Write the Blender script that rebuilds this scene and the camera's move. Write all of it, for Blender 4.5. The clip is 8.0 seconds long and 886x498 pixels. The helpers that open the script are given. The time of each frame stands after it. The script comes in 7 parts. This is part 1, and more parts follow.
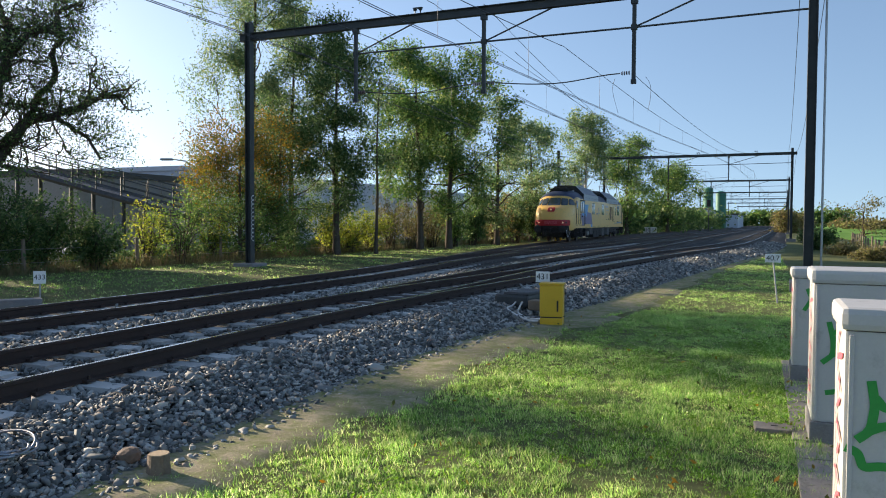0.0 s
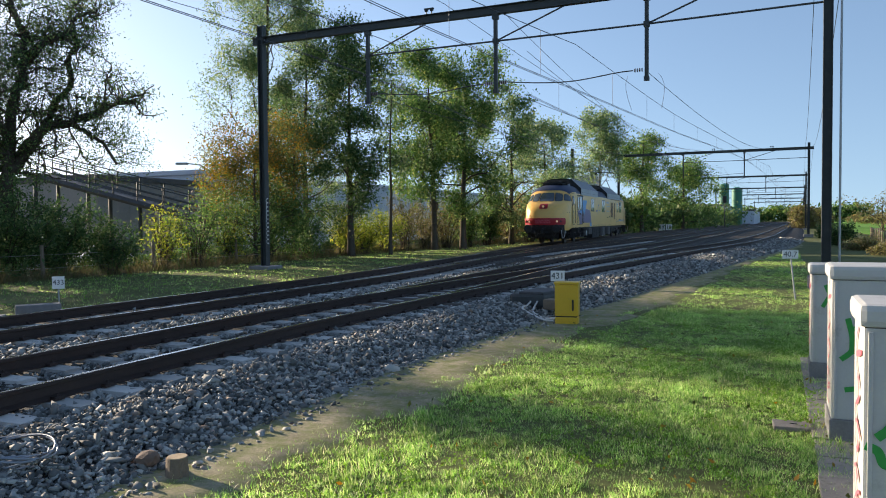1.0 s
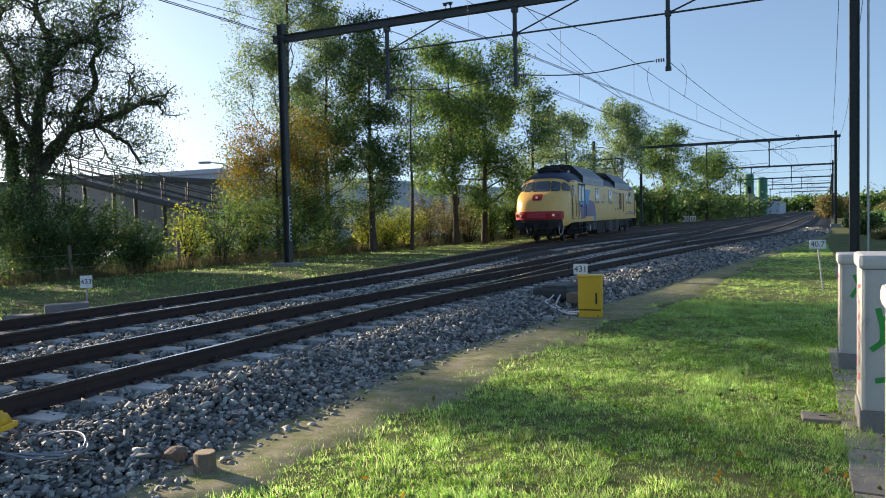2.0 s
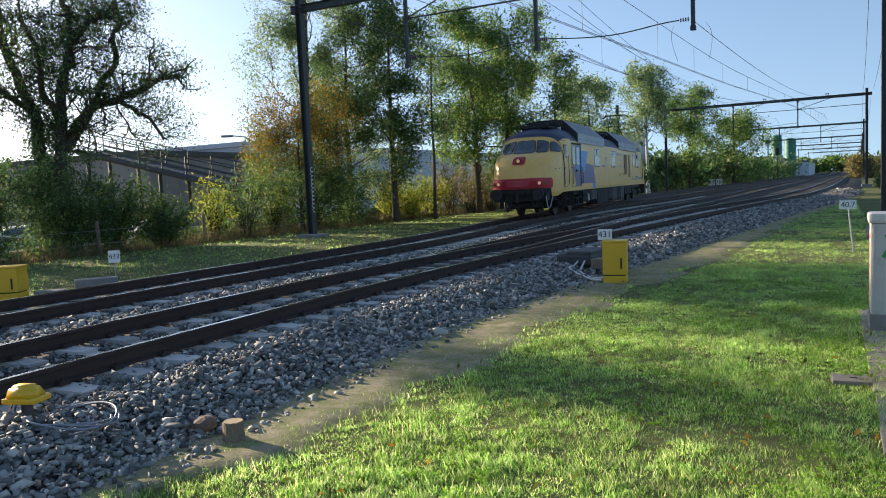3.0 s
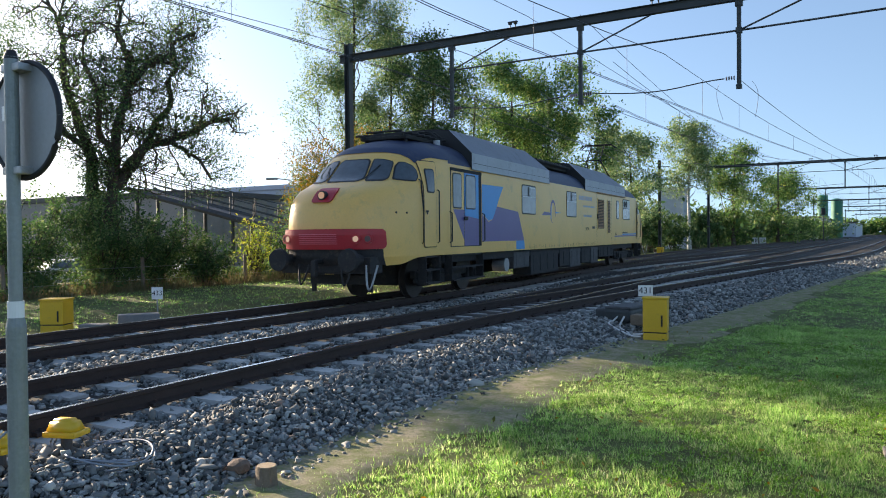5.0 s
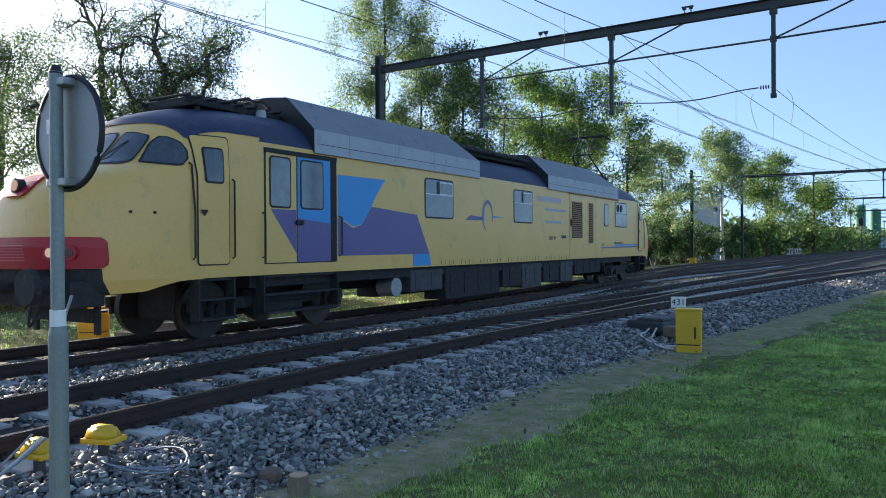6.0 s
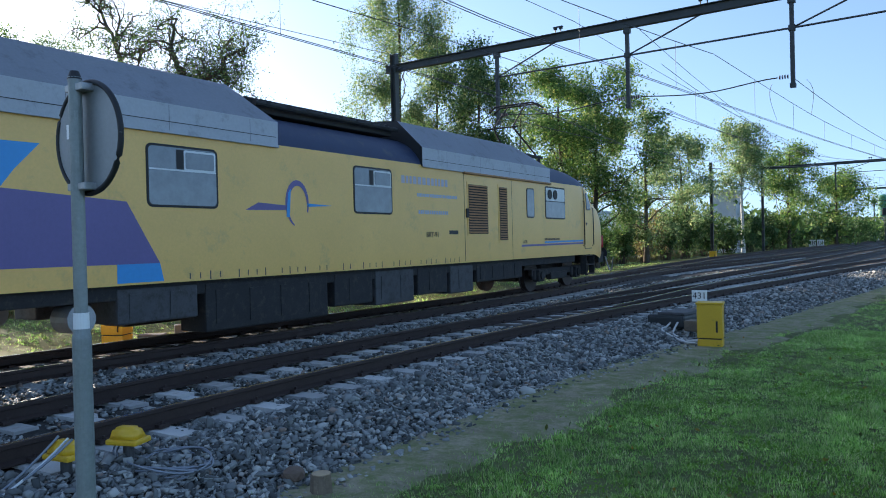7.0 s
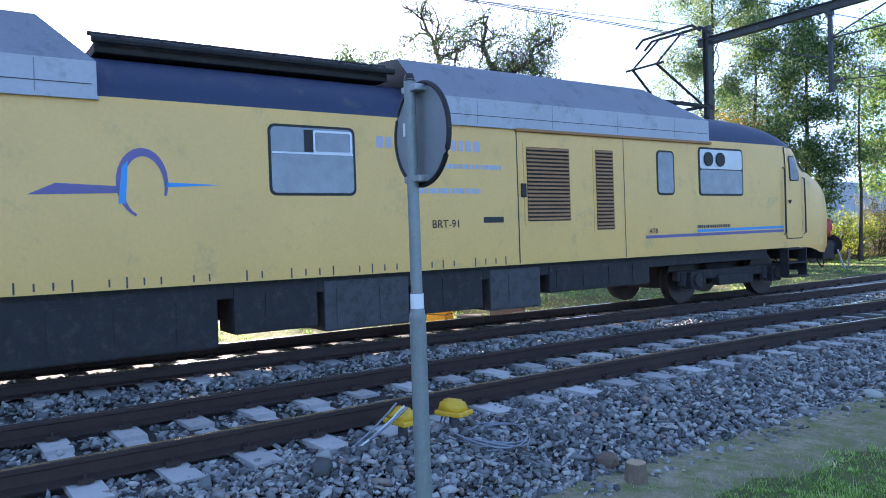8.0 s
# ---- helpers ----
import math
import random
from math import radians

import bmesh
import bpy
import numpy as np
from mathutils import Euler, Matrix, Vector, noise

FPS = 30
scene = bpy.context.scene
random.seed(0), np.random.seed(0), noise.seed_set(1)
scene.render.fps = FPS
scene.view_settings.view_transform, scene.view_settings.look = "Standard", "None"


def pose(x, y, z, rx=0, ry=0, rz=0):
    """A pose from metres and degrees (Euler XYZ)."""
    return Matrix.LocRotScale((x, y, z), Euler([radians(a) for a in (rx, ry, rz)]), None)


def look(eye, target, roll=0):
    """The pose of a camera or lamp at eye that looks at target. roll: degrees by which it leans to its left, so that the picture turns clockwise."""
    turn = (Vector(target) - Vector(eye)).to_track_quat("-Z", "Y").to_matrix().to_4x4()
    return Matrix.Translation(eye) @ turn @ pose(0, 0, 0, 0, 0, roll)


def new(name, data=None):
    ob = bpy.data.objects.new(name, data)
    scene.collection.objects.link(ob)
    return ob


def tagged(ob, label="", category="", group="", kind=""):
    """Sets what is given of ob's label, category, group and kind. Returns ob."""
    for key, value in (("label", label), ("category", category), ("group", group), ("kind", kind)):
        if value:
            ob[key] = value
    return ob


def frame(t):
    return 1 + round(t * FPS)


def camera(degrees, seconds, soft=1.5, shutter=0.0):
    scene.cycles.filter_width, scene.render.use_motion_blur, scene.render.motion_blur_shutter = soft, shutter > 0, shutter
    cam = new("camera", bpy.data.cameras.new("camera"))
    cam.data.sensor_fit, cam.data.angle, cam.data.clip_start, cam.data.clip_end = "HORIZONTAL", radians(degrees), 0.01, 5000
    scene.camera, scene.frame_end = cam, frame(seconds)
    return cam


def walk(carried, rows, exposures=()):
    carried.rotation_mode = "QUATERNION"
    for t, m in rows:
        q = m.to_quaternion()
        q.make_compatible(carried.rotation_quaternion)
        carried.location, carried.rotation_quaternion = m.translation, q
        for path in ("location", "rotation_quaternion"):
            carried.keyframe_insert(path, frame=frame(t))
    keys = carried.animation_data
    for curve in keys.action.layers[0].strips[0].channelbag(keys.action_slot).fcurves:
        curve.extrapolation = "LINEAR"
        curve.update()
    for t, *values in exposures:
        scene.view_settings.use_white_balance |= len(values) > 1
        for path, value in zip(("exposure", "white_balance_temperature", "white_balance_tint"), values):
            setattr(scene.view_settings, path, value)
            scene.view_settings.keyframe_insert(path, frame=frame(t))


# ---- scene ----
# ---------------------------------------------------------------- camera
cam = camera(61.5, 8.0, soft=1.0, shutter=0.0)
ROWS = [  # seconds, eye x y z, yaw, pitch, roll
    (0.0, 0.000, 0.000, 1.893, 23.15, -2.12, 0.26),
    (0.5, 0.005, -0.001, 1.897, 23.60, -2.20, 0.02),
    (1.0, 0.006, 0.003, 1.900, 24.27, -2.11, -0.52),
    (1.5, 0.004, 0.004, 1.897, 24.52, -2.18, -0.70),
    (2.0, 0.002, 0.007, 1.895, 25.96, -2.47, -1.35),
    (2.2, 0.002, 0.010, 1.893, 27.04, -2.75, -1.89),
    (3.5, -0.010, 0.061, 1.873, 28.06, -5.41, -2.70),
    (4.0, -0.020, 0.054, 1.890, 28.68, -4.08, -2.07),
    (4.5, -0.025, 0.040, 1.903, 29.71, -1.81, -0.90),
    (4.7, -0.028, 0.036, 1.903, 30.04, -1.41, -0.73),
    (6.0, -0.050, 0.017, 1.910, 32.84, -0.26, -0.39),
    (6.5, -0.048, 0.012, 1.906, 33.78, -0.07, -0.97),
    (7.0, -0.051, 0.021, 1.907, 34.24, -0.41, -1.40),
    (7.5, -0.055, 0.024, 1.906, 36.69, -0.80, -1.47),
    (7.6, -0.056, 0.024, 1.907, 38.66, -0.87, -1.45),
    (7.8, -0.070, 0.012, 1.908, 45.10, -0.89, -1.69),
    (8.0, -0.112, 0.002, 1.907, 57.44, -0.84, -1.97),
]
walk(cam, [(t, pose(x, y, z, 0, 0, yaw) @ pose(0, 0, 0, 90 + pitch) @ pose(0, 0, 0, 0, 0, roll)) for t, x, y, z, yaw, pitch, roll in ROWS],
     exposures=[(0.0, 1.12, 6750, 14), (3.0, 1.18, 6770, 14), (4.7, 1.33, 6800, 14), (6.0, 1.47, 6250, 14), (7.5, 1.82, 6200, 17), (8.0, 2.35, 5950, 24)])

# ---------------------------------------------------------------- light
SUN_LEFT, SUN_UP = 79.3, 13.8  # degrees left of +y, degrees above the horizon
world = bpy.data.worlds.new("sky")
scene.world = world
world.use_nodes = True
wn = world.node_tree
sky = wn.nodes.new("ShaderNodeTexSky")
sky.sky_type, sky.sun_disc = "NISHITA", False
sky.sun_elevation, sky.sun_rotation = radians(SUN_UP), radians(-SUN_LEFT)
sky.air_density, sky.dust_density, sky.ozone_density = 1.0, 0.9, 2.2
wn.nodes["Background"].inputs["Strength"].default_value = 0.117
wn.links.new(sky.outputs[0], wn.nodes["Background"].inputs["Color"])
lift = wn.nodes.new("ShaderNodeVectorMath")  # clear autumn air: the pale horizon band sits below the ground line
lift.operation = "MULTIPLY_ADD"
lift.inputs[1].default_value, lift.inputs[2].default_value = (1, 1, 0.88), (0, 0, 0.16)
wn.links.new(wn.nodes.new("ShaderNodeTexCoord").outputs["Generated"], lift.inputs[0])
unit = wn.nodes.new("ShaderNodeVectorMath")
unit.operation = "NORMALIZE"
wn.links.new(lift.outputs[0], unit.inputs[0])
wn.links.new(unit.outputs[0], sky.inputs["Vector"])
sun = new("sun", bpy.data.lights.new("sun", "SUN"))
sun.data.energy, sun.data.angle, sun.data.color = 5.0, radians(0.53), (1.0, 0.87, 0.68)
az, el = radians(SUN_LEFT), radians(SUN_UP)
sun.matrix_world = look((-60 * math.sin(az) * math.cos(el), 60 * math.cos(az) * math.cos(el), 60 * math.sin(el)), (0, 0, 0))


# ---------------------------------------------------------------- materials
def material(name):
    m = bpy.data.materials.new(name)
    m.use_nodes = True
    return m, m.node_tree, m.node_tree.nodes["Principled BSDF"]


def noise_node(nt, scale, detail=4.0, rough=0.6, vec=None):
    n = nt.nodes.new("ShaderNodeTexNoise")
    n.inputs["Scale"].default_value, n.inputs["Detail"].default_value, n.inputs["Roughness"].default_value = scale, detail, rough
    if vec is not None:
        nt.links.new(vec, n.inputs["Vector"])
    return n


def ramp_node(nt, fac, stops):
    r = nt.nodes.new("ShaderNodeValToRGB")
    els = r.color_ramp.elements
    while len(els) < len(stops):
        els.new(0.5)
    for e, (p, c) in zip(els, stops):
        e.position, e.color = p, (*c, 1)
    nt.links.new(fac, r.inputs[0])
    return r


def surface(name, base, rough=0.6, metal=0.0, var=0.25, scale=3.0, fine=40.0, bump=0.15, dirt=None, dirt_at=0.6, random_tint=0.0, spec=0.5):
    """A principled surface with colour variation at two scales, optional dirt patches and a fine bump."""
    m, nt, p = material(name)
    co = nt.nodes.new("ShaderNodeTexCoord").outputs["Object"]
    big, small = noise_node(nt, scale, 5, 0.65, co), noise_node(nt, fine, 4, 0.7, co)
    mix = nt.nodes.new("ShaderNodeMath")
    mix.operation = "MULTIPLY_ADD"
    nt.links.new(small.outputs[0], mix.inputs[0])
    mix.inputs[1].default_value = 0.5
    half = nt.nodes.new("ShaderNodeMath")
    half.operation = "MULTIPLY"
    half.inputs[1].default_value = 0.5
    nt.links.new(big.outputs[0], half.inputs[0])
    nt.links.new(half.outputs[0], mix.inputs[2])
    lo, hi = [c * (1 - var) for c in base], [min(1, c * (1 + var)) for c in base]
    col = ramp_node(nt, mix.outputs[0], [(0.3, lo), (0.7, hi)]).outputs[0]
    if dirt:
        d = noise_node(nt, scale * 2.3, 8, 0.75, co)
        r = ramp_node(nt, d.outputs[0], [(dirt_at - 0.08, (0, 0, 0)), (dirt_at + 0.1, (1, 1, 1))])
        mx = nt.nodes.new("ShaderNodeMixRGB")
        nt.links.new(r.outputs[0], mx.inputs[0])
        nt.links.new(col, mx.inputs[1])
        mx.inputs[2].default_value = (*dirt, 1)
        col = mx.outputs[0]
    if random_tint:
        info = nt.nodes.new("ShaderNodeObjectInfo")
        hsv = nt.nodes.new("ShaderNodeHueSaturation")
        mr = nt.nodes.new("ShaderNodeMapRange")
        mr.inputs["To Min"].default_value, mr.inputs["To Max"].default_value = 1 - random_tint, 1 + random_tint
        nt.links.new(info.outputs["Random"], mr.inputs[0])
        nt.links.new(mr.outputs[0], hsv.inputs["Value"])
        nt.links.new(col, hsv.inputs["Color"])
        col = hsv.outputs[0]
    nt.links.new(col, p.inputs["Base Color"])
    p.inputs["Roughness"].default_value, p.inputs["Metallic"].default_value = rough, metal
    p.inputs["Specular IOR Level"].default_value = spec
    if bump:
        b = nt.nodes.new("ShaderNodeBump")
        b.inputs["Strength"].default_value, b.inputs["Distance"].default_value = bump, 0.02
        nt.links.new(mix.outputs[0], b.inputs["Height"])
        nt.links.new(b.outputs[0], p.inputs["Normal"])
    return m


def island_surface(name, stops, rough=0.8, through_light=0.0, spec=0.3, shine=1.5, patchy=False):
    """Colour by each loose piece; through_light lets light shine through (leaves, blades)."""
    m, nt, p = material(name)
    geo = nt.nodes.new("ShaderNodeNewGeometry")
    r = ramp_node(nt, geo.outputs["Random Per Island"], stops)
    if patchy:  # lush and dry patches over the lawn
        co = nt.nodes.new("ShaderNodeTexCoord").outputs["Object"]
        wide = noise_node(nt, 1.6, 6, 0.75, co)
        tone = nt.nodes.new("ShaderNodeMapRange")
        tone.inputs["From Min"].default_value, tone.inputs["From Max"].default_value = 0.35, 0.65
        tone.inputs["To Min"].default_value, tone.inputs["To Max"].default_value = 0.55, 1.3
        nt.links.new(wide.outputs[0], tone.inputs[0])
        vary = nt.nodes.new("ShaderNodeHueSaturation")
        nt.links.new(tone.outputs[0], vary.inputs["Value"])
        nt.links.new(r.outputs[0], vary.inputs["Color"])
        r = vary
    nt.links.new(r.outputs[0], p.inputs["Base Color"])
    p.inputs["Roughness"].default_value = rough
    p.inputs["Specular IOR Level"].default_value = spec
    if through_light:
        tr = nt.nodes.new("ShaderNodeBsdfTranslucent")
        hsv = nt.nodes.new("ShaderNodeHueSaturation")
        hsv.inputs["Saturation"].default_value, hsv.inputs["Value"].default_value = 1.1, shine
        nt.links.new(r.outputs[0], hsv.inputs["Color"])
        nt.links.new(hsv.outputs[0], tr.inputs["Color"])
        mx = nt.nodes.new("ShaderNodeMixShader")
        mx.inputs[0].default_value = through_light
        nt.links.new(p.outputs[0], mx.inputs[1])
        nt.links.new(tr.outputs[0], mx.inputs[2])
        nt.links.new(mx.outputs[0], nt.nodes["Material Output"].inputs[0])
    return m


def glow(name, colour, strength):
    m, nt, p = material(name)
    p.inputs["Emission Color"].default_value, p.inputs["Emission Strength"].default_value = (*colour, 1), strength
    p.inputs["Base Color"].default_value = (*colour, 1)
    return m


GRASS = surface("lawn_soil", (0.115, 0.13, 0.05), 0.95, var=0.55, scale=0.7, fine=14, bump=0.8, dirt=(0.11, 0.085, 0.05), dirt_at=0.6, spec=0.1)
MEADOW = surface("meadow", (0.15, 0.30, 0.05), 0.95, var=0.3, scale=0.05, fine=3, bump=0.3, spec=0.1)
SAND = surface("sandy_path", (0.29, 0.25, 0.165), 0.95, var=0.5, scale=1.6, fine=34, bump=0.8, dirt=(0.17, 0.19, 0.07), dirt_at=0.50, spec=0.15)
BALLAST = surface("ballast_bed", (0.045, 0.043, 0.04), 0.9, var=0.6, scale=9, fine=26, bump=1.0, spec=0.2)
STONE = island_surface("ballast_stone", [(0.0, (0.065, 0.067, 0.064)), (0.4, (0.17, 0.175, 0.165)), (0.75, (0.32, 0.325, 0.305)), (0.93, (0.48, 0.465, 0.42)), (1.0, (0.24, 0.17, 0.125))], 0.8, 0.0, 0.25)
BLADE = island_surface("grass_blade", [(0.0, (0.075, 0.17, 0.035)), (0.4, (0.22, 0.38, 0.095)), (0.8, (0.44, 0.57, 0.20)), (1.0, (0.62, 0.58, 0.36))], 0.4, 0.6, 0.5, 1.8, patchy=True)
CONCRETE = surface("sleeper_concrete", (0.47, 0.455, 0.425), 0.9, var=0.15, scale=2.5, fine=60, bump=0.25, dirt=(0.24, 0.20, 0.17), dirt_at=0.66, random_tint=0.25, spec=0.2)
OLDSLEEPER = surface("old_sleeper", (0.10, 0.088, 0.078), 0.9, var=0.3, scale=4, fine=40, bump=0.25)
RAIL = surface("rail_rust", (0.045, 0.028, 0.022), 0.7, metal=0.25, var=0.35, scale=6, fine=50, bump=0.2)
RAILTOP = surface("rail_running_surface", (0.62, 0.62, 0.63), 0.22, metal=1.0, var=0.12, scale=2, fine=30, bump=0.03)
STEEL = surface("mast_paint", (0.045, 0.05, 0.05), 0.55, metal=0.2, var=0.3, scale=2, fine=25, bump=0.15, dirt=(0.10, 0.09, 0.08), dirt_at=0.64)
WIRE = surface("wire", (0.05, 0.05, 0.055), 0.5, metal=0.6, var=0.1, bump=0)
INSULATOR = surface("insulator", (0.06, 0.035, 0.03), 0.3, var=0.1, bump=0)
GALV = surface("galvanised_steel", (0.36, 0.37, 0.37), 0.5, metal=0.7, var=0.2, scale=5, fine=60, bump=0.1, dirt=(0.16, 0.15, 0.13), dirt_at=0.66)
BARK = surface("bark", (0.085, 0.07, 0.055), 0.95, var=0.45, scale=4, fine=30, bump=0.8, dirt=(0.07, 0.09, 0.04), dirt_at=0.62, spec=0.1)
BIRCH = surface("birch_bark", (0.55, 0.53, 0.48), 0.8, var=0.2, scale=3, fine=14, bump=0.3, dirt=(0.05, 0.045, 0.04), dirt_at=0.56)
LEAF_DARK = island_surface("leaf_dark", [(0.0, (0.042, 0.084, 0.032)), (0.6, (0.082, 0.149, 0.049)), (0.9, (0.158, 0.227, 0.081)), (1.0, (0.262, 0.292, 0.121))], 0.62, 0.4, 0.3, 1.3)
LEAF_MID = island_surface("leaf_mid", [(0.0, (0.055, 0.116, 0.036)), (0.55, (0.110, 0.201, 0.055)), (0.88, (0.204, 0.296, 0.090)), (1.0, (0.385, 0.400, 0.121))], 0.62, 0.42, 0.3, 1.3)
LEAF_BIRCH = island_surface("leaf_birch", [(0.0, (0.088, 0.155, 0.068)), (0.6, (0.171, 0.257, 0.116)), (1.0, (0.356, 0.387, 0.174))], 0.62, 0.42, 0.3, 1.4)
LEAF_YELLOW = island_surface("leaf_yellow_green", [(0.0, (0.120, 0.180, 0.030)), (0.5, (0.228, 0.288, 0.048)), (1.0, (0.432, 0.408, 0.084))], 0.62, 0.5, 0.3, 1.4)
LEAF_ORANGE = island_surface("leaf_orange", [(0.0, (0.06, 0.08, 0.022)), (0.45, (0.13, 0.14, 0.035)), (0.75, (0.27, 0.18, 0.035)), (1.0, (0.34, 0.17, 0.03))], 0.62, 0.4, 0.3, 1.3)
LEAF_BROWN = island_surface("leaf_brown", [(0.0, (0.115, 0.098, 0.052)), (0.5, (0.196, 0.172, 0.075)), (0.8, (0.172, 0.196, 0.057)), (1.0, (0.322, 0.230, 0.103))], 0.6, 0.4, 0.4, 1.3)
WEED = island_surface("weed_leaf", [(0.0, (0.09, 0.18, 0.025)), (0.6, (0.14, 0.27, 0.035)), (1.0, (0.20, 0.32, 0.06))], 0.55, 0.5)
DRY = island_surface("dry_stem", [(0.0, (0.12, 0.10, 0.05)), (0.6, (0.22, 0.17, 0.09)), (1.0, (0.10, 0.13, 0.04))], 0.8, 0.35)
YELLOW = surface("train_yellow", (0.80, 0.475, 0.13), 0.32, var=0.09, scale=0.8, fine=25, bump=0.03, dirt=(0.54, 0.36, 0.13), dirt_at=0.64)
ROOFBLUE = surface("train_roof_blue", (0.02, 0.032, 0.075), 0.5, var=0.2, scale=1, fine=20, bump=0.05, dirt=(0.08, 0.08, 0.08), dirt_at=0.62)
HOOD = surface("hood_grey", (0.40, 0.42, 0.45), 0.5, var=0.12, scale=0.9, fine=20, bump=0.05, dirt=(0.22, 0.22, 0.23), dirt_at=0.62)
HOODTOP = surface("hood_top_grey", (0.20, 0.21, 0.235), 0.55, var=0.15, scale=0.9, fine=20, bump=0.05, dirt=(0.11, 0.11, 0.12), dirt_at=0.62)
RED = surface("train_red", (0.42, 0.012, 0.022), 0.38, var=0.12, scale=2, fine=25, bump=0.04, dirt=(0.18, 0.02, 0.02), dirt_at=0.66)
BLUE = surface("train_sky_blue", (0.03, 0.28, 0.62), 0.36, var=0.08, scale=1, fine=20, bump=0.02)
PALEBLUE = surface("faded_blue_letters", (0.36, 0.44, 0.55), 0.45, var=0.15, bump=0)
PURPLE = surface("train_purple", (0.13, 0.10, 0.26), 0.36, var=0.1, scale=1, fine=20, bump=0.02)
LILAC = surface("train_lilac", (0.42, 0.40, 0.46), 0.4, var=0.1, bump=0.02)
UNDER = surface("underframe", (0.022, 0.021, 0.021), 0.8, var=0.4, scale=3, fine=30, bump=0.2, dirt=(0.06, 0.05, 0.04), dirt_at=0.6)
UNDER_LIGHT = surface("underframe_box", (0.06, 0.06, 0.062), 0.65, var=0.3, scale=3, fine=30, bump=0.15, dirt=(0.03, 0.027, 0.025), dirt_at=0.56)
RUBBER = surface("rubber_seal", (0.015, 0.015, 0.016), 0.6, var=0.1, bump=0)
LOUVRE = surface("louvre", (0.34, 0.17, 0.06), 0.6, var=0.2, bump=0.05)
WHEEL = surface("wheel_steel", (0.06, 0.05, 0.045), 0.55, metal=0.6, var=0.3, bump=0.1)
GLASS = surface("train_glass", (0.06, 0.075, 0.085), 0.06, var=0.35, scale=1.3, fine=8, bump=0.0, spec=0.9)
# opaque pane; its grey-blue base colour paints in the reflected sky
PALEGLASS = surface("side_glass", (0.13, 0.16, 0.18), 0.08, var=0.3, scale=1.6, fine=5, bump=0.0, spec=0.9)
ALU = surface("window_frame_metal", (0.5, 0.52, 0.54), 0.4, metal=0.6, var=0.1, bump=0)
HEADLAMP = glow("headlamp_glow", (0.85, 0.52, 0.32), 0.14)
HEADLAMP_DIM = glow("upper_lamp_glow", (0.8, 0.42, 0.22), 0.12)
TAIL = surface("lamp_glass_dark", (0.10, 0.05, 0.05), 0.15, var=0.1, bump=0)
BOXYELLOW = surface("box_yellow", (0.72, 0.42, 0.02), 0.4, var=0.08, scale=3, fine=40, bump=0.04, dirt=(0.42, 0.27, 0.05), dirt_at=0.66)
CABINET = surface("cabinet_paint", (0.50, 0.49, 0.46), 0.5, var=0.08, scale=2, fine=50, bump=0.05, dirt=(0.34, 0.33, 0.29), dirt_at=0.64)
PLINTH = surface("plinth_concrete", (0.22, 0.21, 0.20), 0.9, var=0.25, scale=5, fine=50, bump=0.3)
SLAB = surface("paving_slab", (0.27, 0.24, 0.21), 0.9, var=0.25, scale=4, fine=50, bump=0.3, dirt=(0.09, 0.11, 0.04), dirt_at=0.6, random_tint=0.15)
GREENPAINT = surface("spray_green", (0.02, 0.30, 0.05), 0.5, var=0.12, bump=0)
REDPAINT = surface("spray_red", (0.62, 0.03, 0.07), 0.5, var=0.12, bump=0)
PINKPAINT = surface("spray_pink", (0.62, 0.12, 0.16), 0.5, var=0.12, bump=0)
WHITE = surface("white_enamel", (0.78, 0.78, 0.76), 0.4, var=0.06, bump=0, dirt=(0.5, 0.48, 0.44), dirt_at=0.68)
BLACK = surface("black_letters", (0.015, 0.015, 0.017), 0.5, var=0.05, bump=0)
WOOD = surface("weathered_wood", (0.20, 0.15, 0.105), 0.9, var=0.35, scale=6, fine=40, bump=0.6)
DARKWOOD = surface("pole_wood", (0.035, 0.028, 0.024), 0.8, var=0.35, scale=4, fine=30, bump=0.4)
CUTWOOD = surface("cut_wood", (0.42, 0.31, 0.19), 0.85, var=0.25, scale=14, fine=60, bump=0.3)
CABLE = surface("cable_grey", (0.23, 0.25, 0.28), 0.45, var=0.1, bump=0)
CABLEWHITE = surface("cable_white", (0.66, 0.66, 0.63), 0.45, var=0.1, bump=0)
PIPEGREY = surface("pole_grey_green", (0.24, 0.265, 0.255), 0.5, metal=0.3, var=0.2, scale=5, fine=50, bump=0.1, dirt=(0.34, 0.35, 0.34), dirt_at=0.66)
DISCBACK = surface("sign_back", (0.26, 0.275, 0.28), 0.5, metal=0.5, var=0.12, scale=3, fine=40, bump=0.05)
WAREHOUSE = surface("warehouse_cladding", (0.50, 0.53, 0.59), 0.6, var=0.1, scale=0.3, fine=3, bump=0.05)
DARKROOF = surface("hall_cladding", (0.10, 0.088, 0.082), 0.7, var=0.15, scale=0.3, fine=4, bump=0.1)
HALLWALL = surface("hall_wall_cladding", (0.30, 0.265, 0.245), 0.7, var=0.15, scale=0.3, fine=4, bump=0.1)
PALEWALL = surface("pale_wall", (0.6, 0.62, 0.64), 0.7, var=0.1, scale=0.3, fine=4, bump=0.05)
TANKGREEN = surface("tank_green", (0.03, 0.17, 0.11), 0.5, var=0.12, scale=0.4, fine=4, bump=0.05)
CARBLUE = surface("car_dark_paint", (0.05, 0.07, 0.11), 0.3, metal=0.3, var=0.1, bump=0)
CARSILVER = surface("car_silver_paint", (0.45, 0.47, 0.5), 0.3, metal=0.5, var=0.1, bump=0)
ASPHALT = surface("asphalt", (0.06, 0.06, 0.062), 0.9, var=0.25, scale=0.5, fine=20, bump=0.2)


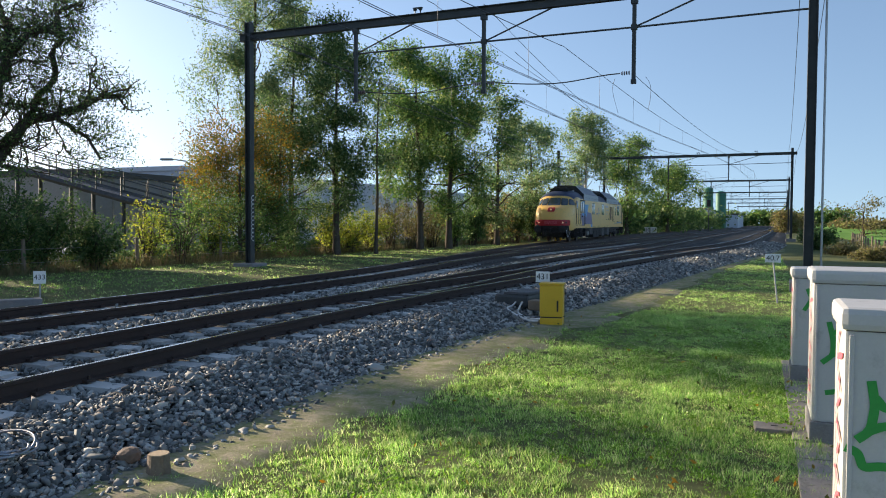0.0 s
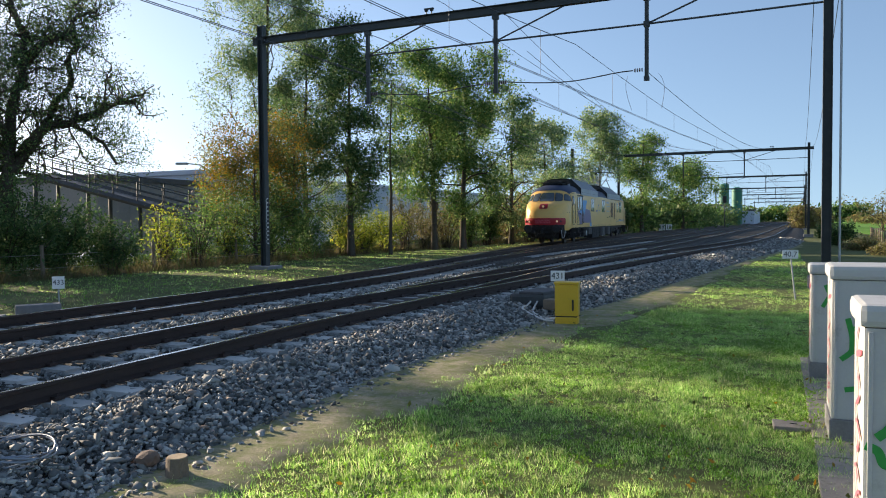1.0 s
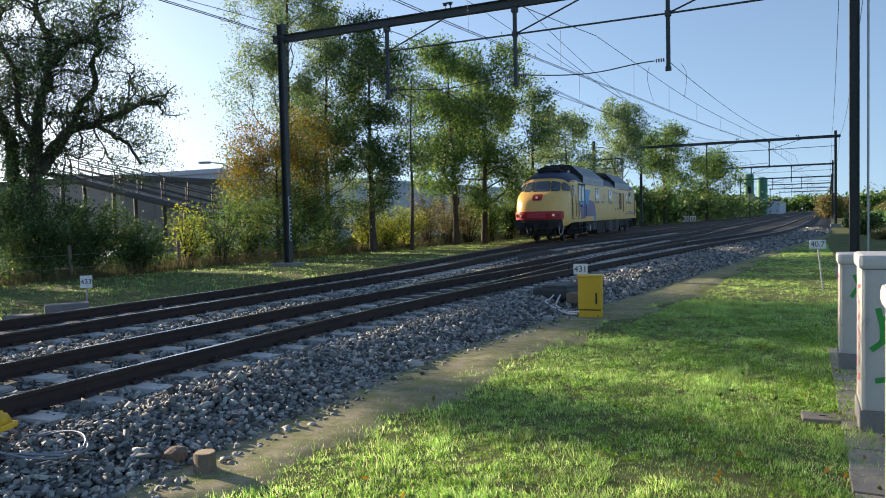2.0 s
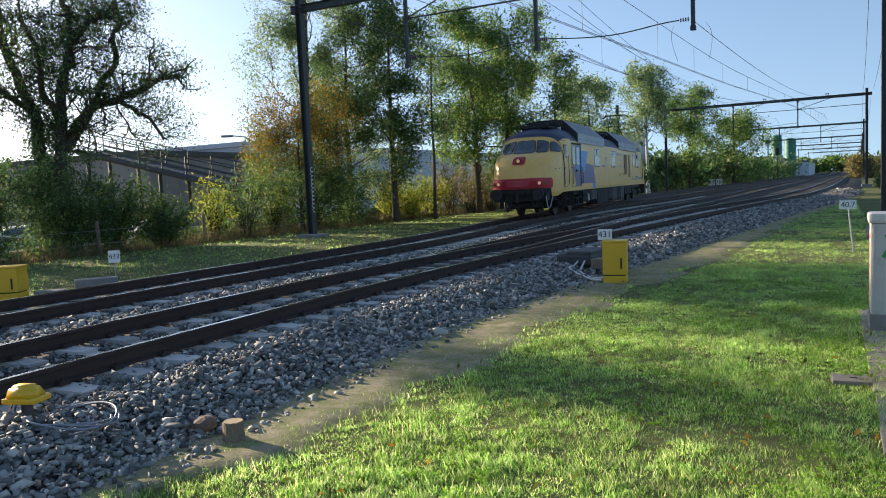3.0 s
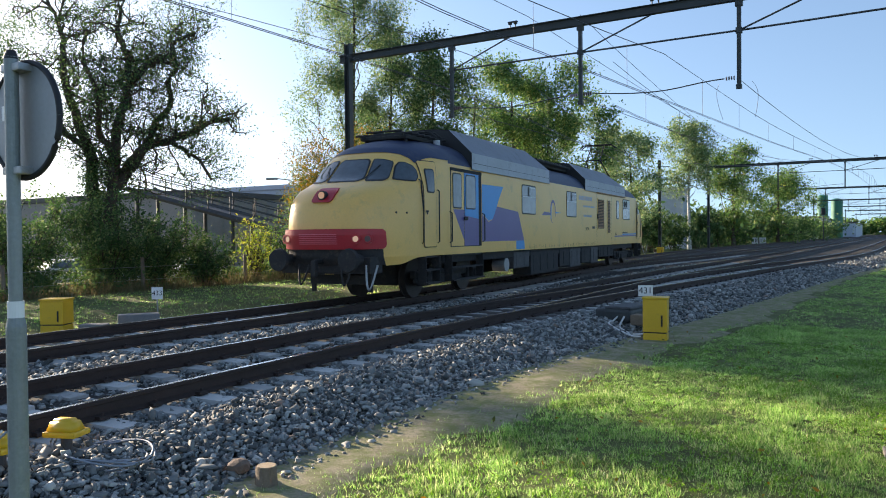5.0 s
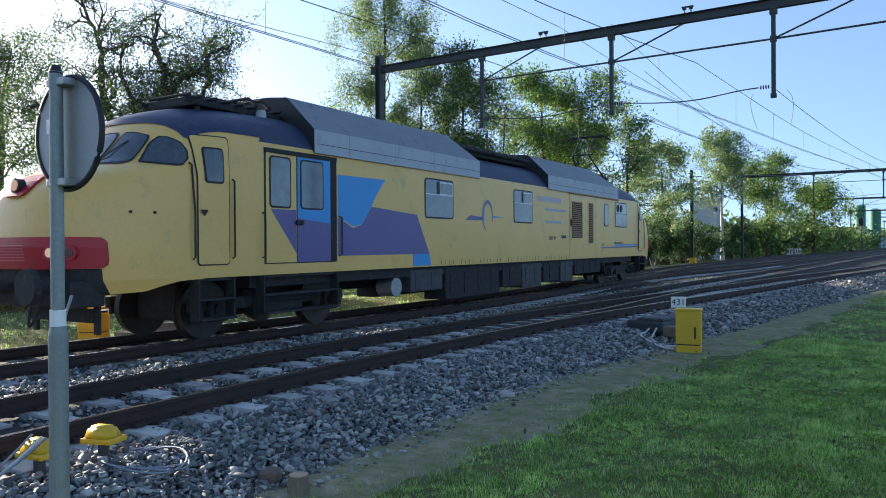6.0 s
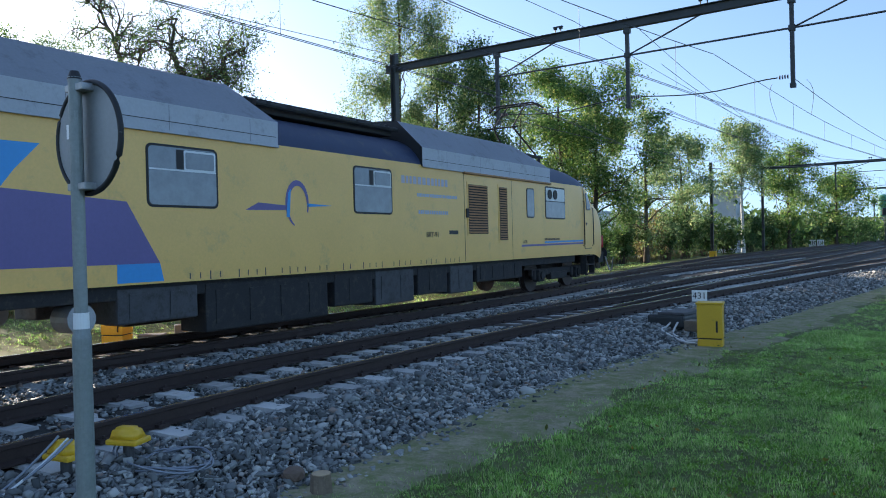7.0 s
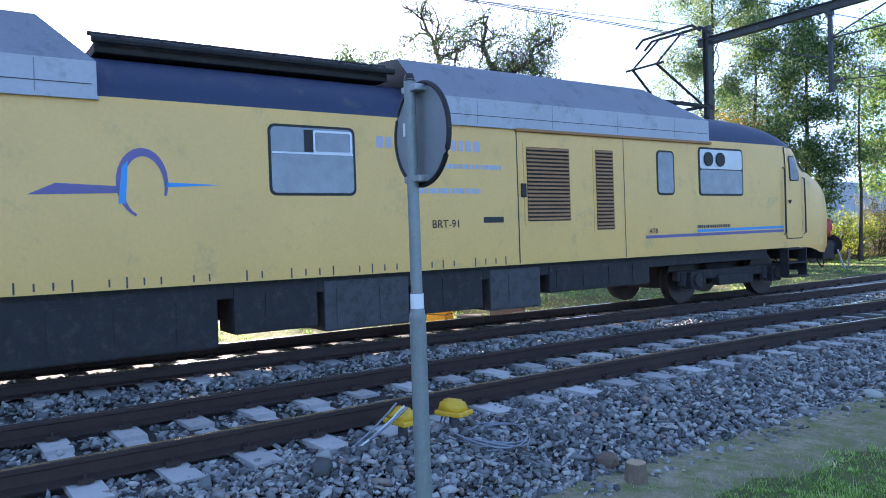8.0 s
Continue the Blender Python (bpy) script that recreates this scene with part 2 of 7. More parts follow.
# ---------------------------------------------------------------- mesh helpers
def link(name, verts, faces, mat, parent=None, label="", smooth=False, slots=None):
    me = bpy.data.meshes.new(name)
    me.from_pydata([tuple(v) for v in verts], [], [tuple(f) for f in faces])
    me.validate()
    for m in (mat if isinstance(mat, (list, tuple)) else [mat]):
        me.materials.append(m)
    if slots is not None:
        me.polygons.foreach_set("material_index", slots)
    if smooth:
        me.polygons.foreach_set("use_smooth", [True] * len(me.polygons))
    me.update()
    ob = new(name, me)
    if parent:
        ob.parent = parent
    if label:
        tagged(ob, label)
    return ob


def bulk(name, v, f, mat, parent=None):
    """A large mesh from arrays of vertices and equal-sided faces."""
    me = bpy.data.meshes.new(name)
    n, k = f.shape
    me.vertices.add(len(v))
    me.vertices.foreach_set("co", np.ascontiguousarray(v, dtype=np.float32).ravel())
    me.loops.add(n * k)
    me.loops.foreach_set("vertex_index", np.ascontiguousarray(f, dtype=np.int32).ravel())
    me.polygons.add(n)
    me.polygons.foreach_set("loop_start", np.arange(0, n * k, k, dtype=np.int32))
    me.update(calc_edges=True)
    me.materials.append(mat)
    ob = new(name, me)
    if parent:
        ob.parent = parent
    return ob


def part(name, bm, mat, parent=None, label="", smooth=False):
    me = bpy.data.meshes.new(name)
    bm.to_mesh(me)
    bm.free()
    for m in (mat if isinstance(mat, (list, tuple)) else [mat]):
        me.materials.append(m)
    if smooth:
        me.polygons.foreach_set("use_smooth", [True] * len(me.polygons))
    ob = new(name, me)
    if parent:
        ob.parent = parent
    if label:
        tagged(ob, label)
    return ob


def empty(name, x=0, y=0, z=0, rz=0):
    ob = new(name)
    ob.empty_display_size = 0.2
    ob.matrix_basis = pose(x, y, z, 0, 0, rz)
    return ob


def box(bm, c, s, bevel=0.0, m=None):
    """A box of size s round c, its edges bevelled."""
    r = bmesh.ops.create_cube(bm, size=1.0, matrix=(m or Matrix()) @ Matrix.Translation(c) @ Matrix.Diagonal((*s, 1)))
    if bevel:
        es = list({e for v in r["verts"] for e in v.link_edges})
        bmesh.ops.bevel(bm, geom=es, offset=bevel, segments=2, affect="EDGES", profile=0.6)
    return bm


def rod(bm, a, b, r, r2=None, seg=10):
    a, b = Vector(a), Vector(b)
    d = b - a
    m = Matrix.Translation((a + b) / 2) @ d.to_track_quat("Z", "Y").to_matrix().to_4x4()
    bmesh.ops.create_cone(bm, cap_ends=True, segments=seg, radius1=r, radius2=r if r2 is None else r2, depth=d.length, matrix=m)
    return bm


def tube(pts, r, seg=5):
    """Vertices and faces of a tube along points; r: one radius or one for each point."""
    pts = np.asarray(pts, float)
    n = len(pts)
    r = np.broadcast_to(r, n)
    tang = np.gradient(pts, axis=0)
    tang /= np.linalg.norm(tang, axis=1, keepdims=True) + 1e-9
    ref = np.where(np.abs(tang[:, 2:3]) > 0.9, [[1.0, 0, 0]], [[0, 0, 1.0]])
    a = np.cross(tang, ref)
    a /= np.linalg.norm(a, axis=1, keepdims=True) + 1e-9
    b = np.cross(tang, a)
    ang = np.linspace(0, 2 * np.pi, seg, endpoint=False)
    v = pts[:, None] + r[:, None, None] * (a[:, None] * np.cos(ang)[None, :, None] + b[:, None] * np.sin(ang)[None, :, None])
    i, j = np.arange(n - 1)[:, None], np.arange(seg)[None]
    k = (j + 1) % seg
    f = np.stack([i * seg + j, i * seg + k, (i + 1) * seg + k, (i + 1) * seg + j], -1).reshape(-1, 4)
    return v.reshape(-1, 3), f


def join(pieces):
    vs, fs, n = [], [], 0
    for v, f in pieces:
        vs.append(v)
        fs.append(f + n)
        n += len(v)
    return np.concatenate(vs), np.concatenate(fs)


def wire(name, pts, r, mat=None, parent=None):
    v, f = tube(pts, r, 4)
    return bulk(name, v, f, mat or WIRE, parent)


def text_mesh(body, size, mat, parent, m, label="", name="lettering"):
    cu = bpy.data.curves.new(name, "FONT")
    cu.body, cu.size, cu.extrude, cu.align_x, cu.align_y = body, size, 0.001, "CENTER", "CENTER"
    tmp = bpy.data.objects.new("tmp", cu)
    scene.collection.objects.link(tmp)
    me = bpy.data.meshes.new_from_object(tmp.evaluated_get(bpy.context.evaluated_depsgraph_get()))
    bpy.data.objects.remove(tmp)
    me.materials.clear()
    me.materials.append(mat)
    ob = new(name, me)
    ob.parent = parent
    ob.matrix_basis = m
    if label:
        tagged(ob, label)
    return ob


# ---------------------------------------------------------------- track lines
RAIL_TOP = 0.43


def line_of(points):
    """x of a track's middle at y: a smooth curve through a few control points."""
    ys, xs = np.array([p[0] for p in points], float), np.array([p[1] for p in points], float)
    sl = np.gradient(xs, ys)

    def at(y):
        y = np.clip(np.asarray(y, float), ys[0], ys[-1])
        i = np.clip(np.searchsorted(ys, y) - 1, 0, len(ys) - 2)
        h = ys[i + 1] - ys[i]
        t = (y - ys[i]) / h
        return ((2 * t**3 - 3 * t**2 + 1) * xs[i] + (t**3 - 2 * t**2 + t) * h * sl[i] + (3 * t**2 - 2 * t**3) * xs[i + 1] + (t**3 - t**2) * h * sl[i + 1])
    return at


FAR = line_of([(-60, -8.6), (-20, -9.95), (-7, -10.4), (0, -10.6), (8, -10.66), (13, -10.56), (18, -10.55), (22, -10.76), (26, -11.17), (32, -11.82), (40, -12.7), (48, -13.4), (56, -13.9), (66, -14.2), (77, -14.2), (90, -13.9), (114, -13.2), (200, -10.6), (420, -5.0)])
CROSS = line_of([(24, -11.16), (32, -11.5), (38, -11.4), (45, -10.85), (51, -10.35), (60, -9.95), (73, -9.45), (114, -8.4), (200, -6.2), (420, -0.6)])
NEAR = line_of([(-60, -4.4), (-20, -5.9), (0, -6.75), (6, -7.05), (10, -7.08), (14, -6.88), (19, -6.4), (28, -5.4), (34, -4.75), (38, -4.25), (44, -3.4), (53, -2.3), (66, -1.4), (85, -0.7), (114, 0.1), (200, 2.3), (420, 7.9)])
MID = line_of([(13, -6.98), (20, -7.1), (26, -7.15), (33, -7.0), (40, -6.7), (48, -6.45), (66, -6.0), (90, -5.4), (150, -3.85), (200, -2.6), (420, 3.0)])
LINES = ((FAR, -60), (NEAR, -60), (MID, 13), (CROSS, 24))


def shoulder(y):
    return np.interp(y, [-60, 9, 17, 40], [1.72, 1.72, 2.25, 2.2])


def bed_height(x, y):
    """Top of the ballast bed (below the ground where there is none)."""
    z = np.full(np.broadcast(x, y).shape, -0.3)
    for at, start in LINES:
        d = np.abs(x - at(y)) + np.where(y < start, 9.0, 0.0)
        z = np.maximum(z, 0.225 - np.maximum(0, d - shoulder(y)) * 0.235)
    return z


def verge(x, y):
    """Height of the ground: level lawn this side, a little higher beyond the tracks."""
    return np.interp(x, [-15.5, -12.5], [0.18, 0.02]) * np.interp(y, [200, 300], [1, 0]) - 0.02


# ---------------------------------------------------------------- ground, ballast, path
def sheet(name, xs, ys, height, mat, keep=None):
    gx, gy = np.meshgrid(xs, ys, indexing="ij")
    gz = height(gx, gy)
    n, k = gx.shape
    idx = np.arange(n * k).reshape(n, k)
    f = np.stack([idx[:-1, :-1], idx[1:, :-1], idx[1:, 1:], idx[:-1, 1:]], -1)
    if keep is not None:
        f = f[keep(gx, gy, gz)]
    return bulk(name, np.stack([gx, gy, gz], -1).reshape(-1, 3), f.reshape(-1, 4), mat)


rng = np.random.default_rng(7)


def ripple(x, y, s, a):
    return a * (np.sin(x * s + 1.3 * np.sin(y * s * 0.7)) * np.sin(y * s * 1.1 + 1.7 * np.sin(x * s * 0.6)))


near_x = np.arange(-30, 12.01, 0.4)
ground_x = np.concatenate([[-2500, -1200, -600, -300, -150, -90, -60, -45, -36], near_x, [16, 22, 30, 45, 70, 110, 200, 400, 900, 2500]])
near_y = np.arange(-12, 60.01, 0.6)
ground_y = np.concatenate([[-2500, -900, -300, -120, -60, -35, -20], near_y, [70, 85, 100, 130, 170, 230, 300, 450, 800, 1500, 2600]])
ground = sheet("ground", ground_x, ground_y, lambda x, y: verge(x, y) + ripple(x, y, 0.9, 0.012) * (np.abs(x) < 60) + np.where((x < -24), -0.5 * np.clip((-24 - x) / 3, 0, 1), 0), GRASS)
tagged(ground, "short green lawn and rough verge beside the railway", "ground", kind="structure")

bx = np.concatenate([np.arange(-18, -12, 0.3), np.arange(-12, -2, 0.14), np.arange(-2, 6, 0.5)])
by = np.concatenate([np.arange(-60, -4, 1.5), np.arange(-4, 24, 0.16), np.arange(24, 60, 0.6), np.arange(60, 420, 6.0)])
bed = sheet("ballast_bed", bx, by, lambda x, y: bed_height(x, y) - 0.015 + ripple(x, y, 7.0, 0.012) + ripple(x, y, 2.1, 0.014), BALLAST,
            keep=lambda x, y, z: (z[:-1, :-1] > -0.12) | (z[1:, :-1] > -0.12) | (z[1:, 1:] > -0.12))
tagged(bed, "grey crushed-stone ballast bed under the tracks", "ballast", kind="structure")


def foot(y):
    """Where the ballast slope meets the lawn."""
    return NEAR(y) + shoulder(y) + 0.98


py = np.arange(-8, 60, 0.25)
inner, wide = foot(py) - 0.25, np.interp(py, [-8, 3.5, 5.5, 8, 12, 18, 30, 60], [0.35, 0.4, 1.05, 1.15, 1.25, 1.15, 0.5, 0.2])
outer = foot(py) + wide + 0.16 * np.sin(py * 1.9) + 0.1 * np.sin(py * 4.7 + 1) + 0.05 * np.sin(py * 11.0)
cols = np.linspace(0, 1, 7)
path_v = np.stack([inner[:, None] + (outer - inner)[:, None] * cols, np.repeat(py[:, None], 7, 1), np.zeros((len(py), 7))], -1)
path_v[..., 2] = verge(path_v[..., 0], path_v[..., 1]) + 0.03 - 0.05 * (cols > 0.99) - 0.01 * np.sin(cols * 3.1)[None]
idx = np.arange(len(py) * 7).reshape(-1, 7)
path_f = np.stack([idx[:-1, :-1], idx[:-1, 1:], idx[1:, 1:], idx[1:, :-1]], -1).reshape(-1, 4)
footpath = bulk("footpath", path_v.reshape(-1, 3), path_f, SAND)
tagged(footpath, "narrow worn sandy path along the ballast", "path", kind="structure")

meadow = sheet("meadow_field", np.array([9.0, 20, 40, 80, 160, 400, 1200]), np.array([34.0, 45, 60, 90, 140, 220, 400, 1200]), lambda x, y: 0.06 + 0 * x, MEADOW)
tagged(meadow, "bright green pasture behind a low fence", "meadow", kind="structure")

# ---------------------------------------------------------------- rails and sleepers
PROFILE = [(-0.07, 0), (0.07, 0), (0.07, 0.014), (0.012, 0.04), (0.012, 0.125), (0.036, 0.135), (0.036, 0.166), (0.026, 0.172), (-0.026, 0.172), (-0.036, 0.166), (-0.036, 0.135), (-0.012, 0.125), (-0.012, 0.04), (-0.07, 0.014)]


def rail(parent, at, side, y0, y1, drift=lambda y: 0 * y):
    ys = np.concatenate([np.arange(y0, min(60, y1), 1.0), np.arange(max(60, y0), y1 + 0.1, 8.0)]) if y1 > 60 else np.arange(y0, y1 + 0.01, 0.5)
    xs = at(ys) + side * 0.7535 + drift(ys)
    n, k = len(ys), len(PROFILE)
    v = np.array([[(x + px, y, RAIL_TOP - 0.172 + pz) for px, pz in PROFILE] for x, y in zip(xs, ys)]).reshape(-1, 3)
    f, slots = [], []
    for i in range(n - 1):
        for j in range(k):
            j2 = (j + 1) % k
            f.append((i * k + j, i * k + j2, (i + 1) * k + j2, (i + 1) * k + j))
            slots.append(1 if j == 7 else 0)
    return link("rail", v, f, [RAIL, RAILTOP], parent, slots=slots)


def sleeper_mesh(width=2.52):
    bm = bmesh.new()
    for c, s in (((-width * 0.31, 0, 0), (width * 0.38, 0.27, 0.16)), ((width * 0.31, 0, 0), (width * 0.38, 0.27, 0.16)), ((0, 0, -0.02), (width * 0.26, 0.23, 0.13))):
        r = bmesh.ops.create_cube(bm, size=1.0, matrix=Matrix.Translation(c) @ Matrix.Diagonal((*s, 1)))
        for v in r["verts"]:
            if v.co.z > c[2]:
                v.co.y *= 0.86
    me = bpy.data.meshes.new("sleeper")
    bm.to_mesh(me)
    bm.free()
    me.materials.append(CONCRETE)
    return me


def clip_mesh():
    bm = bmesh.new()
    for s in (-1, 1):
        for d in (-0.1, 0.1):
            box(bm, (s * 0.7535 + d, 0, 0.022), (0.07, 0.11, 0.035))
            rod(bm, (s * 0.7535 + d, 0, 0.03), (s * 0.7535 + d, 0, 0.07), 0.016, seg=6)
    me = bpy.data.meshes.new("rail_clip")
    bm.to_mesh(me)
    bm.free()
    me.materials.append(RAIL)
    return me


SLEEPER, SLEEPER_LONG, CLIPS = sleeper_mesh(), sleeper_mesh(3.3), clip_mesh()


def track(name, label, at, y0, y1, first, last, rails=True):
    tr = empty(name)
    tagged(tr, label, "railway track", group="railway tracks", kind="structure")
    if rails:
        for side in (-1, 1):
            rail(tr, at, side, y0, y1)
    rest = []
    y = y0
    n = 0
    while y < min(y1, 260):
        x = float(at(y))
        turn = math.degrees(math.atan2(-(float(at(y + 0.5)) - float(at(y - 0.5))), 1.0))
        if first <= y <= last:
            ob = new("sleeper", SLEEPER)
            ob.parent = tr
            ob.matrix_basis = pose(x + random.uniform(-0.02, 0.02), y, RAIL_TOP - 0.172 - 0.086, 0, 0, turn + random.uniform(-0.5, 0.5))
            ob = new("rail_clip", CLIPS)
            ob.parent = tr
            ob.matrix_basis = pose(x, y, RAIL_TOP - 0.172, 0, 0, turn)
        else:
            c, s = math.cos(radians(turn)), math.sin(radians(turn))
            for v in ((-1.26, -0.13), (1.26, -0.13), (1.26, 0.13), (-1.26, 0.13)):
                rest.append((x + v[0] * c - v[1] * s, y + v[0] * s + v[1] * c, RAIL_TOP - 0.168))
            for v in ((-1.26, -0.14), (1.26, -0.14), (1.26, 0.14), (-1.26, 0.14)):
                rest.append((x + v[0] * c - v[1] * s, y + v[0] * s + v[1] * c, RAIL_TOP - 0.3))
        y += 0.6
        n += 1
    if rest:
        v = np.array(rest)
        b = np.arange(0, len(v), 8)[:, None, None]
        f = (b + np.array([[0, 1, 2, 3], [4, 5, 1, 0], [5, 6, 2, 1], [6, 7, 3, 2], [7, 4, 0, 3]])).reshape(-1, 4)
        far = bulk("far_sleepers", v, f, OLDSLEEPER, tr)
        tagged(far, kind="stuff")
    return tr


far_track = track("railway_track_far", "straight track with rusty rails on concrete sleepers", FAR, -60, 420, -6, 40)
near_track = track("railway_track_near", "near track with rusty rails bending through a turnout", NEAR, -60, 420, -6, 38)
cross_track = track("railway_track_crossover", "crossover track with rusty rails between the main tracks", CROSS, 24.0, 420, 33, 60)
mid_track = track("railway_track_middle", "middle track with rusty rails leaving the turnout", MID, 13.0, 420, 20, 44)

# ---------------------------------------------------------------- overhead line
def gantry(y, xl, xr, top, drops, full=True, tilt=0.0):
    g = empty("catenary_gantry", (xl + xr) / 2, y, 0, tilt)
    tagged(g, "dark steel overhead-line gantry with two masts", "gantry", group="overhead line gantries")
    hl, hr, zb = xl - (xl + xr) / 2, xr - (xl + xr) / 2, top - 0.55
    for x, nm in ((hl, "mast"), (hr, "mast")):
        bm = bmesh.new()
        for dx in (-0.11, 0.11):
            box(bm, (x + dx, 0, top / 2), (0.02, 0.24, top))
        box(bm, (x, 0, top / 2), (0.2, 0.016, top))
        part(nm, bm, STEEL, g)
        bm = bmesh.new()
        box(bm, (x, 0, 0.12), (0.9 if full else 0.8, 0.9, 0.34), 0.04)
        part("mast_base", bm, PLINTH, g, "mossy concrete footing")
    bm = bmesh.new()
    for dz in (-0.13, 0.13):
        box(bm, ((hl + hr) / 2, 0.05, zb + dz), (hr - hl + 0.9, 0.2, 0.022))
    box(bm, ((hl + hr) / 2, 0.05, zb), (hr - hl + 0.9, 0.016, 0.25))
    part("beam", bm, STEEL, g)
    low = zb - 1.0
    xs = [x - (xl + xr) / 2 for x in drops]
    for x in xs:
        bm = bmesh.new()
        box(bm, (x, 0.05, (zb - 0.13 + zb - 2.65) / 2), (0.11, 0.11, 2.52))
        box(bm, (x, 0.05, zb - 0.2), (0.2, 0.16, 0.2))
        box(bm, (x, 0.05, low), (0.17, 0.15, 0.16))
        box(bm, (x, 0.05, zb - 2.62), (0.15, 0.15, 0.12))
        part("drop_arm", bm, STEEL, g)
    ends = [hl] + xs + [hr]
    for a, b in zip(xs, ends[2:]):
        bm = bmesh.new()
        rod(bm, (a, 0.05, low), (b, 0.05, low if b != hr else low + 0.05), 0.03, seg=6)
        part("tie_rod", bm, STEEL, g)
        bm = bmesh.new()
        rod(bm, (a, 0.05, low), (a + (b - a) * 0.5, 0.05, zb - 0.1), 0.028, seg=6)
        part("brace", bm, STEEL, g)
    if full:
        for x in [(a + b) / 2 for a, b in zip(xs, xs[1:])] + [(xs[-1] + hr) / 2 - 0.4]:
            bm = bmesh.new()
            for dx in (-0.1, 0.1):
                rod(bm, (x + dx, 0.05, zb + 0.13), (x + dx, 0.05, zb + 0.3), 0.02, seg=6)
                rod(bm, (x + dx - 0.05, 0.05, zb + 0.3), (x + dx + 0.05, 0.05, zb + 0.3), 0.05, seg=8)
            box(bm, (x, 0.05, zb + 0.34), (0.34, 0.1, 0.03))
            part("wire_saddle", bm, STEEL, g)
    z0 = zb - 2.35
    for a, b in zip(xs, xs[1:]):
        for x, sgn in ((a, 1), (b, -1)):
            bm = bmesh.new()
            for k in range(4):
                rod(bm, (x + sgn * (0.12 + 0.07 * k), 0.05, z0), (x + sgn * (0.15 + 0.07 * k), 0.05, z0), 0.065, 0.05, seg=8)
            part("insulator", bm, INSULATOR, g)
        t = np.linspace(0, 1, 13)
        pts = np.stack([a + 0.4 + (b - a - 0.8) * t, 0.05 + 0 * t, z0 - 0.16 * np.sin(np.pi * t) * (t < 0.5) - 0.16 * np.sin(np.pi * t) ** 2 * (t >= 0.5)], -1)
        wire("cross_span", pts, 0.018, STEEL, g)
    if full:
        for x in (xs[-1] - 0.55, xs[-1] + 0.35, xs[1] + 0.5):
            t = np.linspace(0, 1, 15)
            wire("jumper_loop", np.stack([x + 0.12 * np.sin(np.pi * t) * (1 if x > xs[-1] else -1), 0.05 + 0.6 * t, zb - 2.5 - 0.95 * t + 0.15 * np.sin(np.pi * t)], -1), 0.006, WIRE, g)
    return g


G1 = gantry(22.98, -17.75, 1.2, 9.3, (-13.2, -8.43, -3.63))
t = np.linspace(0, 1, 60)
bulk("mast_scrawl", *tube(np.stack([-9.475 + 0.123 + 0 * t, 0.07 * np.sin(t * 70), 1.1 + 1.7 * t + 0.05 * np.cos(t * 70)], -1), 0.012, 4), WHITE, G1)
for y in (84, 136, 189, 240, 290, 350):
    s = 0.025 * (y - 84)
    gantry(y, -16.3 + s, 2.75 + s, 9.55, (-9.4 + s, -3.3 + s) if y < 300 else (-5 + s,), full=y < 100)

for x, y, h in ((-16.9, 65.9, 8.3),):
    m = empty("catenary_mast", x, y)
    tagged(m, "single dark steel overhead-line mast", "mast")
    bm = bmesh.new()
    for dx in (-0.11, 0.11):
        box(bm, (dx, 0, h / 2), (0.02, 0.24, h))
    box(bm, (0, 0, h / 2), (0.2, 0.016, h))
    part("post", bm, STEEL, m)
    bm = bmesh.new()
    box(bm, (0, 0, 0.1), (0.8, 0.8, 0.3), 0.04)
    part("mast_base", bm, PLINTH, m)
    bm = bmesh.new()
    rod(bm, (-0.2, 0, h - 0.5), (0.9, 0, h - 0.6), 0.03)
    part("bracket", bm, STEEL, m)

SPANS = [-45.0, 22.98, 84, 136, 189, 240, 290, 350]


def catenary(at, off, z_mess, z_cont, sag, start=-45.0):
    """The wires over one track: messenger, contact wire and droppers, span by span."""
    c = empty("overhead_wires")
    tagged(c, "messenger and contact wires with droppers over a track", "wires", group="overhead wires")
    n = 0
    for a, b in zip(SPANS, SPANS[1:]):
        if b <= start:
            continue
        ys = np.linspace(a, b, 25)
        t = (ys - a) / (b - a)
        zag = off + 0.2 * (1 if n % 2 else -1) * (1 - 2 * t)
        mess = z_mess - 4 * sag * t * (1 - t)
        wire("messenger_wire", np.stack([at(ys) + zag, ys, mess], -1), 0.011 if b < 140 else 0.02, parent=c)
        for d in (-0.04, 0.04):
            wire("contact_wire", np.stack([at(ys) + zag + d, ys, z_cont + 0 * ys], -1), 0.009 if b < 140 else 0.016, parent=c)
        if b < 140:
            for k in np.arange(0.06, 0.97, 0.075):
                y = a + (b - a) * k
                x = float(at(y)) + off + 0.2 * (1 if n % 2 else -1) * (1 - 2 * k)
                wire("dropper", [(x, y, z_mess - 4 * sag * k * (1 - k)), (x, y, z_cont)], 0.005, parent=c)
        n += 1


catenary(FAR, 0.0, 7.35, 5.95, 0.9)
catenary(NEAR, 0.0, 7.35, 5.95, 0.9)
catenary(MID, 0.0, 7.3, 5.95, 0.9, start=30.0)
for x0, z0, sg in ((-17.3, 9.1, 0.8), (0.9, 9.5, 1.4), (1.6, 9.2, 1.3), (-10.2, 9.15, 0.6)):
    f = empty("feeder_wire")
    tagged(f, "thin feeder wire strung along the masts", "wire", group="feeder wires")
    for a, b in zip(SPANS, SPANS[1:6]):
        ys = np.linspace(a, b, 21)
        t = (ys - a) / (b - a)
        wire("span", np.stack([x0 + 0.025 * (ys - 23), ys, z0 - 4 * sg * t * (1 - t)], -1), 0.011 if b < 140 else 0.018, parent=f)
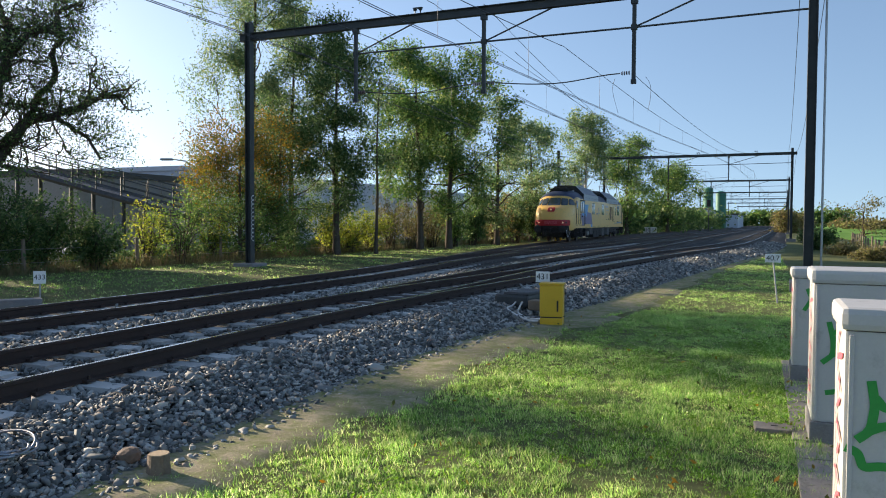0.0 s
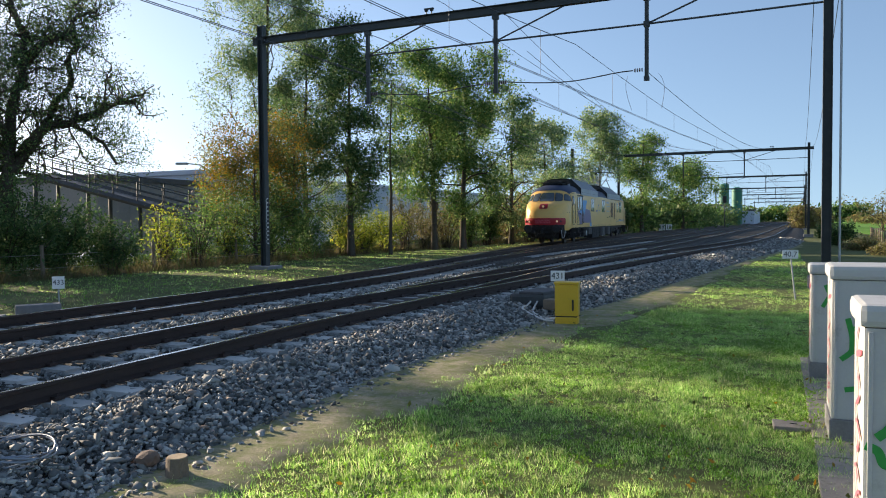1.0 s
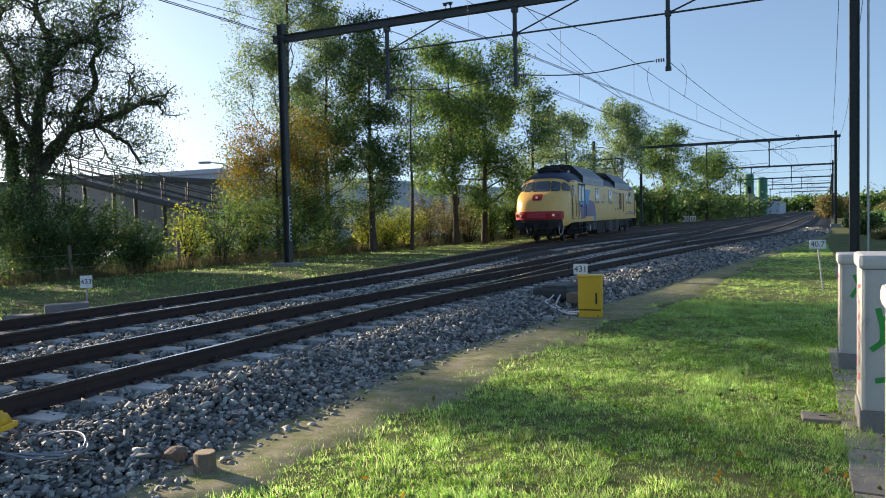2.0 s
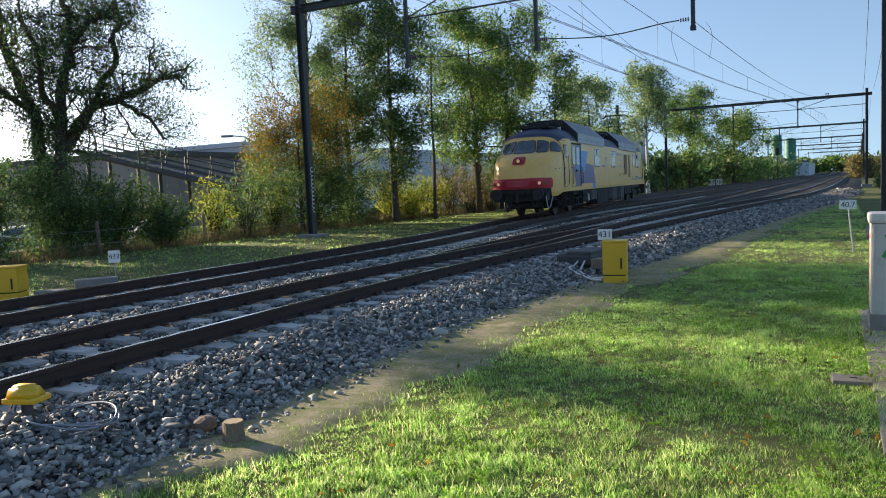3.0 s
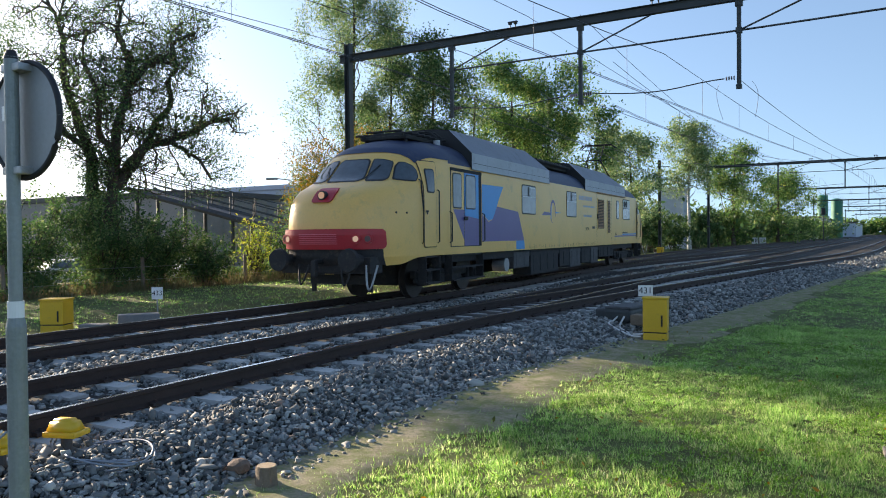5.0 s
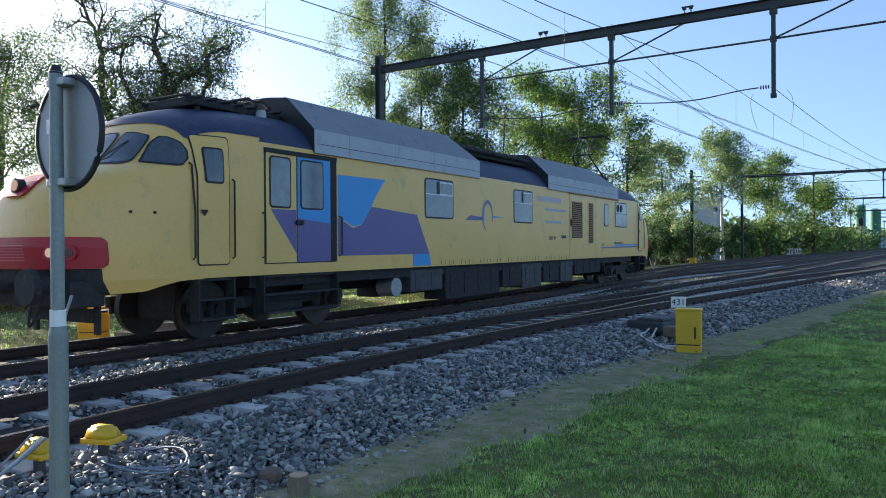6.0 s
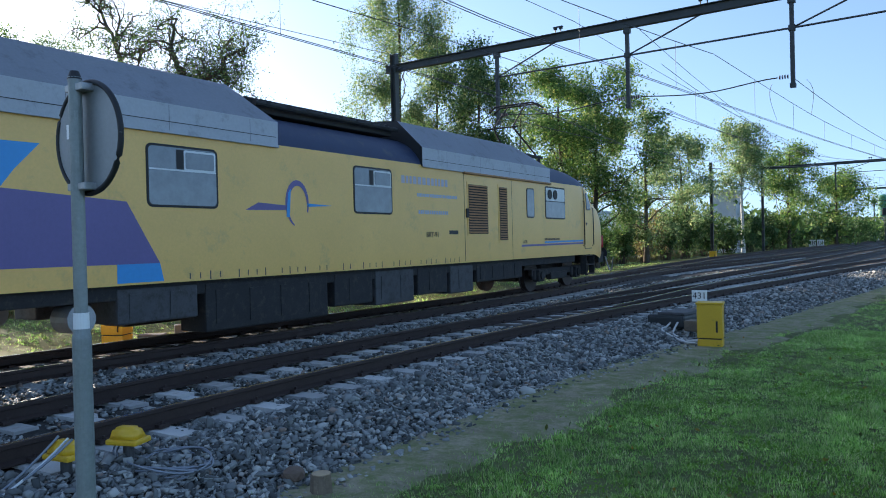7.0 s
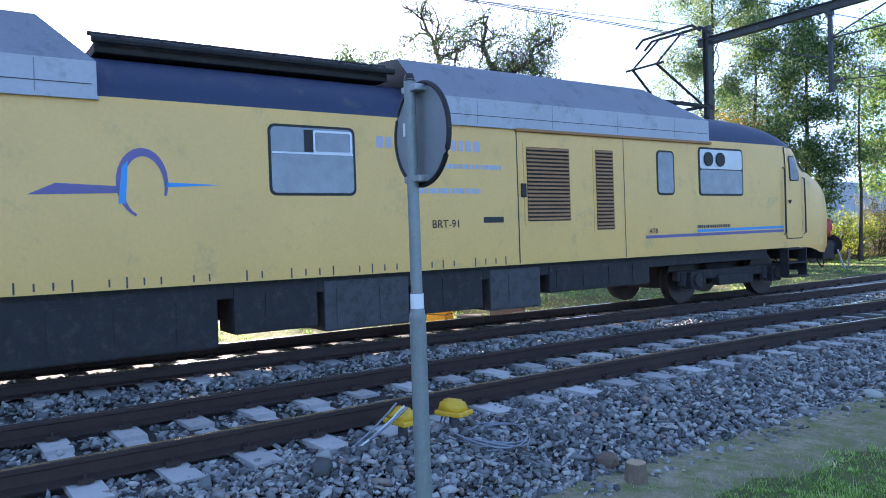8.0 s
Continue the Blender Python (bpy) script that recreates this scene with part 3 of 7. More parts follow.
for (xa, za), (xb, zb), sg in (((-3.63, 6.35), (-0.5, 9.2), 0.9), ((-8.43, 6.3), (-3.6, 9.2), 1.0), ((-8.43, 8.95), (-9.0, 9.2), 1.3), ((-13.2, 6.4), (-8.9, 9.2), 1.1)):
    f = empty("feeder_wire")
    tagged(f, "sagging wire strung between two gantries", "wire", group="feeder wires")
    t = np.linspace(0, 1, 25)
    wire("span", np.stack([xa + (xb - xa) * t, 23.0 + 61 * t, za + (zb - za) * t - 4 * sg * t * (1 - t)], -1), 0.012, parent=f)
# ---------------------------------------------------------------- the train
Z_ROWS = [1.01, 1.12, 1.25, 1.50, 1.75, 2.00, 2.20, 2.36, 2.48, 2.58, 2.66, 2.72, 2.80, 2.95, 3.10, 3.22, 3.34, 3.46, 3.58, 3.68, 3.77, 3.84, 3.885, 3.91]
LEN_MID = 10.95  # halfway between both noses


def nose_y(z):
    return float(np.interp(z, [0.8, 1.02, 1.5, 1.9, 2.2, 2.45, 2.6, 2.72, 2.8, 3.34, 3.5, 3.65, 3.8, 3.91], [-2.50, -2.64, -2.70, -2.69, -2.60, -2.36, -2.02, -1.72, -1.60, -1.10, -0.92, -0.62, -0.05, 0.8]))


def half_width(z):
    return float(np.interp(z, [0.8, 1.02, 1.6, 3.12, 3.22, 3.34, 3.46, 3.58, 3.68, 3.77, 3.84, 3.885, 3.91], [1.41, 1.428, 1.43, 1.43, 1.42, 1.37, 1.28, 1.17, 1.03, 0.85, 0.62, 0.36, 0.12]))


def skin(phi, z, off=0.0):
    """A point of the front's skin: phi 0 at the side, 90 at the middle of the nose."""
    n = float(np.interp(z, [1.0, 2.4, 2.8, 3.4, 3.9], [3.2, 3.0, 2.9, 2.6, 2.2]))
    cap = float(np.interp(z, [0.8, 2.2, 2.8, 3.4, 3.9], [2.2, 2.2, 1.9, 1.8, 2.0]))
    c, s = abs(math.cos(radians(phi))), abs(math.sin(radians(phi)))
    sx = -1 if phi > 90 else 1
    p = Vector((sx * half_width(z) * c ** (2 / n), nose_y(z) + cap * (1 - s ** (2 / n)), z))
    if off:
        q = Vector((p.x * 0.72, p.y - (-2.70 + cap) if p.y < 0.4 else 0.0, 0))
        q.z = 0.25 if z > 2.5 else 0.0
        if q.length > 1e-6:
            p += q.normalized() * off
    return p


def train_body(parent):
    phis = list(range(0, 91, 5))
    phis = phis + [180 - p for p in phis[-2::-1]]
    v, f, slots = [], [], []
    for z in Z_ROWS:
        ring = [skin(p, z) for p in phis]
        back = [Vector((p.x, 2 * LEN_MID - p.y, p.z)) for p in reversed(ring)]
        v += ring + back
    k = 2 * len(phis)
    n = len(phis)
    for i in range(len(Z_ROWS) - 1):
        zm = (Z_ROWS[i] + Z_ROWS[i + 1]) / 2
        for j in range(k):
            j2 = (j + 1) % k
            f.append((i * k + j, i * k + j2, (i + 1) * k + j2, (i + 1) * k + j))
            front = j < n - 1
            m = 0
            if zm > 3.28 and not (front and zm < 3.5):
                m = 1
            slots.append(m)
    top = (len(Z_ROWS) - 1) * k
    f.append(tuple(top + j for j in range(k)))
    slots.append(1)
    return link("body", v, f, [YELLOW, ROOFBLUE], parent, "yellow streamlined body under a dark blue roof", smooth=True, slots=slots)


def patch(name, parent, mat, p0, p1, z0, z1, off=0.008, nu=12, nv=7, label="", depth=0.0, round_at=0.16, skew=0.0, flip=False):
    """A rounded pane or band that follows the nose, between angles p0..p1 and heights z0..z1; depth gives it thick edges."""
    v, f = [], []
    def place(u, w, o):
        k = 1 - round_at * abs(w) ** 6
        q = skin((p0 + p1) / 2 + (p1 - p0) / 2 * u * k + skew * w, (z0 + z1) / 2 + (z1 - z0) / 2 * w * (1 - round_at * 0.6 * abs(u) ** 6), o)
        return Vector((q.x, 2 * LEN_MID - q.y, q.z)) if flip else q
    for i in range(nv):
        for j in range(nu):
            v.append(place(-1 + 2 * j / (nu - 1), -1 + 2 * i / (nv - 1), off + depth))
    for i in range(nv - 1):
        for j in range(nu - 1):
            a = i * nu + j
            f.append((a, a + 1, a + nu + 1, a + nu))
    if depth:
        rim = [(0, j) for j in range(nu)] + [(i, nu - 1) for i in range(1, nv)] + [(nv - 1, j) for j in range(nu - 2, -1, -1)] + [(i, 0) for i in range(nv - 2, 0, -1)]
        base = len(v)
        for i, j in rim:
            v.append(place(-1 + 2 * j / (nu - 1), -1 + 2 * i / (nv - 1), -0.02))
        for a in range(len(rim)):
            b = (a + 1) % len(rim)
            f.append((rim[a][0] * nu + rim[a][1], base + a, base + b, rim[b][0] * nu + rim[b][1]))
    return link(name, v, f, mat, parent, label, smooth=depth == 0)


def pane(name, parent, mat, outline, scale, off, flip=False):
    """A rounded pane that follows the nose, from corners given as angle and height."""
    pts = [Vector(p) for p in outline]
    for _ in range(2):
        pts = [q for a, b in zip(pts, pts[1:] + pts[:1]) for q in (a * 0.88 + b * 0.12, a * 0.12 + b * 0.88)]
    mid = sum(pts, Vector((0, 0))) / len(pts)
    n, v, f = len(pts), [], []
    for k in (1.0, 0.75, 0.5, 0.25):
        for p in pts:
            d = (p - mid) * k * scale
            q = skin(mid.x + d.x, mid.y + d.y, off)
            v.append(Vector((q.x, 2 * LEN_MID - q.y, q.z)) if flip else q)
    for r in range(3):
        f += [(r * n + i, r * n + (i + 1) % n, (r + 1) * n + (i + 1) % n, (r + 1) * n + i) for i in range(n)]
    f.append(tuple(range(3 * n, 4 * n)))
    return link(name, v, f, mat, parent, smooth=True)


SIDE = 1.43


def side_x(z, off=0.0):
    return half_width(z) + off


def body_x(y, z):
    """Half width of the body at y, tapering towards either nose."""
    y = min(y, 2 * LEN_MID - y)
    n = float(np.interp(z, [1.0, 2.4, 2.8, 3.4, 3.9], [3.2, 3.0, 2.9, 2.6, 2.2]))
    cap = float(np.interp(z, [0.8, 2.2, 2.8, 3.4, 3.9], [2.2, 2.2, 1.9, 1.8, 2.0]))
    t = min(0.999, max(0.0, (nose_y(z) + cap - y) / cap))
    return half_width(z) * (1 - t ** n) ** (1 / n)


def curved_plate(name, parent, mat, pts, off, side, label=""):
    """A piece on the side that follows the body's taper."""
    ring = []
    for a, b in zip(pts, pts[1:] + pts[:1]):
        k = max(1, int(math.hypot(b[0] - a[0], b[1] - a[1]) / 0.1))
        ring += [(a[0] + (b[0] - a[0]) * i / k, a[1] + (b[1] - a[1]) * i / k) for i in range(k)]
    cy, z0, z1 = sum(p[0] for p in pts) / len(pts), min(p[1] for p in pts), max(p[1] for p in pts)
    n, v, f = len(ring), [], []
    for k in (1.0, 0.5, 0.0):
        for y, z in ring:
            yy, zz = cy + (y - cy) * k, z + (min(max(z, z0 + 0.1), z1 - 0.1) - z) * (1 - k)
            v.append((side * (body_x(yy, zz) + off), yy, zz))
    for r in range(2):
        f += [(r * n + i, r * n + (i + 1) % n, (r + 1) * n + (i + 1) % n, (r + 1) * n + i) for i in range(n)]
    return link(name, v, f, mat, parent, label, smooth=True)


def plate(name, parent, mat, pts, off=0.006, side=1, label="", thick=0.0):
    """A flat piece on the body's side, from (y, z) corners."""
    v = [(side * side_x(z, off), y, z) for y, z in pts]
    n = len(v)
    f = [tuple(range(n)) if side > 0 else tuple(range(n))[::-1]]
    if thick:
        v += [(side * (side_x(z) - 0.01), y, z) for y, z in pts]
        f += [(i, i + n, (i + 1) % n + n, (i + 1) % n) for i in range(n)]
    return link(name, v, f, mat, parent, label)


def rounded(y0, y1, z0, z1, r=0.08, k=4):
    pts = []
    for cy, cz, a0 in ((y1 - r, z1 - r, 0), (y0 + r, z1 - r, 90), (y0 + r, z0 + r, 180), (y1 - r, z0 + r, 270)):
        for i in range(k + 1):
            a = radians(a0 + 90 * i / k)
            pts.append((cy + r * math.cos(a), cz + r * math.sin(a)))
    return pts


def side_window(parent, y0, y1, z0, z1, side, sliding=True, mat=None, r=0.09):
    w = plate("window", parent, RUBBER, rounded(y0, y1, z0, z1, r), 0.008, side, "rubber-sealed side window", thick=0.01)
    plate("pane", w, mat or PALEGLASS, rounded(y0 + 0.035, y1 - 0.035, z0 + 0.035, z1 - 0.035, r * 0.8), 0.012, side)
    if sliding:
        zm = z0 + (z1 - z0) * 0.6
        ym = y0 + (y1 - y0) * 0.5
        plate("glazing_bar", w, ALU, [(y0 + 0.04, zm - 0.012), (y1 - 0.04, zm - 0.012), (y1 - 0.04, zm + 0.012), (y0 + 0.04, zm + 0.012)], 0.017, side)
        plate("sliding_frame", w, ALU, rounded(ym, y1 - 0.05, zm, z1 - 0.06, 0.03), 0.016, side)
        plate("sliding_pane", w, PALEGLASS, rounded(ym + 0.03, y1 - 0.08, zm + 0.03, z1 - 0.09, 0.02), 0.02, side)
        plate("opening", w, RUBBER, [(ym - 0.13, zm + 0.02), (ym, zm + 0.02), (ym, z1 - 0.06), (ym - 0.13, z1 - 0.06)], 0.0165, side)


def handrail(parent, y, z0, z1, side, off=0.07):
    pts = [(side * (body_x(y, z) + o), y, z) for z, o in ((z0, 0), (z0 + 0.03, off), ((z0 + z1) / 2, off), (z1 - 0.03, off), (z1, 0))]
    v, f = tube(pts, 0.016, 6)
    bulk("handrail", v, f, RUBBER, parent)


def cab_end(parent, rear=False):
    """Windscreen, lamps, bumper band and buffers of one end."""
    def spot(phi, z, off):
        p = skin(phi, z, off)
        return Vector((p.x, 2 * LEN_MID - p.y, p.z)) if rear else p
    fwd = 1 if rear else -1
    screens = [("windscreen", [(101, 2.69), (79, 2.69), (80.5, 3.21), (99.5, 3.21)])]
    for mirror in (False, True):
        turn = (lambda o: [(180 - p, z) for p, z in o[::-1]]) if mirror else (lambda o: o)
        screens.append(("windscreen", turn([(76.5, 2.69), (56, 2.70), (58.5, 3.14), (70, 3.20), (77.8, 3.21)])))
        screens.append(("quarter_window", turn([(51, 2.73), (38, 2.71), (25, 2.70), (26.5, 2.82), (31, 2.95), (38, 3.06), (47, 3.13), (53, 3.13), (55, 3.02)])))
    for name, outline in screens:
        seal = pane(name + "_frame", parent, RUBBER, outline, 1.07, 0.014, rear)
        pane(name, seal, GLASS, outline, 0.95, 0.022, rear)
    if not rear:
        edge = [(0, 3.29), (22, 3.29), (29, 3.24), (37, 3.13), (45, 3.24), (54, 3.33), (66, 3.37), (77, 3.38), (90, 3.38)]
        cols = list(range(0, 181, 5)) + [37, 143]
        cols.sort()
        v, f = [], []
        for p in cols:
            low = float(np.interp(min(p, 180 - p), [a for a, b in edge], [b for a, b in edge]))
            v += [skin(p, low + (3.62 - low) * k / 8, 0.016 if k < 8 else 0.004) for k in range(9)]
        for a in range(len(cols) - 1):
            f += [(a * 9 + k, (a + 1) * 9 + k, (a + 1) * 9 + k + 1, a * 9 + k + 1) for k in range(8)]
        link("roof_cap", v, f, ROOFBLUE, parent, "dark blue roof edge dipping beside the cab door", smooth=True)
    band = patch("bumper_band", parent, RED, 35, 145, 1.20, 1.63, 0.03, nu=44, nv=11, depth=0.05, label="dark red bumper band across the nose", round_at=0.06, flip=rear)
    for p0, p1 in ((0.5, 39), (141, 179.5)):
        cols = [p0 + (p1 - p0) * k / 12 for k in range(13)]
        v = []
        for p in cols:
            q = min(p, 180 - p)
            for z in (1.03, float(np.interp(q, [0, 6, 22, 40], [1.0, 0.99, 0.86, 0.84]))):
                c = skin(p, z, 0.003)
                v.append(Vector((c.x, 2 * LEN_MID - c.y, c.z)) if rear else c)
        link("cab_skirt", v, [(2 * k, 2 * k + 1, 2 * k + 3, 2 * k + 2) for k in range(12)], YELLOW, parent, "yellow skirt sweeping up to the cab door")
    patch("front_apron", parent, UNDER, 39, 141, 0.86, 1.20, 0.012, nu=24, label="black apron below the bumper band", round_at=0.0, flip=rear)
    for z in (1.31, 1.35, 1.39, 1.43, 1.47, 1.51):
        patch("grille_bar", band, PINKPAINT, 80, 100, z, z + 0.016, 0.088, nu=8, nv=2, round_at=0, flip=rear)
    for phi, mats in ((64, (HEADLAMP, TAIL)), (116, (HEADLAMP, TAIL))):
        for d, m in ((0, mats[0]), (-11 if phi < 90 else 11, mats[1])):
            c = spot(phi + d, 1.42, 0.07)
            nrm = (spot(phi + d, 1.42, 0.2) - c).normalized()
            bm = bmesh.new()
            rod(bm, c - nrm * 0.03, c + nrm * 0.03, 0.105, seg=18)
            ring = part("lamp_ring", bm, RED, band)
            bm = bmesh.new()
            rod(bm, c + nrm * 0.02, c + nrm * 0.036, 0.062, seg=18)
            part("headlamp" if m is HEADLAMP else "tail_lamp", bm, m if not rear else TAIL, ring, "lit round headlamp" if m is HEADLAMP and not rear else "")
    patch("lamp_plate", parent, RED, 85.6, 94.4, 2.20, 2.52, 0.012, depth=0.035, label="red plate round the top lamp", flip=rear)
    c = spot(90, 2.34, 0.03)
    bm = bmesh.new()
    rod(bm, c, c + Vector((0, fwd * 0.1, 0.01)), 0.105, seg=18)
    part("top_lamp_ring", bm, RUBBER, parent)
    bm = bmesh.new()
    rod(bm, c + Vector((0, fwd * 0.08, 0.01)), c + Vector((0, fwd * 0.115, 0.012)), 0.075, seg=18)
    part("top_lamp", bm, HEADLAMP_DIM if not rear else TAIL, parent)
    for sx in (-1, 1):  # wipers
        a, b = spot(90 - sx * 12, 2.72, 0.03), spot(90 - sx * 20, 3.06, 0.035)
        bm = bmesh.new()
        rod(bm, a, b, 0.009, seg=5)
        part("wiper", bm, RUBBER, parent)
    yb = 2 * LEN_MID + 2.62 if rear else -2.62
    bm = bmesh.new()
    box(bm, (0, yb - fwd * 0.35, 0.86), (2.3, 0.5, 0.36), 0.03)
    part("buffer_beam", bm, UNDER, parent)
    for sx in (-0.89, 0.89):
        bm = bmesh.new()
        rod(bm, (sx, yb - fwd * 0.1, 0.98), (sx, yb + fwd * 0.28, 0.98), 0.12, seg=16)
        rod(bm, (sx, yb + fwd * 0.28, 0.98), (sx, yb + fwd * 0.36, 0.98), 0.25, 0.23, seg=20)
        part("buffer", bm, UNDER, parent, "round black buffer")
    bm = bmesh.new()
    rod(bm, (0, yb - fwd * 0.05, 0.95), (0, yb + fwd * 0.3, 0.93), 0.06, seg=8)
    box(bm, (0, yb + fwd * 0.26, 0.8), (0.12, 0.1, 0.34), 0.02)
    part("coupling_hook", bm, UNDER, parent)
    for x0, drop in ((0.55, 0.42), (1.15, 0.5), (-0.55, 0.42)):
        t = np.linspace(0, 1, 11)
        pts = np.stack([x0 + 0.28 * t, yb + fwd * (0.06 + 0.12 * np.sin(np.pi * t)), 0.88 - drop * np.sin(np.pi * t)], -1)
        v, f = tube(pts, 0.022, 6)
        bulk("brake_hose", v, f, GALV if x0 > 1 else RUBBER, parent)
    bm = bmesh.new()
    for sx in (-0.75, 0.75):
        box(bm, (sx, yb - fwd * 0.75, 0.5), (0.1, 0.06, 0.5), 0.01)
    box(bm, (0, yb - fwd * 0.7, 0.52), (1.6, 0.05, 0.2), 0.01)
    part("rail_guard", bm, UNDER, parent)


def bogie(parent, yc):
    b = empty("bogie")
    b.parent = parent
    b.matrix_basis = pose(0, yc, 0)
    for sx in (-1, 1):
        bm = bmesh.new()
        box(bm, (sx * 1.02, 0, 0.56), (0.14, 3.7, 0.2), 0.03)
        box(bm, (sx * 1.05, 0, 0.42), (0.18, 1.2, 0.22), 0.03)
        for yy in (-1.38, 1.38):
            box(bm, (sx * 1.08, yy, 0.46), (0.22, 0.36, 0.34), 0.03)
            for q in (-0.32, 0.32):
                rod(bm, (sx * 1.06, yy + q, 0.36), (sx * 1.06, yy + q, 0.62), 0.085, seg=10)
            rod(bm, (sx * 1.12, yy, 0.47), (sx * 1.24, yy, 0.47), 0.13, seg=12)
        part("bogie_frame", bm, UNDER, b)
        for yy in (-1.38, 1.38):
            bm = bmesh.new()
            rod(bm, (sx * 0.69, yy, 0.475), (sx * 0.82, yy, 0.475), 0.475, seg=28)
            rod(bm, (sx * 0.66, yy, 0.475), (sx * 0.69, yy, 0.475), 0.50, seg=28)
            rod(bm, (sx * 0.82, yy, 0.475), (sx * 0.90, yy, 0.475), 0.14, seg=14)
            part("wheel", bm, WHEEL, b)
    bm = bmesh.new()
    box(bm, (0, 0, 0.55), (1.4, 0.8, 0.4), 0.04)
    part("bolster", bm, UNDER, b)
    bm = bmesh.new()
    box(bm, (0, 0, 0.6), (1.0, 3.3, 0.62), 0.05)
    part("traction_motor", bm, UNDER, b)
    return b


def hood(parent, y0, y1, slope0, slope1):
    """A raised grey casing on the roof: upright flanks, then sloping up to a flat top."""
    prof = [(-1.46, 3.19), (-1.46, 3.60), (-0.80, 4.24), (-0.3, 4.29), (0.3, 4.29), (0.80, 4.24), (1.46, 3.60), (1.46, 3.19)]
    v = [(x, y0 + (slope0 * max(0, z - 3.6) / 0.68), z) for x, z in prof] + [(x, y1 - (slope1 * max(0, z - 3.6) / 0.68), z) for x, z in prof]
    n = len(prof)
    f = [(i, i + 1, n + i + 1, n + i) for i in range(n - 1)]
    slots = [0, 1, 1, 1, 1, 1, 0]
    f += [tuple(range(n))[::-1], tuple(range(n, 2 * n))]
    slots += [2, 2]
    h = link("roof_hood", v, f, [HOOD, HOODTOP, RUBBER], parent, "weathered grey roof casing", slots=slots)
    for s in (-1, 1):
        link("hood_lip", [(s * 1.475, y0 - 0.01, 3.17), (s * 1.475, y1 + 0.01, 3.17), (s * 1.475, y1 + 0.01, 3.21), (s * 1.475, y0 - 0.01, 3.21), (s * 1.40, y0 - 0.01, 3.17), (s * 1.40, y1 + 0.01, 3.17)], [(0, 1, 2, 3), (4, 5, 1, 0)], HOOD, h)
        plate_v = [(s * 1.464, y0 + 0.05, 3.335), (s * 1.464, y1 - 0.05, 3.335), (s * 1.464, y1 - 0.05, 3.345), (s * 1.464, y0 + 0.05, 3.345)]
        link("seam", plate_v, [(0, 1, 2, 3)], RUBBER, h)
        for yy in np.arange(y0 + 1.0, y1 - 0.4, 1.55):
            link("seam", [(s * 1.464, yy, 3.22), (s * 1.464, yy + 0.012, 3.22), (s * 1.464, yy + 0.012, 3.58), (s * 1.464, yy, 3.58)], [(0, 1, 2, 3)], HOODTOP, h)
    return h


def pantograph(parent, y, raised):
    p = empty("pantograph")
    p.parent = parent
    p.matrix_basis = pose(0, y, 3.9 if raised else 3.68)
    bm = bmesh.new()
    for sx in (-0.55, 0.55):
        box(bm, (sx, 0, 0.22), (0.07, 2.1, 0.07))
        for yy in (-0.8, 0.8):
            rod(bm, (sx, yy, -0.02), (sx, yy, 0.2), 0.06, 0.045, seg=8)
    for yy in (-0.9, 0.0, 0.9):
        box(bm, (0, yy, 0.24), (1.15, 0.07, 0.06))
    part("base_frame", bm, UNDER, p)
    k = 1.5 if raised else 0.06
    knee = (-0.5 if raised else -0.9, 0.3 + k * 0.5)
    for sx in (-1, 1):
        bm = bmesh.new()
        rod(bm, (sx * 0.5, 0.7, 0.28), (sx * 0.32, *knee), 0.03, seg=6)
        part("lower_arm", bm, UNDER, p)
        bm = bmesh.new()
        rod(bm, (sx * 0.32, *knee), (sx * 0.3, 0.4, 0.33 + k), 0.024, seg=6)
        part("upper_arm", bm, UNDER, p)
    bm = bmesh.new()
    rod(bm, (-0.5, *knee), (0.5, *knee), 0.025, seg=6)
    part("knee_bar", bm, UNDER, p)
    bm = bmesh.new()
    for yy in (0.25, 0.55):
        for sx in (-1, 1):
            rod(bm, (0, yy, 0.36 + k), (sx * 0.65, yy, 0.36 + k), 0.028, seg=6)
            rod(bm, (sx * 0.65, yy, 0.36 + k), (sx * 0.86, yy, 0.2 + k), 0.028, seg=6)
    part("collector_head", bm, UNDER, p)


def letters(parent, body, y, z, size, mat, label=""):
    m = Matrix.Translation((SIDE + 0.008, y, z)) @ Matrix(((0, 0, 1, 0), (1, 0, 0, 0), (0, 1, 0, 0), (0, 0, 0, 1)))
    text_mesh(body, size, mat, parent, m, label)


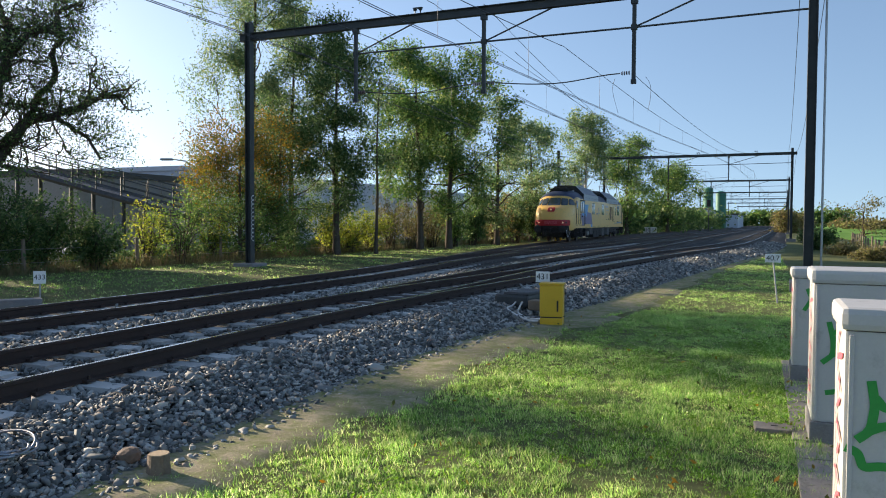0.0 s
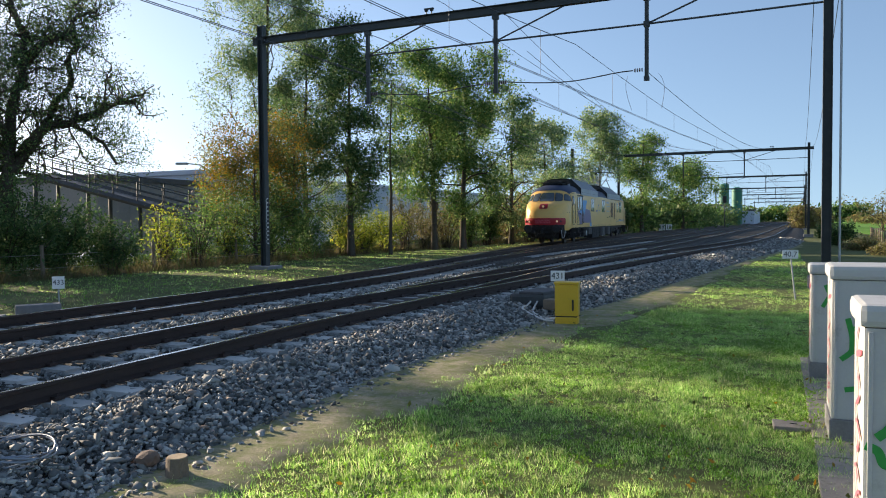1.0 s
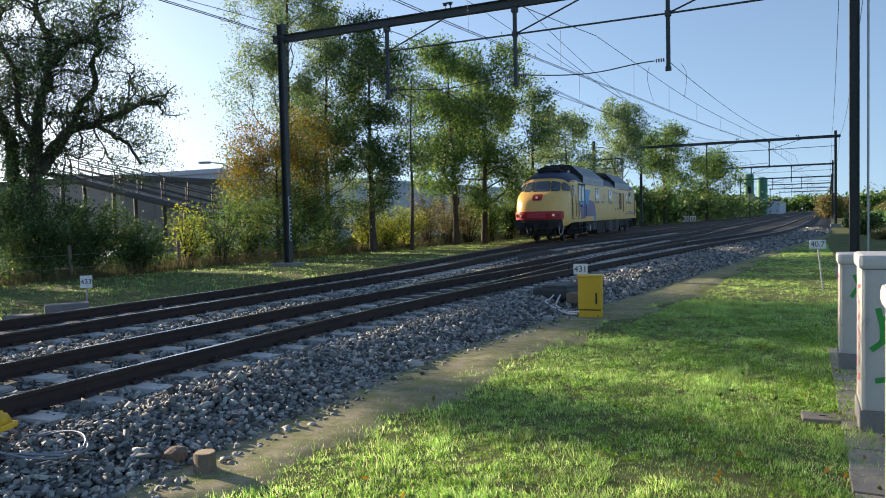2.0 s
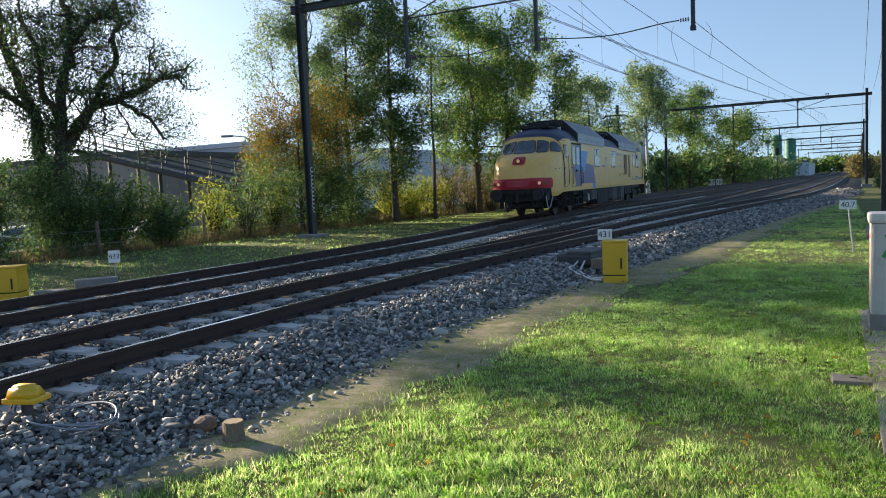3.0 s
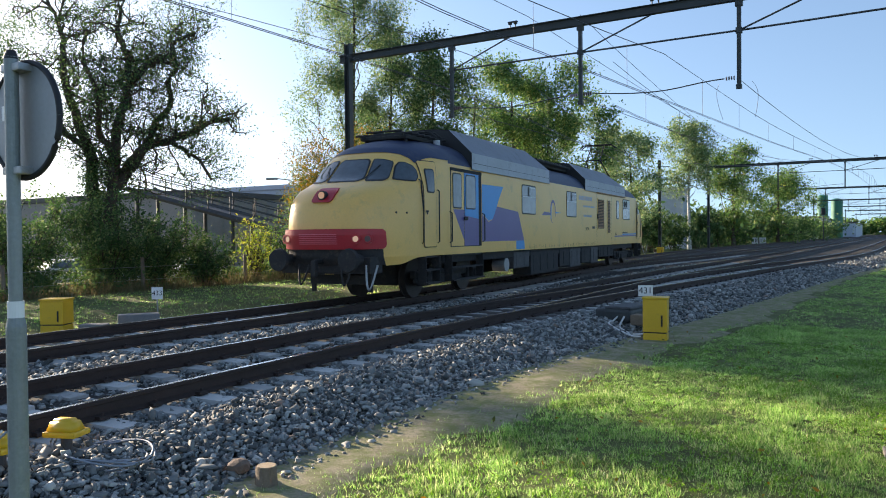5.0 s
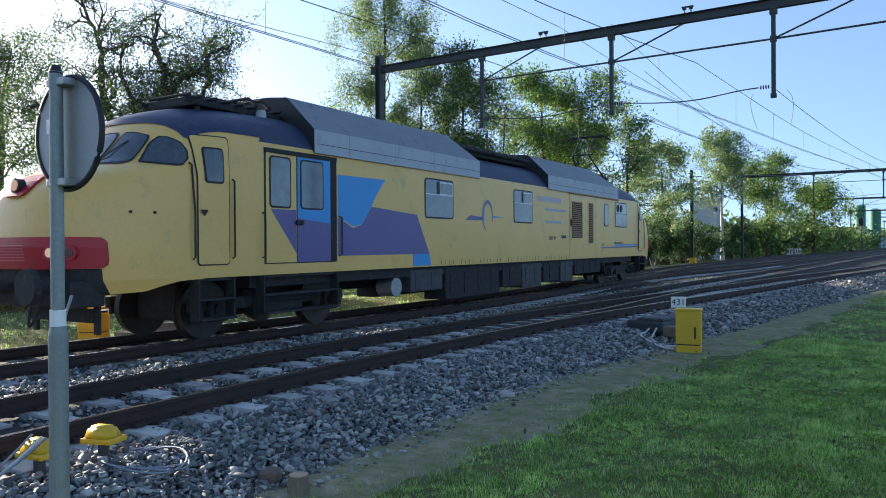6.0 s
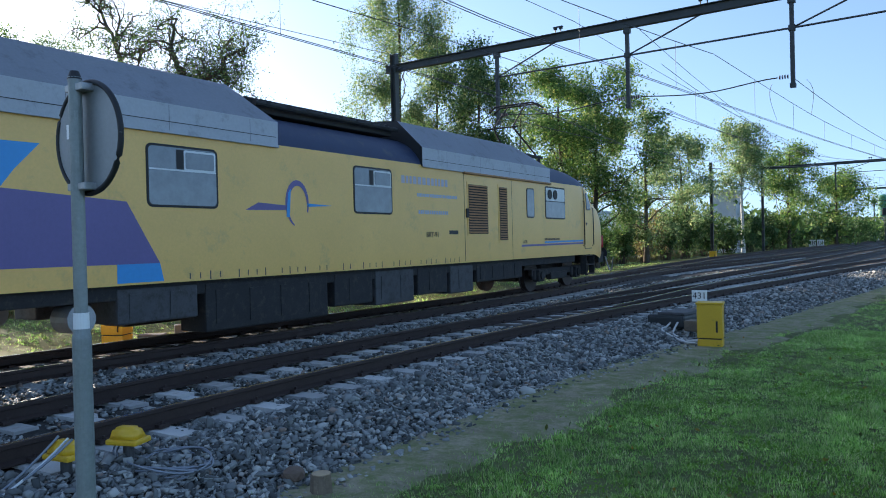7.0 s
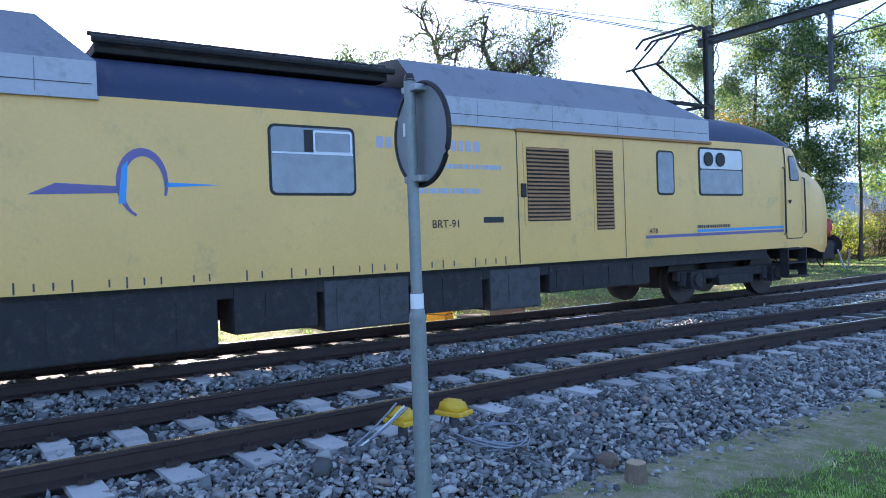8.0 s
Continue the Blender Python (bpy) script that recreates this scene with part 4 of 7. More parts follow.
def build_train():
    tr = empty("locomotive")
    tagged(tr, "yellow electric railcar with red bumper band and grey roof casings", "train")
    body = train_body(tr)
    cab_end(body)
    cab_end(body, rear=True)
    for side in (1, -1):
        # cab doors
        for y0, y1 in ((-0.66, -0.06), (2 * LEN_MID + 0.06, 2 * LEN_MID + 0.66)):
            d = curved_plate("cab_door", body, RUBBER, rounded(y0 - 0.02, y1 + 0.02, 1.20, 3.21, 0.06), 0.012, side, "narrow cab door with one window")
            curved_plate("door_panel", d, YELLOW, rounded(y0, y1, 1.22, 3.19, 0.05), 0.02, side)
            curved_plate("door_window_frame", d, RUBBER, rounded(y0 + 0.12, y1 - 0.1, 2.46, 3.02, 0.06), 0.028, side)
            curved_plate("door_window", d, GLASS, rounded(y0 + 0.15, y1 - 0.13, 2.49, 2.99, 0.05), 0.036, side)
            curved_plate("door_latch", d, RUBBER, rounded(y0 + 0.03, y0 + 0.16, 2.02, 2.05, 0.01), 0.045, side)
            handrail(d, y0 - 0.09, 1.3, 2.75, side, 0.05)
            handrail(d, y1 + 0.09, 1.3, 2.55, side, 0.05)
        # sliding double doors in a recess
        fr = plate("doorway", body, RUBBER, [(0.72, 1.19), (2.6, 1.19), (2.6, 3.14), (0.72, 3.14)], 0.004, side, "double doors in a shallow recess", thick=0.01)
        for y0, y1, m in ((0.76, 1.50, YELLOW), (1.52, 2.42, PURPLE)):
            leaf = plate("door_leaf", fr, m, [(y0, 1.21), (y1, 1.21), (y1, 3.11), (y0, 3.11)], 0.008, side)
            a, b = y0 + 0.07, y1 - (0.14 if y1 < 2 else 0.2)
            plate("door_window_frame", leaf, RUBBER, rounded(a, b, 2.14, 3.02, 0.07), 0.014, side)
            plate("door_window", leaf, PALEGLASS, rounded(a + 0.03, b - 0.03, 2.17, 2.99, 0.06), 0.02, side)
        plate("door_graphic", fr, PURPLE, [(0.86, 2.12), (1.49, 2.12), (1.49, 1.36)], 0.011, side)
        plate("door_graphic", fr, BLUE, [(1.53, 1.98), (2.41, 1.9), (2.41, 3.05), (1.53, 3.05)], 0.011, side)
        plate("door_jamb", fr, UNDER, [(2.42, 1.21), (2.6, 1.21), (2.6, 3.11), (2.42, 3.11)], 0.009, side)
        plate("door_jamb", fr, UNDER, [(0.72, 3.06), (2.6, 3.06), (2.6, 3.14), (0.72, 3.14)], 0.022, side)
        handrail(fr, 0.68, 1.3, 2.05, side)
        handrail(fr, 2.68, 1.3, 2.05, side)
        bm = bmesh.new()
        rod(bm, (side * 1.45, 1.5, 1.9), (side * 1.49, 1.5, 1.9), 0.045, seg=10)
        rod(bm, (side * 1.45, 1.6, 1.9), (side * 1.49, 1.6, 1.9), 0.045, seg=10)
        part("door_handle", bm, RUBBER, fr)
        # livery shapes
        plate("livery_blue", body, BLUE, [(2.64, 2.83), (4.18, 2.84), (3.86, 2.5), (3.68, 2.26), (3.4, 1.92), (3.1, 1.86), (2.64, 2.05)], 0.005, side, "sky-blue livery patch")
        plate("livery_purple", body, PURPLE, [(2.64, 1.30), (5.19, 1.30), (5.87, 1.30), (5.36, 2.16), (3.70, 2.27), (3.36, 1.9), (3.1, 1.83), (2.64, 2.03)], 0.0045, side, "purple livery patch")
        plate("livery_square", body, BLUE, [(5.19, 1.04), (5.93, 1.04), (5.87, 1.30), (5.19, 1.30)], 0.005, side, "small sky-blue square at the sill")
        # windows and service doors
        side_window(body, 5.68, 6.95, 2.10, 3.01, side)
        side_window(body, 10.24, 11.49, 2.10, 3.03, side)
        side_window(body, 17.75, 18.25, 2.14, 2.97, side, sliding=False)
        w = plate("window", body, RUBBER, rounded(18.98, 20.42, 2.13, 3.08, 0.08), 0.008, side, "side window with two round vents", thick=0.01)
        plate("vent_panel", w, ALU, rounded(19.02, 20.38, 2.66, 3.04, 0.05), 0.014, side)
        plate("pane", w, PALEGLASS, rounded(19.02, 20.38, 2.17, 2.64, 0.05), 0.014, side)
        for yy in (19.28, 19.66):
            bm = bmesh.new()
            rod(bm, (side * 1.435, yy, 2.85), (side * 1.465, yy, 2.85), 0.14, seg=16)
            part("round_vent", bm, RUBBER, w)
        for y0, y1, nm in ((14.38, 16.86, "engine_door"),):
            d = plate(nm, body, RUBBER, [(y0, 1.03), (y0 + 0.02, 1.03), (y0 + 0.02, 3.16), (y0, 3.16)], 0.006, side, "louvred service doors")
            plate("door_gap", d, RUBBER, [(y1, 1.03), (y1 + 0.015, 1.03), (y1 + 0.015, 3.16), (y1, 3.16)], 0.006, side)
        for y0, y1, z0, z1 in ((14.58, 15.52, 1.70, 2.90), (16.15, 16.58, 1.53, 2.91)):
            g = plate("louvre_frame", body, YELLOW, [(y0 - 0.06, z0 - 0.06), (y1 + 0.06, z0 - 0.06), (y1 + 0.06, z1 + 0.06), (y0 - 0.06, z1 + 0.06)], 0.01, side, "louvred air intake", thick=0.01)
            plate("louvre_back", g, UNDER, [(y0, z0), (y1, z0), (y1, z1), (y0, z1)], 0.014, side)
            n = int((z1 - z0) / 0.062)
            for i in range(n):
                z = z0 + (i + 0.5) * (z1 - z0) / n
                x0, x1 = side * (SIDE + 0.016), side * (SIDE + 0.034)
                link("slat", [(x0, y0, z + 0.024), (x0, y1, z + 0.024), (x1, y1, z - 0.012), (x1, y0, z - 0.012)], [(0, 1, 2, 3)], LOUVRE, g)
        bm = bmesh.new()
        box(bm, (side * 1.45, 14.5, 2.2), (0.03, 0.1, 0.22), 0.01)
        part("door_handle", bm, RUBBER, body)
        # stripes near the rear
        for y0, z, m in ((17.4, 1.34, PURPLE), (18.9, 1.42, BLUE)):
            plate("livery_stripe", body, m, [(y0, z), (21.85, z + 0.02), (21.85, z + 0.075), (y0, z + 0.055)], 0.005, side)
        # small drain slots along the sill
        slots_at = [(y, 1.09) for y in np.concatenate([np.arange(6.2, 9.5, 0.19), np.arange(9.9, 14.2, 0.2)])]
        for i, (y, z) in enumerate(slots_at):
            if (i * 7) % 5:
                bm = bmesh.new()
                box(bm, (side * 1.4255, y, z), (0.008, 0.02, 0.09 if i % 3 else 0.13))
                part("drain_slot", bm, UNDER_LIGHT, body)
        bm = bmesh.new()
        for y in (-1.75, -1.4):
            rod(bm, (side * (body_x(y, 1.98) - 0.05), y, 1.98), (side * (body_x(y, 1.98) + 0.02), y, 1.98), 0.022, seg=8)
        part("socket", bm, RUBBER, body)
    # lettering and the ribbon emblem
    letters(body, "BRT-91", 12.98, 1.68, 0.17, BLACK, "small black lettering")
    plate("lettering_bar", body, BLACK, [(13.68, 1.69), (14.08, 1.69), (14.08, 1.78), (13.68, 1.78)], 0.005, 1)
    letters(body, "ATB", 17.62, 1.47, 0.13, BLACK)
    for y0, y1, z, h, m in ((11.83, 13.68, 2.86, 0.16, LILAC), (12.4, 14.1, 2.55, 0.07, PALEBLUE), (12.44, 13.7, 2.18, 0.08, PALEBLUE), (18.9, 20.0, 1.53, 0.06, UNDER_LIGHT)):
        yy = y0
        while yy < y1 - 0.05:
            w = random.uniform(0.5, 1.0) * h * 0.9
            plate("lettering_bar", body, m, [(yy, z - h / 2), (yy + w, z - h / 2), (yy + w, z + h / 2), (yy, z + h / 2)], 0.005)
            yy += w + h * 0.3
    ribbon = []
    for a in np.linspace(-20, 250, 24):
        w = 0.03 + 0.07 * math.sin(radians(max(0, min(180, a * 0.7 + 10))))
        c = (8.70 + 0.26 * math.cos(radians(a)), 2.22 + 0.38 * math.sin(radians(a)))
        ribbon.append((c, w, a))
    v, f = [], []
    for c, w, a in ribbon:
        for s in (-0.5, 0.5):
            v.append((SIDE + 0.006, c[0] + s * w * math.cos(radians(a)), c[1] + s * w * math.sin(radians(a))))
    f = [(2 * i, 2 * i + 1, 2 * i + 3, 2 * i + 2) for i in range(len(ribbon) - 1)]
    link("emblem_ring", v, f, PURPLE, body, "purple and blue ribbon emblem")
    plate("emblem_tail", body, PURPLE, [(7.5, 2.10), (7.78, 2.23), (8.42, 2.2), (8.42, 2.12)], 0.006)
    plate("emblem_tail", body, BLUE, [(8.94, 2.19), (9.62, 2.225), (8.94, 2.25)], 0.006)
    plate("emblem_core", body, BLUE, [(8.42, 2.0), (8.47, 2.42), (8.54, 2.5), (8.50, 2.0)], 0.0065)
    # roof: casings, gear between them, pantographs
    hood(body, 1.96, 8.24, 0.0, 0.55)
    hood(body, 12.60, 19.3, 0.0, 1.2)
    for side in (1, -1):
        bm = bmesh.new()
        box(bm, (side * 1.45, 16.85, 3.165), (0.07, 5.0, 0.05), 0.01)
        part("gutter_rail", bm, LOUVRE, body, "rusty rail below the roof casing")
    bm = bmesh.new()
    box(bm, (0, 10.4, 3.95), (1.5, 4.1, 0.14), 0.03)
    for sx in (-0.85, 0.85):
        rod(bm, (sx, 8.3, 4.02), (sx, 12.5, 4.02), 0.05, seg=8)
        rod(bm, (sx * 0.7, 8.3, 4.14), (sx * 0.7, 12.5, 4.14), 0.03, seg=8)
    for yy in np.arange(8.6, 12.5, 0.5):
        rod(bm, (-0.9, yy, 3.98), (0.9, yy, 4.06), 0.03, seg=6)
        box(bm, (0, yy, 4.1), (0.9, 0.16, 0.16), 0.02)
    part("roof_gear", bm, UNDER, body, "dark roof conduits and resistors")
    pantograph(body, 0.9, False)
    pantograph(body, 19.7, True)
    bm = bmesh.new()
    box(bm, (0, 0.95, 3.86), (1.3, 2.0, 0.1), 0.03)
    for yy in np.arange(0.0, 1.9, 0.3):
        rod(bm, (-0.8, yy, 3.94), (0.8, yy, 3.94), 0.03, seg=6)
    part("roof_gear", bm, UNDER, body)
    for x, y in ((0.75, 1.35),):
        bm = bmesh.new()
        rod(bm, (x, y, 3.6), (x, y, 3.9), 0.11, 0.09, seg=12)
        part("roof_vent", bm, HOOD, body)
    # underframe
    bm = bmesh.new()
    box(bm, (0, LEN_MID, 0.92), (2.62, 2 * LEN_MID - 1.0, 0.24), 0.02)
    part("underframe", bm, UNDER, tr)
    for side in (1, -1):
        for y0, y1, z0, m in ((5.25, 6.6, 0.46, UNDER_LIGHT), (6.75, 9.55, 0.2, UNDER), (9.75, 10.9, 0.34, UNDER), (11.0, 12.35, 0.26, UNDER_LIGHT), (12.5, 13.7, 0.36, UNDER), (13.85, 14.9, 0.3, UNDER_LIGHT), (15.1, 17.6, 0.5, UNDER)):
            bm = bmesh.new()
            box(bm, (side * 1.02, (y0 + y1) / 2, (0.95 + z0) / 2), (0.62, y1 - y0, 0.95 - z0), 0.03)
            case = part("equipment_box", bm, m, tr)
            n = max(1, int((y1 - y0) / 0.6))
            for k in range(n):
                bm = bmesh.new()
                box(bm, (side * 1.335, y0 + (k + 0.5) * (y1 - y0) / n, (0.95 + z0) / 2), (0.015, 0.32, (0.95 - z0) * 0.7))
                part("access_panel", bm, m, case)
        bm = bmesh.new()
        rod(bm, (side * 0.9, 4.75, 0.6), (side * 1.3, 4.75, 0.6), 0.2, seg=18)
        part("air_tank", bm, GALV, tr, "pale round air tank")
        for yc, w in ((1.6, 1.9), (-0.35, 0.7), (2 * LEN_MID + 0.35, 0.7)):
            bm = bmesh.new()
            for z, inn in ((0.98, 0.06), (0.68, 0.0), (0.38, -0.04)):
                box(bm, (side * (1.38 - inn), yc, z), (0.26, w, 0.035), 0.006)
            for yy in (-w / 2, w / 2):
                box(bm, (side * 1.4, yc + yy, 0.68), (0.2, 0.03, 0.64))
            part("door_steps", bm, UNDER, tr, "black steel steps below the door")
    bogie(tr, 1.35)
    bogie(tr, 2 * LEN_MID - 1.35)
    return tr


train = build_train()
# ---------------------------------------------------------------- plants
def leaf_cloud(centres, n_each, spread, size, seed, droop=0.0):
    """Small folded leaves scattered round the given points: vertices and faces."""
    r = np.random.default_rng(seed)
    c = np.repeat(centres, n_each, axis=0)
    n = len(c)
    p = c + r.normal(0, 1, (n, 3)) * np.asarray(spread)
    if droop:
        p[:, 2] -= droop * np.abs(r.normal(0, 1, n))
    a = r.normal(0, 1, (n, 3))
    a /= np.linalg.norm(a, axis=1, keepdims=True)
    b = np.cross(a, r.normal(0, 1, (n, 3)))
    b /= np.linalg.norm(b, axis=1, keepdims=True)
    nrm = np.cross(a, b)
    s = (size * r.uniform(0.6, 1.4, n))[:, None]
    v = np.stack([p - a * s, p + b * s * 0.45 + nrm * s * 0.15, p + a * s, p - b * s * 0.45 + nrm * s * 0.15], 1).reshape(-1, 3)
    f = np.arange(n * 4).reshape(-1, 4)
    return v, f


def limbs(base, height, girth, lean, n_limb, limb_len, start, seed, up=0.5, twist=0.12, depth=2, forks=3):
    """Trunk and limbs as tubes, and the points near the twig ends where leaves hang."""
    r = np.random.default_rng(seed)
    pieces, tips = [], []
    k = 9
    t = np.linspace(0, 1, k)
    wob = np.cumsum(r.normal(0, twist * height / k, (k, 2)), axis=0)
    trunk = np.stack([base[0] + lean[0] * t + wob[:, 0] * t, base[1] + lean[1] * t + wob[:, 1] * t, base[2] + height * t], -1)
    rad = girth * (1 - 0.88 * t) + 0.01
    rad[0] *= 1.35
    pieces.append(tube(trunk, rad, 7))

    def grow(p, d, length, r0, level):
        m = 6
        pts = [np.array(p)]
        d = np.array(d, float)
        for _ in range(m - 1):
            d = d + r.normal(0, 0.28, 3) + [0, 0, 0.10 * up]
            d /= np.linalg.norm(d)
            pts.append(pts[-1] + d * length / (m - 1))
        pts = np.array(pts)
        pieces.append(tube(pts, np.linspace(r0, r0 * 0.25, m), 5 if level == 0 else 3))
        if level >= depth:
            tips.extend(pts[2:])
            return
        for _ in range(forks):
            i = r.integers(2, m)
            nd = d + r.normal(0, 0.8, 3)
            grow(pts[i], nd / np.linalg.norm(nd), length * r.uniform(0.4, 0.65), r0 * 0.5, level + 1)
        tips.append(pts[-1])

    for i in range(n_limb):
        h = start + (1 - start) * ((i + r.uniform(0, 1)) / n_limb) ** 0.9
        j = min(k - 2, int(h * (k - 1)))
        p = trunk[j] + (trunk[j + 1] - trunk[j]) * (h * (k - 1) - j)
        a = i * 2.4 + r.uniform(-0.5, 0.5)
        d = np.array([math.cos(a), math.sin(a), up * r.uniform(0.3, 1.3)])
        shape = 0.55 + 0.45 * math.sin(math.pi * min(1, (h - start) / (1 - start) * 0.85 + 0.15))
        grow(p, d / np.linalg.norm(d), limb_len * shape * r.uniform(0.5, 1.4), girth * 0.42 * (1.1 - h), 0)
    tips.append(trunk[-1])
    return pieces, np.array(tips)


def tree(label, x, y, height, girth, n_limb, limb_len, start, seed, leaf, n_leaf, spread=0.35, size=0.09, bark=None, lean=(0, 0), up=0.5, twist=0.05, droop=0.0, name="tree", category="tree", forks=3, z=None, low=None):
    z = float(verge(x, y)) - 0.3 if z is None else z
    t = empty(name, x, y, z)
    tagged(t, label, category, group="trees along the railway")
    pieces, tips = limbs((0, 0, 0), height, girth, lean, n_limb, limb_len, start, seed, up, twist, forks=forks)
    v, f = join(pieces)
    bulk("trunk", v, f, bark or BARK, t)
    n_each = max(1, int(n_leaf / len(tips)))
    v, f = leaf_cloud(tips, n_each, (spread, spread, spread * 0.85), size, seed + 1, droop)
    if low:  # the lower leaves are still green
        q = v.reshape(-1, 4, 3)
        r = np.random.default_rng(seed + 2)
        under = q[:, 0, 2] + r.normal(0, 0.7, len(q)) < low[0]
        for name, sel, m in (("crown", ~under, leaf), ("lower_foliage", under, low[1])):
            k = q[sel].reshape(-1, 3)
            bulk(name, k, np.arange(len(k)).reshape(-1, 4), m, t)
        return t
    bulk("crown", v, f, leaf, t)
    return t


def bush(label, x, y, height, width, seed, leaf, n_leaf, size=0.07, stems=14, name="bush", depth=None, group="bushes along the railway"):
    r = np.random.default_rng(seed)
    z = float(verge(x, y)) - (0.3 if x < -22 else 0.02)
    t = empty(name, x, y, z)
    tagged(t, label, "bush", group=group)
    pieces, tips = [], []
    depth = depth or width * 0.7
    for i in range(stems):
        a = r.uniform(0, 2 * math.pi)
        q = math.sqrt(r.uniform(0, 1))
        end = np.array([math.cos(a) * q * width / 2, math.sin(a) * q * depth / 2, height * r.uniform(0.55, 1.0) * (1 - 0.35 * q * q)])
        mid = end * [0.45, 0.45, 0.6] + r.normal(0, 0.12, 3)
        pts = np.array([[end[0] * 0.2, end[1] * 0.2, 0], mid * 0.6, mid, (mid + end) / 2 + r.normal(0, 0.1, 3), end])
        pieces.append(tube(pts, np.linspace(0.03, 0.008, 5), 3))
        for _ in range(5):
            k = r.integers(1, 5)
            tw = pts[k] + r.normal(0, 0.25, 3) * [width / 3, depth / 3, 0.8]
            tw[2] = max(0.1, tw[2])
            pieces.append(tube(np.array([pts[k], (pts[k] + tw) / 2 + r.normal(0, 0.04, 3), tw]), [0.012, 0.009, 0.005], 3))
            tips.append(tw)
            tips.append((pts[k] + tw) / 2)
        tips.extend(pts[2:])
    v, f = join(pieces)
    bulk("branchwork", v, f, BARK, t)
    tips = np.array(tips)
    v, f = leaf_cloud(tips, max(1, int(n_leaf / len(tips))), (0.15, 0.15, 0.14), size, seed + 1)
    v[:, 2] = np.maximum(v[:, 2], 0.02)
    bulk("foliage", v, f, leaf, t)
    return t


def at_bearing(deg, dist):
    return -dist * math.sin(radians(deg)), dist * math.cos(radians(deg))


def plant(kind, label, deg, dist, *args, **kw):
    x, y = at_bearing(deg, dist)
    return kind(label, x, y, *args, **kw)


# the gnarled tree, the birches and the mixed row beyond the tracks
def gnarled_oak(label, x, y, seed):
    """Forked trunk with a few long crooked boughs; smaller branches fork off along each."""
    r = np.random.default_rng(seed)
    t = empty("tree", x, y, float(verge(x, y)) - 0.3)
    tagged(t, label, "tree", group="trees along the railway")
    u, w = np.array([0.58, 0.81, 0]), np.array([-0.81, 0.58, 0])
    boughs = [  # girth, then sideways, depth and height of each bend
        (0.30, [(0, 0, 0), (0.05, 0, 1.6), (0.15, 0.1, 3.1), (0.75, 0.2, 4.1), (1.45, 0.2, 4.8), (2.1, 0.0, 4.9), (2.8, -0.1, 5.15), (3.5, 0.1, 5.6), (4.4, 0.3, 5.7)]),
        (0.22, [(0.2, 0.1, 3.0), (0.25, 0.0, 4.3), (0.45, -0.2, 5.6), (0.8, -0.2, 6.6), (0.8, 0.1, 7.6), (0.4, 0.3, 8.4), (0.7, 0.4, 9.4)]),
        (0.14, [(1.45, 0.2, 4.8), (1.7, 0.6, 5.6), (2.4, 0.9, 6.3), (2.2, 0.9, 7.0), (2.6, 1.1, 7.6), (2.3, 1.4, 8.5), (2.9, 1.5, 9.2)]),
        (0.27, [(-0.4, 0.3, 0), (-0.5, 0.4, 2.4), (-0.5, 0.5, 4.4), (-1.0, 0.4, 5.6), (-1.4, 0.2, 7.0), (-1.3, 0.0, 8.0), (-1.9, -0.2, 9.2)]),
        (0.14, [(0.8, -0.2, 6.6), (1.4, -0.7, 7.2), (1.9, -0.9, 7.3), (2.5, -1.2, 8.0), (3.1, -1.2, 8.2)]),
        (0.13, [(-0.5, 0.5, 4.4), (-1.4, 1.0, 5.2), (-2.4, 1.2, 5.5), (-3.2, 1.0, 6.2), (-3.9, 1.2, 6.3)]),
        (0.12, [(0.2, 0.0, 4.3), (-0.3, -1.0, 5.2), (-0.2, -2.0, 6.0), (-0.7, -2.7, 6.8), (-0.5, -3.2, 7.6)]),
        (0.12, [(0.45, -0.2, 5.6), (0.9, 1.2, 6.4), (0.5, 2.2, 7.2), (0.9, 3.0, 7.8)]),
        (0.09, [(2.1, 0.0, 4.9), (2.7, -0.4, 4.6), (3.2, -0.5, 4.3), (3.6, -0.7, 3.7)]),
    ]
    pieces, tips = [], []

    def grow(p, d, length, r0, level):
        pts = [np.array(p)]
        for _ in range(5):
            d = d + r.normal(0, 0.38, 3) + [0, 0, 0.04]
            d /= np.linalg.norm(d)
            pts.append(pts[-1] + d * length / 5)
        pieces.append(tube(np.array(pts), np.linspace(r0, r0 * 0.3, 6), 4 if level == 0 else 3))
        if level == 2:
            tips.extend(pts[1:])
            return
        for _ in range(4 if level == 0 else 3):
            nd = d + r.normal(0, 0.8, 3)
            grow(pts[r.integers(1, 6)], nd / np.linalg.norm(nd), length * r.uniform(0.45, 0.7), r0 * 0.55, level + 1)

    for girth, bends in boughs:
        b = np.array(bends, float)
        s = np.linspace(0, len(b) - 1, len(b) * 4)
        c = np.stack([np.interp(s, range(len(b)), b[:, k]) for k in range(3)], -1)
        c[1:-1] = (c[:-2] + 2 * c[1:-1] + c[2:]) / 4
        c[1:] += r.normal(0, 0.035, (len(c) - 1, 3))
        c[:, 2] *= 1.16
        girth = girth * 0.8
        pts = c[:, :1] * u + c[:, 1:2] * w + c[:, 2:] * np.array([0, 0, 1.0])
        pieces.append(tube(pts, np.linspace(girth * 1.25, 0.05, len(pts)), 8))
        for i in range(2, len(pts)):
            if pts[i, 2] < 3.6:
                continue
            for _ in range(1 if r.uniform() < 0.7 else 2):
                d = r.normal(0, 0.8, 3) + (pts[i] - pts[i - 2]) * 0.8 + u * 0.15
                grow(pts[i], d / np.linalg.norm(d), r.uniform(0.9, 1.9), girth * 0.24, 0)
    v, f = join(pieces)
    bulk("trunk", v, f, BARK, t)
    tips = np.array(tips)
